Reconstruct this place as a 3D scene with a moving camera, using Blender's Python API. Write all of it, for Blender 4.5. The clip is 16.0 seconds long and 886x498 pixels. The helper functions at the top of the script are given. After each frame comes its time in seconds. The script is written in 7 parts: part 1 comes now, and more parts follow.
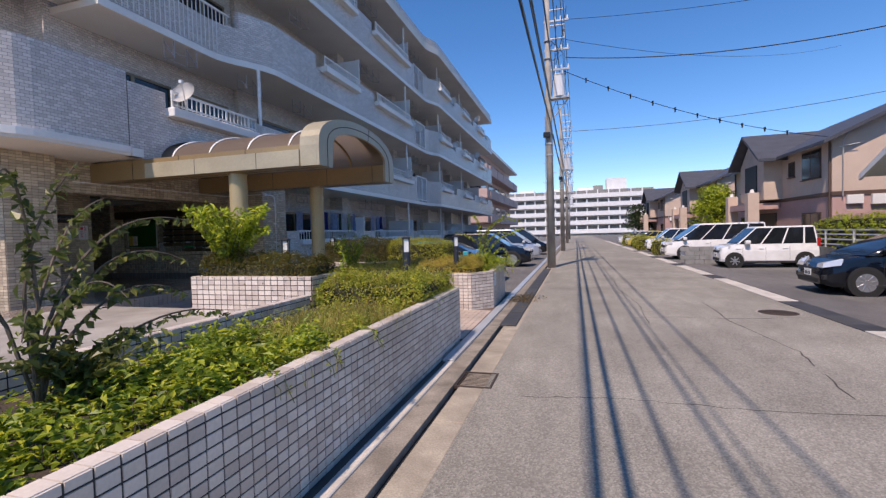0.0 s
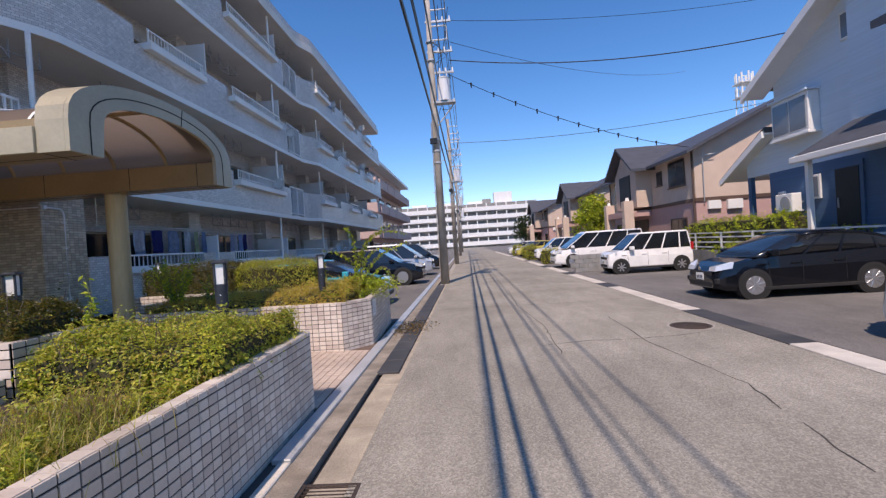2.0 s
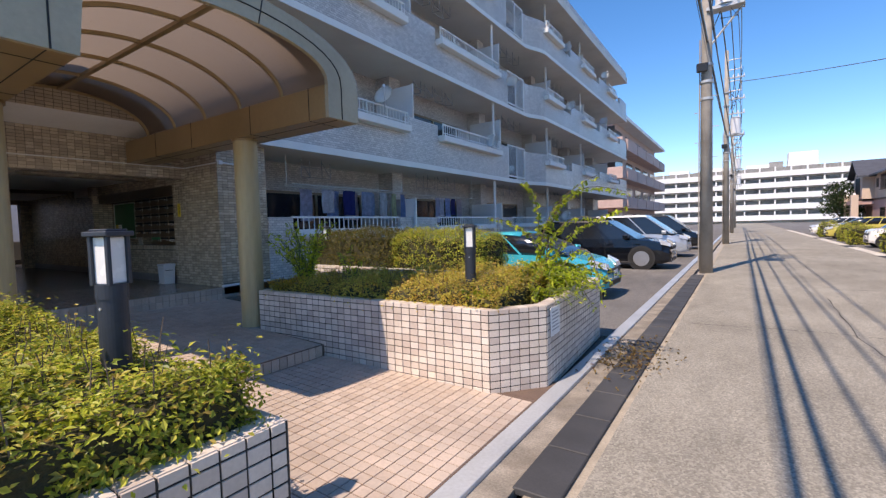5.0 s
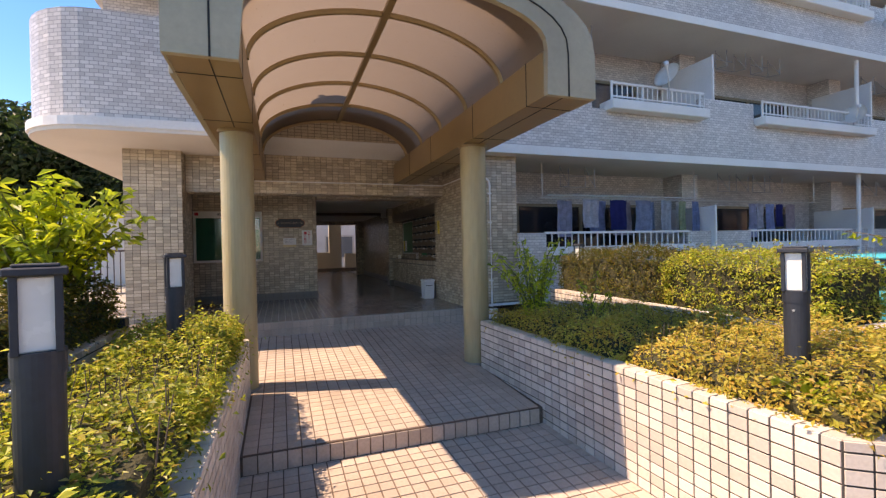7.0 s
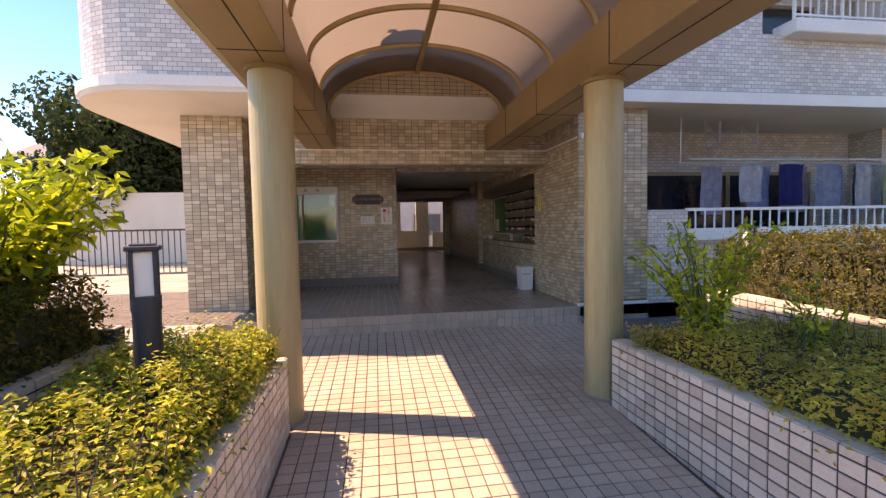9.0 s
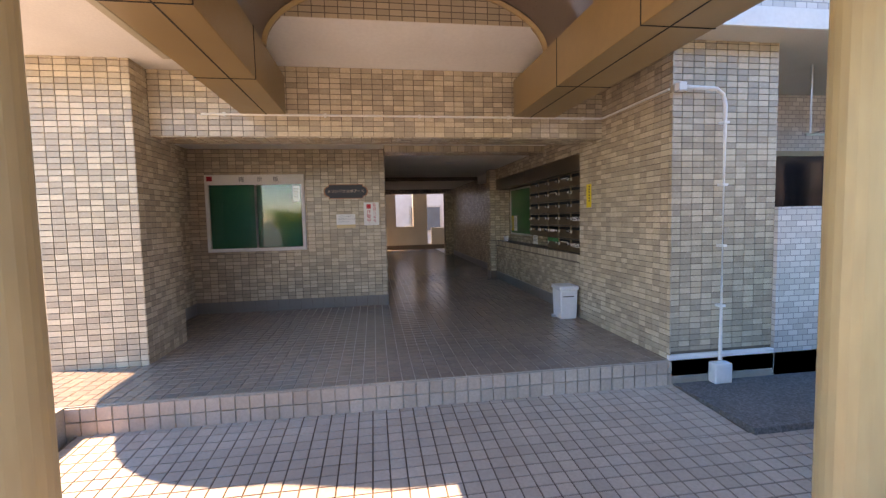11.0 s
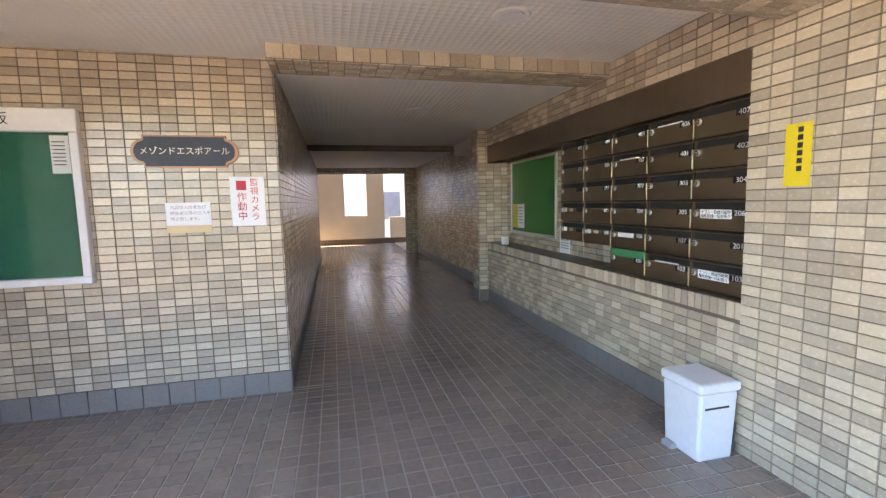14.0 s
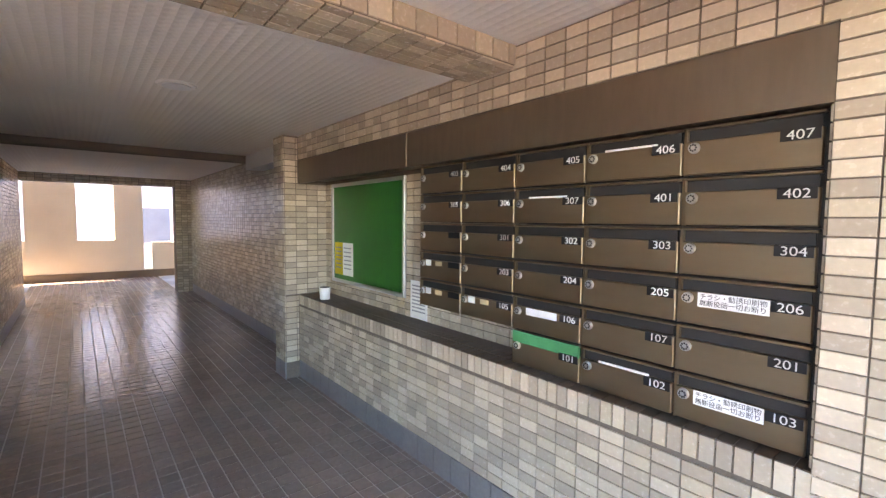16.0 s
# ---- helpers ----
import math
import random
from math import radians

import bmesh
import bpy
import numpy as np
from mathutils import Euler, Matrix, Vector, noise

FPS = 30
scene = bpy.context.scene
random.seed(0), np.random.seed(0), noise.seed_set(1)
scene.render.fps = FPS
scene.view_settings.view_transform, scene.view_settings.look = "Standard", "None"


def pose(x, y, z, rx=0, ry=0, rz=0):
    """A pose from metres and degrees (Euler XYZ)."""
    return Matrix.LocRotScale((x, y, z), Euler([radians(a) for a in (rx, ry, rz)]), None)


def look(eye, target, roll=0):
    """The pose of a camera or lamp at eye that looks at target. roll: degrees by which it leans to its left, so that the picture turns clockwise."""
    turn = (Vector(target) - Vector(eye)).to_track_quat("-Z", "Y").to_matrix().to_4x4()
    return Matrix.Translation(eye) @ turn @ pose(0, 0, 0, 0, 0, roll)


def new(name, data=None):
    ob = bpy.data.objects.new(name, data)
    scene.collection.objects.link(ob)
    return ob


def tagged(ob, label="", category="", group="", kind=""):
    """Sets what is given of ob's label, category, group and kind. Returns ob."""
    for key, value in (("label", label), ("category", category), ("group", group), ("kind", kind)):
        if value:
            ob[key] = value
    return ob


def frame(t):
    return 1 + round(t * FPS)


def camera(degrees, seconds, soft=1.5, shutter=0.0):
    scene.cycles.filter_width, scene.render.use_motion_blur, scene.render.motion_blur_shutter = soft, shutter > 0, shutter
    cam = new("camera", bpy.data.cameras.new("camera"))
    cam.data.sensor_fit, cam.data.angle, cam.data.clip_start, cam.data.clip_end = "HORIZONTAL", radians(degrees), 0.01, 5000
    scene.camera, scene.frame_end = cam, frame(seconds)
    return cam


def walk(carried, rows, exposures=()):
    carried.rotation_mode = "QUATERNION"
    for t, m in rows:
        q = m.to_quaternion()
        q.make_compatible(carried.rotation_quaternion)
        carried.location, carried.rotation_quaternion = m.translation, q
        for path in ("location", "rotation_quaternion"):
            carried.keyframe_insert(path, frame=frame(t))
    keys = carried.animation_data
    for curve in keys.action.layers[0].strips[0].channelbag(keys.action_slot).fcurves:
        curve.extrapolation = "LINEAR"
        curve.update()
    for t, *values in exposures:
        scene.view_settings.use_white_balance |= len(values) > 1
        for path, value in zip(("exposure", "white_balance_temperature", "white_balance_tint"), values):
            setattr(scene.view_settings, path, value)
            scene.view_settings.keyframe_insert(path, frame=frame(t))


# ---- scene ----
cam = camera(89.7, 16.0, 1.35)
PATH = [
    (0, (1.848, -2.591, 1.705), (1.28, -0.674, 1.638), -1.6),
    (0.5, (1.856, -2.09, 1.687), (1.53, -0.118, 1.633), -2.4),
    (1, (1.837, -1.591, 1.7), (1.655, 0.4, 1.665), -3.0),
    (1.5, (1.822, -1.027, 1.706), (1.707, 0.969, 1.682), -3.6),
    (2, (1.823, -0.48, 1.692), (1.715, 1.517, 1.672), -3.8),
    (2.5, (1.823, 0.093, 1.694), (1.649, 2.085, 1.665), -4.1),
    (3, (1.783, 0.663, 1.707), (1.485, 2.64, 1.657), -4.5),
    (3.2, (1.762, 0.904, 1.696), (1.397, 2.869, 1.632), -4.5),
    (5.3, (1.625, 3.319, 1.659), (0.364, 4.869, 1.568), -1.2),
    (5.5, (1.562, 3.516, 1.676), (0.198, 4.976, 1.604), -1.0),
    (6, (1.339, 3.932, 1.689), (-0.264, 5.127, 1.668), -1.1),
    (6.5, (1.101, 4.244, 1.69), (-0.675, 5.163, 1.699), -1.3),
    (7, (0.909, 4.459, 1.705), (-0.971, 5.143, 1.696), -1.3),
    (7.5, (0.691, 4.555, 1.681), (-1.241, 5.069, 1.638), -1.4),
    (8, (0.394, 4.63, 1.665), (-1.564, 5.032, 1.582), -1.3),
    (8.5, (-0.053, 4.747, 1.711), (-2.022, 5.082, 1.615), -1.3),
    (9, (-0.536, 4.788, 1.758), (-2.512, 5.084, 1.655), -1.1),
    (9.2, (-0.736, 4.812, 1.793), (-2.713, 5.098, 1.691), -1.0),
    (11.3, (-3.093, 5.055, 1.894), (-5.063, 5.365, 1.745), -1.4),
    (11.5, (-3.32, 5.079, 1.893), (-5.289, 5.4, 1.743), -1.6),
    (12, (-3.894, 5.182, 1.9), (-5.857, 5.529, 1.734), -1.9),
    (12.5, (-4.476, 5.277, 1.891), (-6.432, 5.654, 1.715), -2.1),
    (13, (-5.01, 5.367, 1.893), (-6.956, 5.783, 1.696), -2.0),
    (13.5, (-5.533, 5.463, 1.919), (-7.479, 5.884, 1.726), -1.7),
    (14, (-5.994, 5.527, 1.936), (-7.927, 5.999, 1.727), -1.3),
    (14.5, (-6.427, 5.626, 2.019), (-8.348, 6.151, 1.828), -1.0),
    (15, (-6.823, 5.677, 2.073), (-8.694, 6.344, 1.839), -0.6),
    (15.5, (-7.190, 5.736, 2.102), (-8.889, 6.778, 1.943), 0.1),
    (16, (-7.446, 5.906, 2.094), (-8.990, 7.172, 1.966), 0.5),
]
EXPOSURES = [(0, 0.10, 7500, 25), (3.2, 0.25, 7600, 24), (5.3, 0.58, 8000, 21), (7, 1.0, 9700, 26), (9.2, 1.42, 11300, 34), (11.3, 2.4, 10500, 29), (12.5, 3.0, 10800, 31), (14.2, 3.85, 9400, 24), (16, 4.4, 9200, 30)]
walk(cam, [(t, look(eye, target, roll)) for t, eye, target, roll in PATH], EXPOSURES)

# ---- daylight ----
SUN_WAY = Vector((0.17, 0.66, -1.0)).normalized()
world = bpy.data.worlds.new("sky")
scene.world = world
world.use_nodes = True
sky = world.node_tree.nodes.new("ShaderNodeTexSky")
sky.sky_type, sky.sun_disc = "NISHITA", False
sky.sun_elevation = math.asin(-SUN_WAY.z)
sky.sun_rotation = math.atan2(-SUN_WAY.x, -SUN_WAY.y)
sky.air_density, sky.dust_density, sky.ozone_density, sky.altitude = 1.0, 0.0, 5.0, 1500
background = world.node_tree.nodes["Background"]
background.inputs["Strength"].default_value = 0.19
depth = world.node_tree.nodes.new("ShaderNodeHueSaturation")
depth.inputs["Saturation"].default_value = 1.25
world.node_tree.links.new(sky.outputs[0], depth.inputs["Color"])
world.node_tree.links.new(depth.outputs[0], background.inputs["Color"])
sun_data = bpy.data.lights.new("sun", "SUN")
sun_data.energy, sun_data.angle, sun_data.color = 4.1, radians(0.5), (1.0, 0.95, 0.87)
sun = new("sun", sun_data)
sun.matrix_world = Matrix.Translation((0, 0, 40)) @ SUN_WAY.to_track_quat("-Z", "Y").to_matrix().to_4x4()

# ---- materials ----
def shader(name):
    m = bpy.data.materials.new(name)
    m.use_nodes = True
    t = m.node_tree
    return m, t.nodes, t.links, t.nodes["Principled BSDF"]


def ramp_node(nodes, stops):
    r = nodes.new("ShaderNodeValToRGB")
    while len(r.color_ramp.elements) < len(stops):
        r.color_ramp.elements.new(0.5)
    for e, (p, c) in zip(r.color_ramp.elements, stops):
        e.position, e.color = p, (*c, 1)
    return r


def noise_node(nodes, links, scale, detail=4.0, coord=None, stretch=None):
    n = nodes.new("ShaderNodeTexNoise")
    n.inputs["Scale"].default_value, n.inputs["Detail"].default_value = scale, detail
    if coord is None:
        coord = nodes.new("ShaderNodeNewGeometry").outputs["Position"]
    if stretch:
        mp = nodes.new("ShaderNodeMapping")
        mp.inputs["Scale"].default_value = stretch
        links.new(coord, mp.inputs["Vector"])
        coord = mp.outputs["Vector"]
    links.new(coord, n.inputs["Vector"])
    return n


def mixed(nodes, links, kind, fac, a, b):
    m = nodes.new("ShaderNodeMix")
    m.data_type, m.blend_type = "RGBA", kind
    for socket, value in ((m.inputs["Factor"], fac), (m.inputs["A"], a), (m.inputs["B"], b)):
        if isinstance(value, (int, float)):
            socket.default_value = value
        elif isinstance(value, tuple):
            socket.default_value = (*value, 1)
        else:
            links.new(value, socket)
    return m.outputs["Result"]


def surface(name, colour, rough=0.6, metal=0.0, vary=0.15, coarse=1.5, fine=40.0, bump=0.1, depth=0.004,
            tones=None, per="island", stretch=None, spec=0.5, soil=None, soil_amount=0.4, soil_scale=0.8):
    """Painted, stone or metal surface with two scales of variation; tones: colours picked piece by piece."""
    m, nodes, links, p = shader(name)
    pos = nodes.new("ShaderNodeNewGeometry")
    big = noise_node(nodes, links, coarse, 4, pos.outputs["Position"], stretch)
    small = noise_node(nodes, links, fine, 6, pos.outputs["Position"], stretch)
    base = colour
    if tones:
        r = ramp_node(nodes, [(i / len(tones), c) for i, c in enumerate(tones)])
        r.color_ramp.interpolation = "CONSTANT"
        if per == "object":
            links.new(nodes.new("ShaderNodeObjectInfo").outputs["Random"], r.inputs["Fac"])
        else:
            links.new(pos.outputs["Random Per Island"], r.inputs["Fac"])
        base = r.outputs["Color"]
    lo, hi = (1 - vary,) * 3, (1 + vary * 0.6,) * 3
    rb = ramp_node(nodes, [(0.3, lo), (0.7, hi)])
    links.new(big.outputs["Fac"], rb.inputs["Fac"])
    rs = ramp_node(nodes, [(0.3, tuple(1 - vary * 0.7 for _ in lo)), (0.7, tuple(1 + vary * 0.4 for _ in lo))])
    links.new(small.outputs["Fac"], rs.inputs["Fac"])
    c = mixed(nodes, links, "MULTIPLY", 1.0, base, rb.outputs["Color"])
    c = mixed(nodes, links, "MULTIPLY", 1.0, c, rs.outputs["Color"])
    if soil:
        dirt = noise_node(nodes, links, soil_scale, 8, pos.outputs["Position"])
        rd = ramp_node(nodes, [(0.5, (0, 0, 0)), (0.72, (soil_amount,) * 3)])
        links.new(dirt.outputs["Fac"], rd.inputs["Fac"])
        c = mixed(nodes, links, "MIX", rd.outputs["Color"], c, soil)
    links.new(c, p.inputs["Base Color"])
    rr = nodes.new("ShaderNodeMapRange")
    rr.inputs["To Min"].default_value, rr.inputs["To Max"].default_value = max(0.03, rough - 0.08), min(1, rough + 0.1)
    links.new(small.outputs["Fac"], rr.inputs["Value"])
    links.new(rr.outputs["Result"], p.inputs["Roughness"])
    p.inputs["Metallic"].default_value = metal
    p.inputs["Specular IOR Level"].default_value = spec
    if bump:
        b = nodes.new("ShaderNodeBump")
        b.inputs["Strength"].default_value, b.inputs["Distance"].default_value = bump, depth
        links.new(small.outputs["Fac"], b.inputs["Height"])
        links.new(b.outputs["Normal"], p.inputs["Normal"])
    return m


def bonded(name, tones, joint, size=(0.1, 0.05), gap=0.004, rough=0.35, offset=0.0):
    """Small wall tiles seen from afar: a bond by world position, two tones."""
    m, nodes, links, p = shader(name)
    g = nodes.new("ShaderNodeNewGeometry")
    sp, sn = nodes.new("ShaderNodeSeparateXYZ"), nodes.new("ShaderNodeSeparateXYZ")
    links.new(g.outputs["Position"], sp.inputs[0])
    links.new(g.outputs["True Normal"], sn.inputs[0])
    ab = nodes.new("ShaderNodeMath")
    ab.operation = "ABSOLUTE"
    links.new(sn.outputs["X"], ab.inputs[0])
    gt = nodes.new("ShaderNodeMath")
    gt.operation, gt.inputs[1].default_value = "GREATER_THAN", 0.6
    links.new(ab.outputs[0], gt.inputs[0])
    mx = nodes.new("ShaderNodeMix")
    links.new(gt.outputs[0], mx.inputs["Factor"])
    links.new(sp.outputs["X"], mx.inputs["A"])
    links.new(sp.outputs["Y"], mx.inputs["B"])
    cv = nodes.new("ShaderNodeCombineXYZ")
    links.new(mx.outputs["Result"], cv.inputs["X"])
    links.new(sp.outputs["Z"], cv.inputs["Y"])
    br = nodes.new("ShaderNodeTexBrick")
    br.offset, br.squash = offset, 1.0
    br.inputs["Scale"].default_value = 1.0
    br.inputs["Brick Width"].default_value, br.inputs["Row Height"].default_value = size
    br.inputs["Mortar Size"].default_value, br.inputs["Mortar Smooth"].default_value = gap, 0.1
    br.inputs["Bias"].default_value = 0.0
    for key, c in (("Color1", tones[0]), ("Color2", tones[1]), ("Mortar", joint)):
        br.inputs[key].default_value = (*c, 1)
    links.new(cv.outputs[0], br.inputs["Vector"])
    n = noise_node(nodes, links, 0.7, 6, g.outputs["Position"])
    r = ramp_node(nodes, [(0.3, (0.86,) * 3), (0.7, (1.06,) * 3)])
    links.new(n.outputs["Fac"], r.inputs["Fac"])
    links.new(mixed(nodes, links, "MULTIPLY", 1.0, br.outputs["Color"], r.outputs["Color"]), p.inputs["Base Color"])
    p.inputs["Roughness"].default_value = rough
    b = nodes.new("ShaderNodeBump")
    b.inputs["Strength"].default_value, b.inputs["Distance"].default_value = 0.5, 0.004
    b.invert = True
    links.new(br.outputs["Fac"], b.inputs["Height"])
    links.new(b.outputs["Normal"], p.inputs["Normal"])
    return m


def asphalt(name, base, pale, speck=1.0):
    m, nodes, links, p = shader(name)
    g = nodes.new("ShaderNodeNewGeometry").outputs["Position"]
    big = noise_node(nodes, links, 0.35, 6, g)
    mid = noise_node(nodes, links, 3.0, 6, g, (1.0, 0.35, 1.0))
    v = nodes.new("ShaderNodeTexVoronoi")
    v.inputs["Scale"].default_value = 75
    links.new(g, v.inputs["Vector"])
    fine = noise_node(nodes, links, 160, 3, g)
    c0 = ramp_node(nodes, [(0.3, base), (0.7, pale)])
    links.new(big.outputs["Fac"], c0.inputs["Fac"])
    r1 = ramp_node(nodes, [(0.3, (0.86,) * 3), (0.7, (1.1,) * 3)])
    links.new(mid.outputs["Fac"], r1.inputs["Fac"])
    c = mixed(nodes, links, "MULTIPLY", 1.0, c0.outputs["Color"], r1.outputs["Color"])
    stones = ramp_node(nodes, [(0.0, (0.68,) * 3), (0.5, (1.0,) * 3), (0.93, (1.42,) * 3)])
    links.new(v.outputs["Color"], stones.inputs["Fac"])
    c = mixed(nodes, links, "MULTIPLY", speck, c, stones.outputs["Color"])
    links.new(c, p.inputs["Base Color"])
    p.inputs["Roughness"].default_value = 0.85
    p.inputs["Specular IOR Level"].default_value = 0.3
    b = nodes.new("ShaderNodeBump")
    b.inputs["Strength"].default_value, b.inputs["Distance"].default_value = 0.5, 0.006
    links.new(v.outputs["Distance"], b.inputs["Height"])
    links.new(b.outputs["Normal"], p.inputs["Normal"])
    return m


def leafy(name, tones, gain=1.0):
    m, nodes, links, p = shader(name)
    tones = [tuple(min(0.8, k * gain) for k in c) for c in tones]
    g = nodes.new("ShaderNodeNewGeometry")
    r = ramp_node(nodes, [(i / (len(tones) - 1), c) for i, c in enumerate(tones)])
    links.new(g.outputs["Random Per Island"], r.inputs["Fac"])
    n = noise_node(nodes, links, 2.5, 3, g.outputs["Position"])
    k = ramp_node(nodes, [(0.3, (0.7,) * 3), (0.7, (1.25,) * 3)])
    links.new(n.outputs["Fac"], k.inputs["Fac"])
    c = mixed(nodes, links, "MULTIPLY", 1.0, r.outputs["Color"], k.outputs["Color"])
    links.new(c, p.inputs["Base Color"])
    p.inputs["Roughness"].default_value = 0.45
    tr = nodes.new("ShaderNodeBsdfTranslucent")
    links.new(c, tr.inputs["Color"])
    mx = nodes.new("ShaderNodeMixShader")
    mx.inputs[0].default_value = 0.5
    links.new(p.outputs[0], mx.inputs[1])
    links.new(tr.outputs[0], mx.inputs[2])
    links.new(mx.outputs[0], nodes["Material Output"].inputs["Surface"])
    return m


def glassy(name, colour, rough=0.03, clear=1.0):
    m, nodes, links, p = shader(name)
    p.inputs["Base Color"].default_value = (*colour, 1)
    p.inputs["Roughness"].default_value = rough
    p.inputs["Transmission Weight"].default_value = clear
    p.inputs["IOR"].default_value = 1.45
    return m


CREAM = [(0.532, 0.440, 0.320), (0.441, 0.364, 0.275), (0.616, 0.520, 0.389), (0.416, 0.344, 0.263), (0.582, 0.488, 0.367), (0.466, 0.392, 0.298)]
PALE = [(0.66, 0.57, 0.49), (0.60, 0.51, 0.44), (0.72, 0.63, 0.55), (0.55, 0.46, 0.40), (0.68, 0.60, 0.53)]
M = {}
M["beige"] = surface("beige", (0.62, 0.55, 0.44), 0.85, vary=0.08, fine=60, bump=0.2)
M["sill"] = surface("sill", (0.13, 0.095, 0.07), 0.45, vary=0.2, fine=40)
M["hall_tile"] = surface("hall_tile", CREAM[0], 0.24, vary=0.10, fine=60, bump=0.12, depth=0.002, tones=CREAM)
M["hall_tile_piece"] = surface("hall_tile_piece", CREAM[0], 0.24, vary=0.10, fine=60, bump=0.12, depth=0.002, tones=CREAM, per="object")
M["joint"] = surface("joint", (0.16, 0.125, 0.095), 0.9, vary=0.25, fine=90)
M["bed_tile"] = surface("bed_tile", PALE[0], 0.42, vary=0.12, fine=60, tones=PALE, soil=(0.3, 0.26, 0.2), soil_amount=0.35)
M["bed_tile_piece"] = surface("bed_tile_piece", PALE[0], 0.42, vary=0.12, fine=60, tones=PALE, per="object", soil=(0.3, 0.26, 0.2), soil_amount=0.35)
M["bed_joint"] = surface("bed_joint", (0.05, 0.045, 0.042), 0.9, vary=0.3, fine=90)
M["far_tile"] = bonded("far_tile", ((0.72, 0.67, 0.63), (0.52, 0.48, 0.45)), (0.33, 0.305, 0.29), offset=0.5)
M["terrace_tile"] = surface("terrace_tile", (0.5, 0.38, 0.3), 0.6, vary=0.16, fine=50, coarse=0.9,
                            tones=[(0.50, 0.40, 0.325), (0.46, 0.365, 0.295), (0.54, 0.43, 0.35), (0.49, 0.40, 0.33)], soil=(0.25, 0.19, 0.15), soil_amount=0.5)
M["terrace_piece"] = surface("terrace_piece", (0.5, 0.38, 0.3), 0.6, vary=0.16, fine=50, coarse=0.9, per="object",
                             tones=[(0.50, 0.40, 0.325), (0.46, 0.365, 0.295), (0.54, 0.43, 0.35), (0.49, 0.40, 0.33)], soil=(0.25, 0.19, 0.15), soil_amount=0.5)
M["floor_piece"] = surface("floor_piece", (0.16, 0.125, 0.105), 0.22, vary=0.15, fine=35, coarse=0.8, bump=0.25, depth=0.0015, per="object",
                           tones=[(0.29, 0.232, 0.19), (0.27, 0.216, 0.178), (0.31, 0.247, 0.20)])
M["terrace_joint"] = surface("terrace_joint", (0.15, 0.10, 0.075), 0.9, vary=0.3, fine=80)
M["floor_tile"] = surface("floor_tile", (0.16, 0.125, 0.105), 0.22, vary=0.15, fine=35, coarse=0.8, bump=0.25, depth=0.0015,
                          tones=[(0.29, 0.232, 0.19), (0.27, 0.216, 0.178), (0.31, 0.247, 0.20)])
M["floor_joint"] = surface("floor_joint", (0.40, 0.35, 0.29), 0.8, vary=0.3, fine=80)
# near-black colour standing in for the shade deep inside the hedges
M["hedge_shade"] = surface("hedge_shade", (0.055, 0.05, 0.02), 0.9, vary=0.4, fine=40, bump=1.0, depth=0.02)
M["asphalt"] = asphalt("asphalt", (0.215, 0.198, 0.165), (0.315, 0.292, 0.245))
M["lot"] = asphalt("lot", (0.12, 0.115, 0.11), (0.18, 0.17, 0.16))
M["concrete"] = surface("concrete", (0.36, 0.33, 0.29), 0.9, vary=0.25, coarse=2, fine=70, bump=0.4, soil=(0.2, 0.17, 0.13))
M["old_concrete"] = surface("old_concrete", (0.30, 0.26, 0.21), 0.95, vary=0.4, coarse=3, fine=60, bump=0.6, depth=0.008, soil=(0.14, 0.11, 0.08), soil_amount=0.7, soil_scale=2)
M["pale_concrete"] = surface("pale_concrete", (0.56, 0.52, 0.46), 0.9, vary=0.2, coarse=2, fine=70, bump=0.3, soil=(0.35, 0.31, 0.26))
M["dark_plate"] = surface("dark_plate", (0.05, 0.05, 0.052), 0.7, vary=0.3, fine=60, soil=(0.12, 0.11, 0.1))
M["iron"] = surface("iron", (0.075, 0.055, 0.045), 0.75, 0.4, vary=0.4, fine=50, bump=0.4, soil=(0.14, 0.09, 0.06))
M["steel"] = surface("steel", (0.50, 0.52, 0.53), 0.42, 0.35, vary=0.15, fine=40, bump=0.05)
M["white"] = surface("white", (0.78, 0.77, 0.74), 0.55, vary=0.06, fine=30, bump=0.05)
M["soffit"] = surface("soffit", (0.70, 0.67, 0.62), 0.85, vary=0.08, coarse=0.6, fine=60, bump=0.2, soil=(0.5, 0.46, 0.4), soil_amount=0.35)
M["ceiling"] = surface("ceiling", (0.76, 0.74, 0.70), 0.8, vary=0.05, fine=90, bump=0.3, depth=0.003)
_n, _l = M["ceiling"].node_tree.nodes, M["ceiling"].node_tree.links
_v, _b, _g = _n.new("ShaderNodeTexVoronoi"), _n.new("ShaderNodeBump"), _n.new("ShaderNodeNewGeometry")
_v.inputs["Scale"].default_value, _v.inputs["Randomness"].default_value = 22, 0.0
_b.inputs["Strength"].default_value, _b.inputs["Distance"].default_value = 0.6, 0.012
_l.new(_g.outputs["Position"], _v.inputs["Vector"])
_l.new(_v.outputs["Distance"], _b.inputs["Height"])
_l.new(_b.outputs["Normal"], _n["Principled BSDF"].inputs["Normal"])
M["column"] = surface("column", (0.42, 0.34, 0.19), 0.45, 0.15, vary=0.12, fine=25, stretch=(1, 1, 0.2), bump=0.03, soil=(0.3, 0.27, 0.19), soil_amount=0.4)
M["canopy"] = surface("canopy", (0.33, 0.23, 0.115), 0.34, 0.25, vary=0.1, fine=25, bump=0.03, soil=(0.2, 0.14, 0.08), soil_amount=0.4)
M["canopy_front"] = surface("canopy_front", (0.42, 0.37, 0.26), 0.4, 0.15, vary=0.1, fine=25, bump=0.03, soil=(0.26, 0.22, 0.15), soil_amount=0.4)
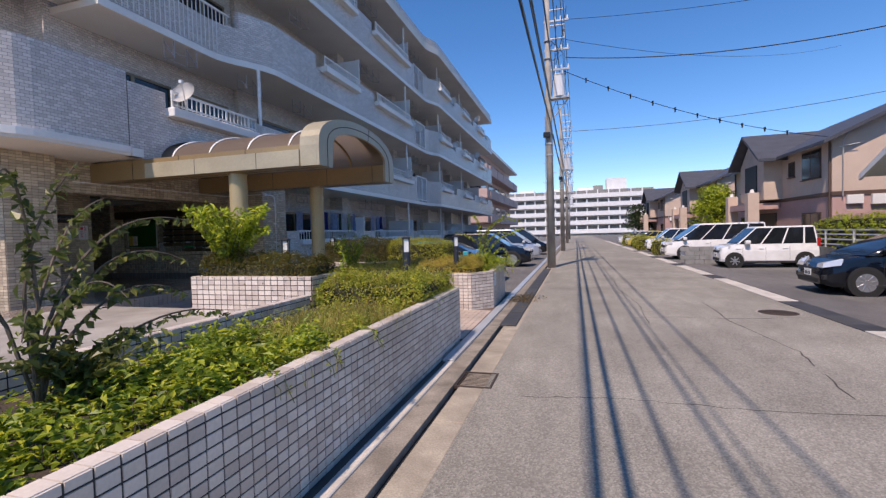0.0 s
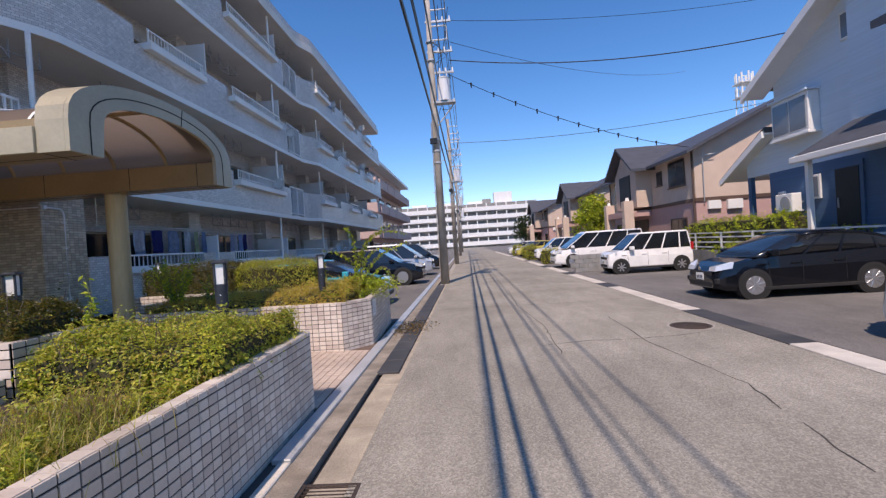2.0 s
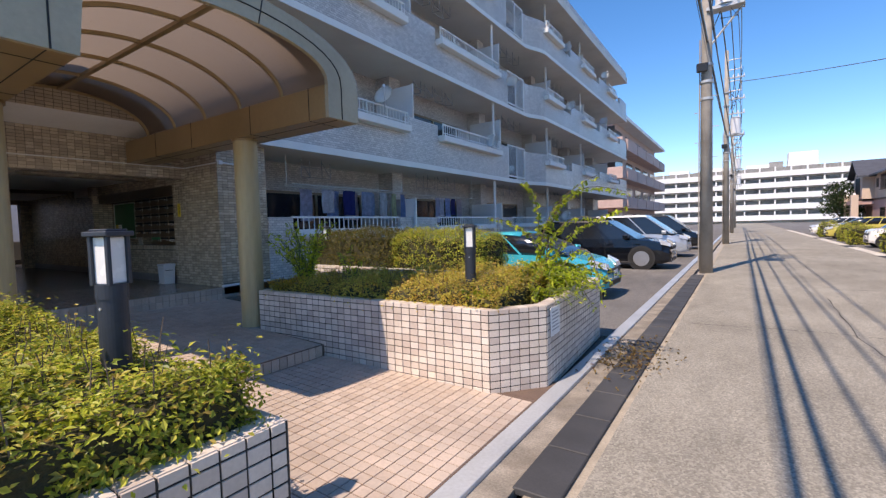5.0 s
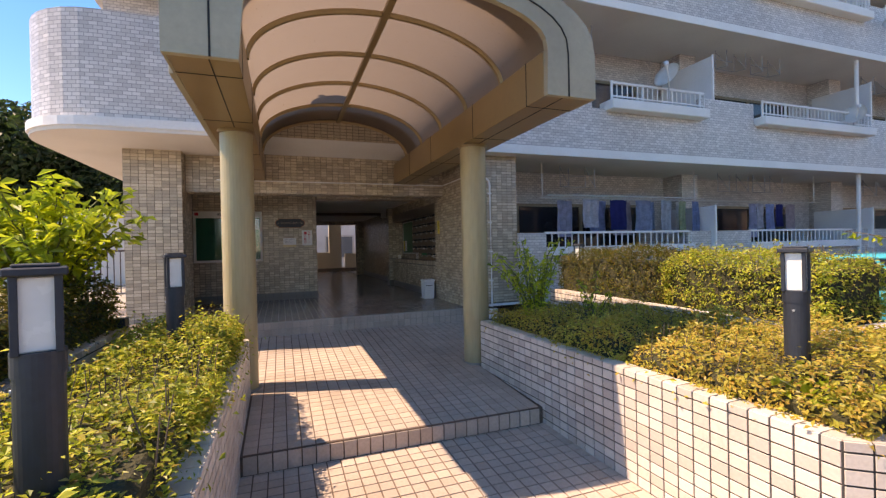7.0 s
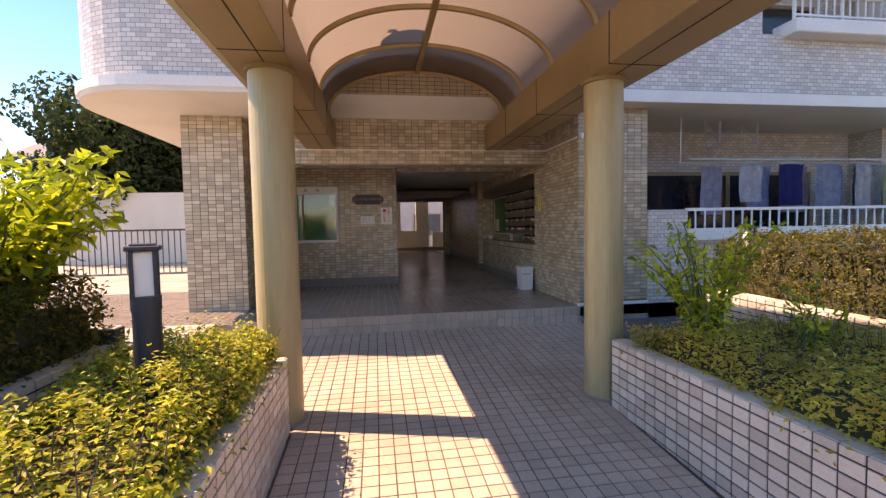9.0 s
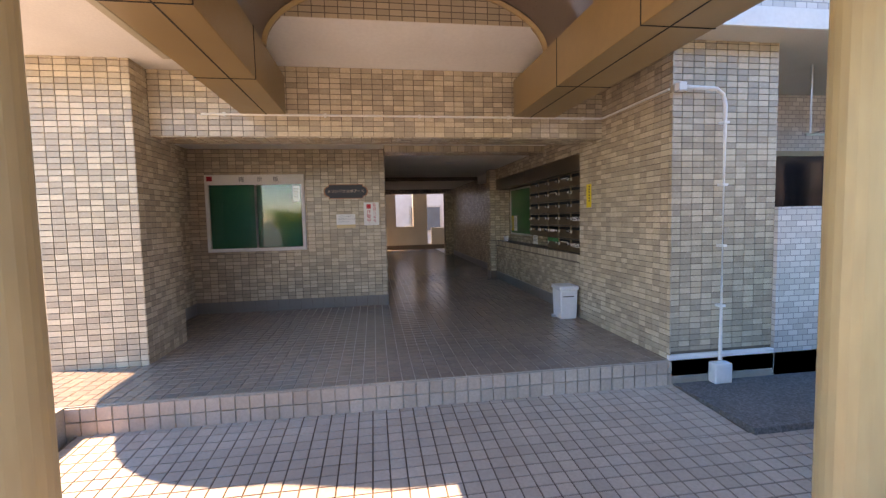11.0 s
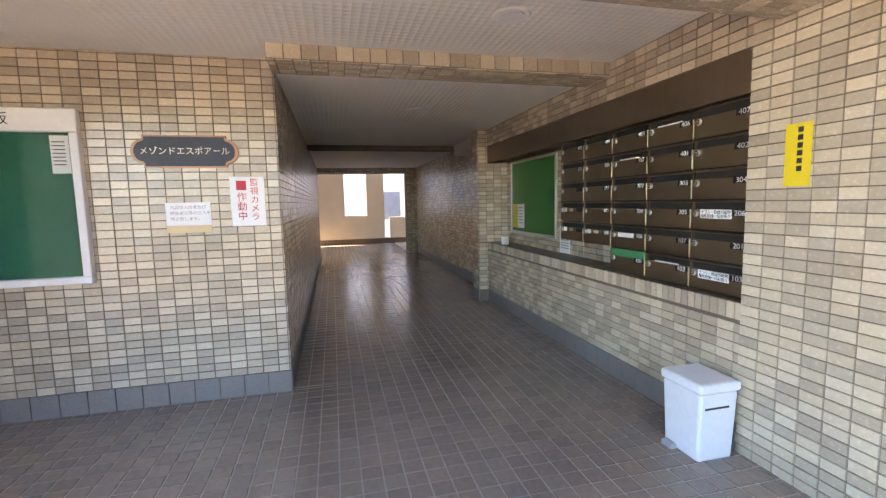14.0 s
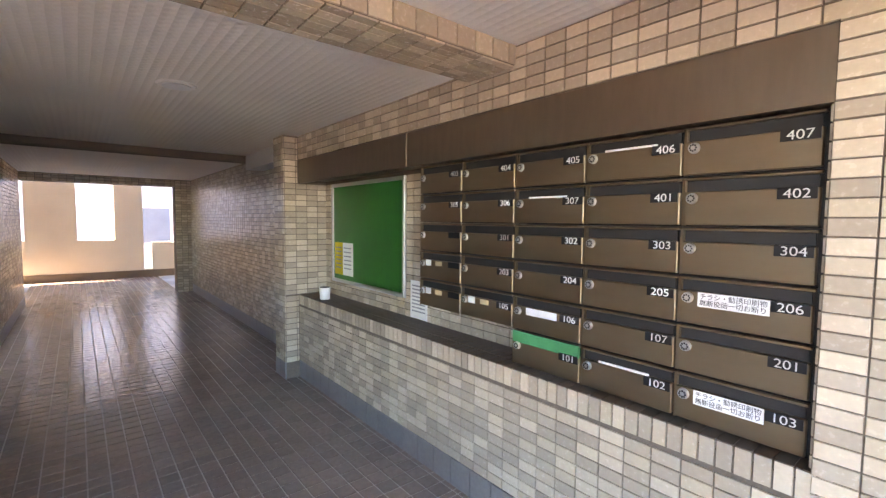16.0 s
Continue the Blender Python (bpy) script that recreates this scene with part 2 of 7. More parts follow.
M["seam"] = surface("seam", (0.02, 0.02, 0.02), 0.8, bump=0)
M["slate"] = surface("slate", (0.030, 0.037, 0.05), 0.5, 0.2, vary=0.2, fine=40, bump=0.1)
M["dark"] = surface("dark", (0.02, 0.019, 0.018), 0.6, vary=0.2)
M["black"] = surface("black", (0.012, 0.012, 0.013), 0.35, vary=0.1, bump=0)
M["bronze"] = surface("bronze", (0.27, 0.20, 0.13), 0.38, 0.85, vary=0.08, fine=30, stretch=(0.3, 1, 1), bump=0.03)
M["bronze_panel"] = surface("bronze_panel", (0.27, 0.205, 0.15), 0.36, 0.85, vary=0.12, fine=30, stretch=(1, 1, 0.2), bump=0.03)
M["soil"] = surface("soil", (0.07, 0.05, 0.035), 0.95, vary=0.4, fine=40, bump=1.0, depth=0.02)
M["bark"] = surface("bark", (0.13, 0.10, 0.075), 0.9, vary=0.35, fine=60, bump=0.6, stretch=(1, 1, 0.3))
M["stem"] = surface("stem", (0.13, 0.15, 0.05), 0.7, vary=0.2)
M["azalea"] = leafy("azalea", [(0.12, 0.17, 0.025), (0.25, 0.30, 0.035), (0.41, 0.44, 0.05), (0.56, 0.54, 0.09), (0.40, 0.27, 0.07)], 1.15)
M["azalea_rust"] = leafy("azalea_rust", [(0.20, 0.18, 0.04), (0.34, 0.31, 0.05), (0.40, 0.31, 0.06), (0.40, 0.24, 0.06), (0.50, 0.46, 0.08)], 1.5)
M["azalea_dark"] = leafy("azalea_dark", [(0.055, 0.075, 0.016), (0.11, 0.13, 0.02), (0.19, 0.19, 0.025), (0.22, 0.14, 0.03), (0.30, 0.27, 0.035)], 0.75)
M["ivy"] = leafy("ivy", [(0.07, 0.12, 0.018), (0.17, 0.24, 0.025), (0.31, 0.37, 0.035), (0.48, 0.48, 0.05)], 1.3)
M["bright_leaf"] = leafy("bright_leaf", [(0.14, 0.20, 0.02), (0.30, 0.37, 0.03), (0.50, 0.52, 0.045)], 1.25)
M["dark_leaf"] = leafy("dark_leaf", [(0.018, 0.035, 0.01), (0.03, 0.06, 0.014), (0.05, 0.085, 0.02)])
M["dry_leaf"] = leafy("dry_leaf", [(0.22, 0.14, 0.05), (0.3, 0.22, 0.09), (0.16, 0.08, 0.04)])
M["grass"] = leafy("grass", [(0.13, 0.17, 0.02), (0.25, 0.27, 0.035), (0.38, 0.34, 0.07), (0.40, 0.30, 0.12)], 1.3)
M["glass_dark"] = surface("glass_dark", (0.02, 0.022, 0.026), 0.06, vary=0.1, bump=0, spec=0.7)
M["glass_pale"] = surface("glass_pale", (0.16, 0.19, 0.22), 0.12, vary=0.1, bump=0, spec=0.7)
M["curtain"] = surface("curtain", (0.55, 0.55, 0.54), 0.8, vary=0.2, fine=20, stretch=(1, 6, 0.3))


for _k in ("floor_tile", "floor_piece"):
    M[_k].node_tree.nodes["Principled BSDF"].inputs["Specular IOR Level"].default_value = 0.85
# ---- building tools ----
def finish(name, bm, material, smooth=False):
    me = bpy.data.meshes.new(name)
    bm.normal_update()
    bm.to_mesh(me)
    bm.free()
    me.materials.append(material)
    if smooth:
        for f in me.polygons:
            f.use_smooth = True
    return me


def solid(name, bm, material, label="", category="", group="", kind="", smooth=False):
    """A top-level object of one mesh."""
    return tagged(new(name, finish(name, bm, material, smooth)), label, category, group, kind)


def part(name, bm, material, parent, label="", smooth=False):
    ob = new(name, finish(name, bm, material, smooth))
    ob.parent = parent
    return tagged(ob, label)


def thing(name, place, label, category, group="", turn=0.0):
    ob = new(name)
    ob.matrix_basis = pose(*place, 0, 0, turn)
    ob.empty_display_size = 0.1
    return tagged(ob, label, category, group)


def box(bm, x0, x1, y0, y1, z0, z1, bevel=0.0, seg=1):
    r = bmesh.ops.create_cube(bm, size=1.0, matrix=Matrix.Translation(((x0 + x1) / 2, (y0 + y1) / 2, (z0 + z1) / 2)) @ Matrix.Diagonal((abs(x1 - x0), abs(y1 - y0), abs(z1 - z0), 1)))
    if bevel:
        edges = list({e for v in r["verts"] for e in v.link_edges})
        bmesh.ops.bevel(bm, geom=edges, offset=bevel, segments=seg, affect="EDGES", profile=0.5)
    return bm


def boxed(*a, **k):
    return box(bmesh.new(), *a, **k)


def rod(bm, a, b, r, r2=None, n=10, caps=True):
    a, b = Vector(a), Vector(b)
    d = b - a
    m = Matrix.Translation((a + b) / 2) @ d.to_track_quat("Z", "Y").to_matrix().to_4x4()
    bmesh.ops.create_cone(bm, cap_ends=caps, segments=n, radius1=r, radius2=r if r2 is None else r2, depth=d.length, matrix=m)
    return bm


def tube(bm, pts, r, n=8, r_end=None):
    """A round bar through the points."""
    pts = [Vector(p) for p in pts]
    rings = []
    for i, p in enumerate(pts):
        d = (pts[min(i + 1, len(pts) - 1)] - pts[max(i - 1, 0)]).normalized()
        q = d.to_track_quat("Z", "Y")
        rr = r if r_end is None else r + (r_end - r) * i / (len(pts) - 1)
        rings.append([bm.verts.new(p + q @ Vector((math.cos(2 * math.pi * k / n) * rr, math.sin(2 * math.pi * k / n) * rr, 0))) for k in range(n)])
    for a, b in zip(rings, rings[1:]):
        for k in range(n):
            bm.faces.new((a[k], a[(k + 1) % n], b[(k + 1) % n], b[k]))
    bm.faces.new(rings[0][::-1])
    bm.faces.new(rings[-1])
    return bm


def prism(bm, pts, way, axis="x"):
    """A polygon pushed along an axis: pts are pairs in the other two axes, way = (from, to)."""
    def at(p, s):
        return {"x": (s, p[0], p[1]), "y": (p[0], s, p[1]), "z": (p[0], p[1], s)}[axis]
    a = [bm.verts.new(at(p, way[0])) for p in pts]
    b = [bm.verts.new(at(p, way[1])) for p in pts]
    bm.faces.new(a[::-1])
    bm.faces.new(b)
    for i in range(len(pts)):
        j = (i + 1) % len(pts)
        bm.faces.new((a[i], a[j], b[j], b[i]))
    bmesh.ops.recalc_face_normals(bm, faces=bm.faces)
    return bm


def prismed(pts, way, axis="x"):
    return prism(bmesh.new(), pts, way, axis)


TILE_SHARED = {}


def tile_piece_mesh(w, h, thick, material):
    key = (round(w, 4), round(h, 4), thick, material.name)
    if key not in TILE_SHARED:
        bm = boxed(0, w, 0, h, -0.004, thick)
        top = [e for e in bm.edges if all(v.co.z > 0 for v in e.verts)]
        bmesh.ops.bevel(bm, geom=top, offset=0.0015, segments=1, affect="EDGES")
        TILE_SHARED[key] = finish("tile", bm, material)
    return TILE_SHARED[key]


def tiled(host, origin, u, v, rects, size, gap, thick, material, piece_material=None, single=None, name="tile", shift=0.0, budget=300):
    """Tiles proud of a plane: rects are (u0, u1, v0, v1) on one grid. single(u, v): pieces of their own; the rest joined."""
    o, u, v = Vector(origin), Vector(u).normalized(), Vector(v)
    v = (v - u * v.dot(u)).normalized()
    n = u.cross(v)
    pu, pv = size
    verts, faces = [], []
    made = 0
    rnd = random.Random(7)
    for u0, u1, v0, v1 in rects:
        for j in range(math.floor(v0 / pv + 1e-6), math.ceil(v1 / pv - 1e-6)):
            s = shift * pu if j % 2 else 0.0
            for i in range(math.floor((u0 - s) / pu + 1e-6), math.ceil((u1 - s) / pu - 1e-6)):
                a0, a1 = max(i * pu + s, u0) + gap / 2, min((i + 1) * pu + s, u1) - gap / 2
                b0, b1 = max(j * pv, v0) + gap / 2, min((j + 1) * pv, v1) - gap / 2
                if a1 - a0 < 0.012 or b1 - b0 < 0.008:
                    continue
                t = thick + rnd.uniform(-0.0006, 0.0006)
                if single and made < budget and single((a0 + a1) / 2, (b0 + b1) / 2):
                    made += 1
                    ob = new(name, tile_piece_mesh(a1 - a0, b1 - b0, thick, piece_material or material))
                    p = o + u * a0 + v * b0
                    mt = Matrix((u, v, n)).transposed().to_4x4()
                    mt.translation = p
                    ob.parent = host
                    ob.matrix_parent_inverse = host.matrix_basis.inverted()
                    ob.matrix_basis = mt
                    continue
                k = len(verts)
                e = 0.0012
                for aa, bb, tt in ((a0, b0, -0.003), (a1, b0, -0.003), (a1, b1, -0.003), (a0, b1, -0.003),
                                   (a0 + e, b0 + e, t), (a1 - e, b0 + e, t), (a1 - e, b1 - e, t), (a0 + e, b1 - e, t)):
                    verts.append(o + u * aa + v * bb + n * tt)
                faces += [(k + 4, k + 5, k + 6, k + 7), (k, k + 1, k + 5, k + 4), (k + 1, k + 2, k + 6, k + 5), (k + 2, k + 3, k + 7, k + 6), (k + 3, k, k + 4, k + 7)]
    if verts:
        me = bpy.data.meshes.new(name + "s")
        me.from_pydata([tuple(w) for w in verts], [], faces)
        me.materials.append(material)
        ob = new("tile_field", me)
        ob.parent = host
        ob.matrix_parent_inverse = host.matrix_basis.inverted()
        tagged(ob, kind="stuff")
    return host


def quads(name, verts, faces, material, parent=None, smooth=False):
    me = bpy.data.meshes.new(name)
    me.from_pydata(verts, [], faces)
    me.materials.append(material)
    ob = new(name, me)
    if parent:
        ob.parent = parent
    return ob


def leaf_mesh(points, ways, sizes, rng, slim=0.5, fold=0.25):
    """Folded leaves at points, each facing roughly its way. Returns vertex array and faces."""
    k = len(points)
    ways = ways + rng.normal(0, 0.55, (k, 3))
    ways /= np.linalg.norm(ways, axis=1)[:, None] + 1e-9
    r = rng.normal(0, 1, (k, 3))
    side = np.cross(ways, r)
    side /= np.linalg.norm(side, axis=1)[:, None] + 1e-9
    along = np.cross(side, ways)
    s = sizes[:, None]
    base = points - along * s * 0.5
    tip = points + along * s * 0.5 - ways * s * 0.15
    left = points + side * s * slim * 0.5 + ways * s * fold * 0.4
    right = points - side * s * slim * 0.5 + ways * s * fold * 0.4
    verts = np.stack([base, right, tip, left], 1).reshape(-1, 3)
    idx = np.arange(k) * 4
    faces = np.concatenate([np.stack([idx, idx + 1, idx + 2], 1), np.stack([idx, idx + 2, idx + 3], 1)])
    return verts, faces


def leaves(name, points, ways, sizes, material, parent, rng, slim=0.5, label=""):
    verts, faces = leaf_mesh(np.asarray(points, float), np.asarray(ways, float), np.asarray(sizes, float), rng, slim)
    me = bpy.data.meshes.new(name)
    me.from_pydata(verts.tolist(), [], faces.tolist())
    me.materials.append(material)
    ob = new(name, me)
    ob.parent = parent
    return tagged(ob, label, kind="stuff")

# ---- ground, road and gutters ----
M["gutter_slab"] = surface("gutter_slab", (0.40, 0.34, 0.26), 0.95, vary=0.3, coarse=2.5, fine=60, bump=0.7, depth=0.008, soil=(0.24, 0.20, 0.15), soil_amount=0.8, soil_scale=1.5)
HALL, TOP_LOW, TOP_HIGH = 0.66, 0.27, 0.45
g = bmesh.new()
bmesh.ops.create_grid(g, x_segments=1, y_segments=1, size=1500, matrix=Matrix.Translation((0, 0, -0.06)))
solid("ground", g, M["lot"], "grey worn asphalt ground reaching the horizon", "ground", kind="structure")
solid("road", boxed(0.86, 6.15, -40, 150, -0.10, 0.0), M["asphalt"], "grey worn asphalt street with pale aggregate", "road", kind="structure")
solid("parking_ground_east", boxed(6.62, 13.2, -40, 150, -0.10, -0.005), M["lot"], "dark asphalt parking ground", "ground", kind="structure")
solid("parking_ground_west", boxed(-6.0, 0.14, 9.6, 150, -0.10, 0.0), M["lot"], "asphalt parking ground before the apartment block", "ground", kind="structure")

gutter = solid("gutter", boxed(0.30, 0.515, -40, 150, -0.10, 0.015), M["old_concrete"], "stained concrete kerb along the drain", "kerb", kind="structure")
part("channel_floor", boxed(0.515, 0.575, -40, 150, -0.10, -0.055), M["dark"], gutter)
for i in range(-14, 52):
    y = i * 1.25
    if -40 < y < 5.3 and not 1.6 < y < 2.3:
        part("gutter_slab", boxed(0.575, 0.86, y + 0.006, y + 1.244, -0.09, -0.004, 0.006), M["gutter_slab"], gutter)
for i in range(20):
    y = 5.45 + i * 0.62
    part("cover_plate", boxed(0.50, 0.80, y + 0.006, y + 0.612, -0.02, 0.028, 0.006), M["dark_plate"], gutter, "black ribbed drain cover plate")
part("gutter_slab", boxed(0.80, 0.86, 5.31, 150, -0.09, -0.002), M["gutter_slab"], gutter)
part("gutter_slab", boxed(0.575, 0.80, 5.31, 150, -0.09, -0.022), M["concrete"], gutter)
steel_edge = solid("steel_edging", boxed(0.14, 0.30, 3.0, 120, -0.05, 0.05, 0.004), M["steel"], "dull galvanised steel edging along the terrace", "edging", kind="structure")
part("edge_block", boxed(0.20, 0.30, -40, 2.995, -0.05, 0.035, 0.008), M["pale_concrete"], steel_edge)
part("edge_strip", boxed(0.115, 0.20, -40, 2.995, -0.05, 0.012), M["dark_plate"], steel_edge)

# drain grate of crossed bars in its frame
grate = thing("drain_grate", (0.73, 2.43, 0.0), "rusty cast iron drain grate in the gutter", "drain grate")
fr = bmesh.new()
for a in ((-0.215, -0.185, -0.27, 0.27), (0.185, 0.215, -0.27, 0.27), (-0.185, 0.185, -0.27, -0.24), (-0.185, 0.185, 0.24, 0.27)):
    box(fr, *a, -0.03, 0.006, 0.003)
part("frame", fr, M["iron"], grate)
for i in range(11):
    part("bar", boxed(-0.183, 0.183, -0.225 + i * 0.045 - 0.007, -0.225 + i * 0.045 + 0.007, -0.03, 0.0), M["iron"], grate)
for i in range(3):
    part("cross_bar", boxed(-0.1 + i * 0.1 - 0.006, -0.1 + i * 0.1 + 0.006, -0.238, 0.238, -0.035, -0.008), M["iron"], grate)
part("pit", boxed(-0.183, 0.183, -0.238, 0.238, -0.058, -0.05), M["dark"], grate)

manhole = thing("manhole_cover", (5.6, 7.45, 0.0), "worn round iron manhole cover in the asphalt", "manhole cover")
part("rim", rod(bmesh.new(), (0, 0, -0.02), (0, 0, 0.004), 0.37, n=40), M["concrete"], manhole)
part("lid", rod(bmesh.new(), (0, 0, -0.01), (0, 0, 0.008), 0.33, n=40), M["iron"], manhole)
for i in range(-5, 6):
    w = math.sqrt(0.30 ** 2 - (i * 0.055) ** 2)
    part("rib", boxed(-w, w, i * 0.055 - 0.012, i * 0.055 + 0.012, 0.006, 0.012), M["iron"], manhole)

# far kerb: white blocks and dark drain covers in turn
kerb = solid("kerb_east", boxed(6.15, 6.62, -40, 150, -0.10, -0.02), M["old_concrete"], "low concrete kerb line on the far side of the street", "kerb", kind="structure")
for y0, y1, pale in [(-20, 5.9, 1), (5.9, 9.0, 0), (9.0, 13.8, 1), (13.8, 15.2, 0), (15.2, 19.4, 1), (19.4, 20.8, 0), (20.8, 25, 1), (25, 27, 0), (27, 33, 1), (33, 35, 0), (35, 44, 1), (44, 46, 0), (46, 70, 1)]:
    n = max(1, round((y1 - y0) / 0.6))
    for i in range(n):
        a, b = y0 + (y1 - y0) * i / n, y0 + (y1 - y0) * (i + 1) / n
        if pale:
            part("kerb_block", boxed(6.17, 6.56, a + 0.003, b - 0.003, -0.05, 0.012, 0.008), M["pale_concrete"], kerb)
        else:
            part("kerb_cover", boxed(6.17, 6.60, a + 0.004, b - 0.004, -0.05, 0.006, 0.006), M["dark_plate"], kerb)


# cracks and old joints in the street
M["crack"] = surface("crack", (0.05, 0.045, 0.04), 0.95, vary=0.3, bump=0.3)
for pts, w in (([(2.9, 6.6), (3.6, 6.75), (4.4, 6.7), (5.6, 6.9)], 0.012), ([(1.3, 2.0), (2.2, 2.15), (3.4, 2.1), (5.9, 2.3)], 0.008), ([(3.1, 6.0), (3.2, 8.2), (3.0, 11.0), (3.15, 15.0)], 0.008),
               ([(4.4, 2.6), (4.7, 4.4), (4.5, 6.4), (4.6, 9.0)], 0.010), ([(1.0, 11.0), (2.6, 11.15), (4.2, 11.0), (6.1, 11.2)], 0.010), ([(1.5, 16.2), (3.6, 16.0), (6.0, 16.3)], 0.012)):
    rn = random.Random(len(pts) * 7 + int(w * 1e4))
    fine_pts = []
    for a, b in zip(pts, pts[1:]):
        for k in range(10):
            fine_pts.append((a[0] + (b[0] - a[0]) * k / 10 + rn.uniform(-0.02, 0.02), a[1] + (b[1] - a[1]) * k / 10 + rn.uniform(-0.02, 0.02)))
    vs, fs = [], []
    for k, (x, y) in enumerate(fine_pts):
        ww = w * rn.uniform(0.4, 1.2)
        along = abs(pts[-1][0] - pts[0][0]) > abs(pts[-1][1] - pts[0][1])
        vs += [(x - (0 if along else ww), y - (ww if along else 0), 0.0015), (x + (0 if along else ww), y + (ww if along else 0), 0.0015)]
        if k:
            fs.append((2 * k - 2, 2 * k, 2 * k + 1, 2 * k - 1))
    tagged(quads("road_crack", vs, fs, M["crack"]), "dark crack across the worn asphalt street", "road crack", kind="structure")
for a in ((2.2, 2.9, 0.9, 1.35), (4.0, 4.6, 3.4, 3.7), (1.2, 1.9, 6.0, 7.6)):
    tagged(solid("road_patch", boxed(a[0], a[1], a[2], a[3], -0.01, 0.0025), M["asphalt"]), "asphalt repair patch nearly level with the road", "road patch", kind="structure")

# ---- terrace, steps and hall floor ----
def near(u0, u1, v0, v1):
    return lambda u, v: u0 < u < u1 and v0 < v < v1


low = solid("terrace_low", prismed([(0.14, -0.05), (0.14, 0.05), (-2.5, 0.13), (-2.5, -0.05)], (4.1, 6.75), "y"), M["terrace_joint"],
            "pinkish square paving tiles before the entrance", "terrace", kind="structure")
low2 = solid("terrace_low_edge", prismed([(0.14, -0.05), (0.14, 0.048), (-0.35, 0.064), (-0.35, -0.05)], (6.76, 7.3), "y"), M["terrace_joint"], "tiled strip beside the bed", "terrace", kind="structure")
tiled(low, (0.13, 4.14, 0.05), (0, 1, 0), (-1, 0, 0.0303), [(0, 2.55, 0, 2.62)], (0.1, 0.1), 0.008, 0.006, M["terrace_tile"], M["terrace_piece"], near(0, 2.55, 0, 1.3))
SL = (TOP_HIGH - TOP_LOW) / 3.56
high = solid("terrace_high", prismed([(-2.5, -0.05), (-2.5, TOP_LOW), (-6.06, TOP_HIGH), (-6.06, -0.05)], (2.95, 8.05), "y"), M["terrace_joint"],
             "brownish square paving tiles under the canopy", "terrace", kind="structure")
tiled(high, (-2.51, 4.17, TOP_LOW), (0, 1, 0), (-1, 0, SL), [(0, 2.4, 0, 3.56)], (0.1, 0.1), 0.008, 0.006, M["terrace_tile"], M["terrace_piece"], near(0, 2.4, 0, 1.3))
tiled(high, (-2.51, 4.17, TOP_LOW), (0, 1, 0), (-1, 0, SL), [(2.4, 3.88, 1.35, 2.78), (2.4, 3.28, 2.78, 3.56), (-1.2, 0, 1.3, 3.56)], (0.1, 0.1), 0.008, 0.006, M["terrace_tile"])
tiled(high, (-2.498, 4.17, 0.13), (0, 1, 0), (0, 0, 1), [(0, 2.42, 0, 0.135)], (0.1, 0.15), 0.008, 0.006, M["terrace_tile"])
solid("ground_patch", boxed(-6.06, -5.25, 7.46, 9.9, 0.0, 0.462), M["lot"], "dark bare ground strip beside the wall", "ground", kind="structure")

south = solid("terrace_south", boxed(-6.06, -1.61, -12, 2.9, -0.05, HALL), M["concrete"], "pale worn concrete forecourt beside the planter", "terrace", kind="structure")
for i in range(5):
    part("joint_line", boxed(-6.05, -1.62, -10.0 + i * 2.5, -9.985 + i * 2.5, HALL, HALL + 0.003), M["dark_plate"], south)
floor = solid("floor", boxed(-21.0, -6.06, -6.0, 14.0, -0.05, HALL), M["floor_joint"], "dark grey-brown glossy tiled hall floor", "floor", kind="structure")
tiled(floor, (-6.07, 2.2, HALL), (0, 1, 0), (-1, 0, 0), [(-8, 5.24, 0, 3.06), (2.99, 5.44, 3.06, 11.3), (2.9, 5.2, 11.3, 14.3)], (0.1, 0.1), 0.007, 0.004, M["floor_tile"], M["floor_piece"], near(1.9, 5.2, 0, 3.0))
tiled(floor, (-6.054, -6.0, 0.45), (0, 1, 0), (0, 0, 1), [(8.9, 13.44, 0.0, 0.205)], (0.1, 0.105), 0.008, 0.006, M["terrace_tile"])

# ---- entrance hall and passage ----
TS, GAP, TH = (0.1, 0.05), 0.0045, 0.007
SKIRT = 0.15


def skirt(host, a, b, way):
    """Grey tile skirting along a wall foot, from a to b, standing out by way."""
    a, b, way = Vector(a), Vector(b), Vector(way)
    n = max(1, round((b - a).length / 0.15))
    for i in range(n):
        p, q = a.lerp(b, i / n), a.lerp(b, (i + 1) / n)
        d = (b - a).normalized() * 0.003
        p, q = p + d, q - d
        bm = bmesh.new()
        c = [p, q, q + way, p + way]
        lo = [bm.verts.new(v) for v in c]
        hi = [bm.verts.new(v + Vector((0, 0, SKIRT))) for v in c]
        bm.faces.new(hi)
        for k in range(4):
            bm.faces.new((lo[k], lo[(k + 1) % 4], hi[(k + 1) % 4], hi[k]))
        bmesh.ops.recalc_face_normals(bm, faces=bm.faces)
        part("skirting_tile", bm, M["skirt"], host)


M["skirt"] = surface("skirt", (0.20, 0.185, 0.17), 0.5, vary=0.15, fine=50)

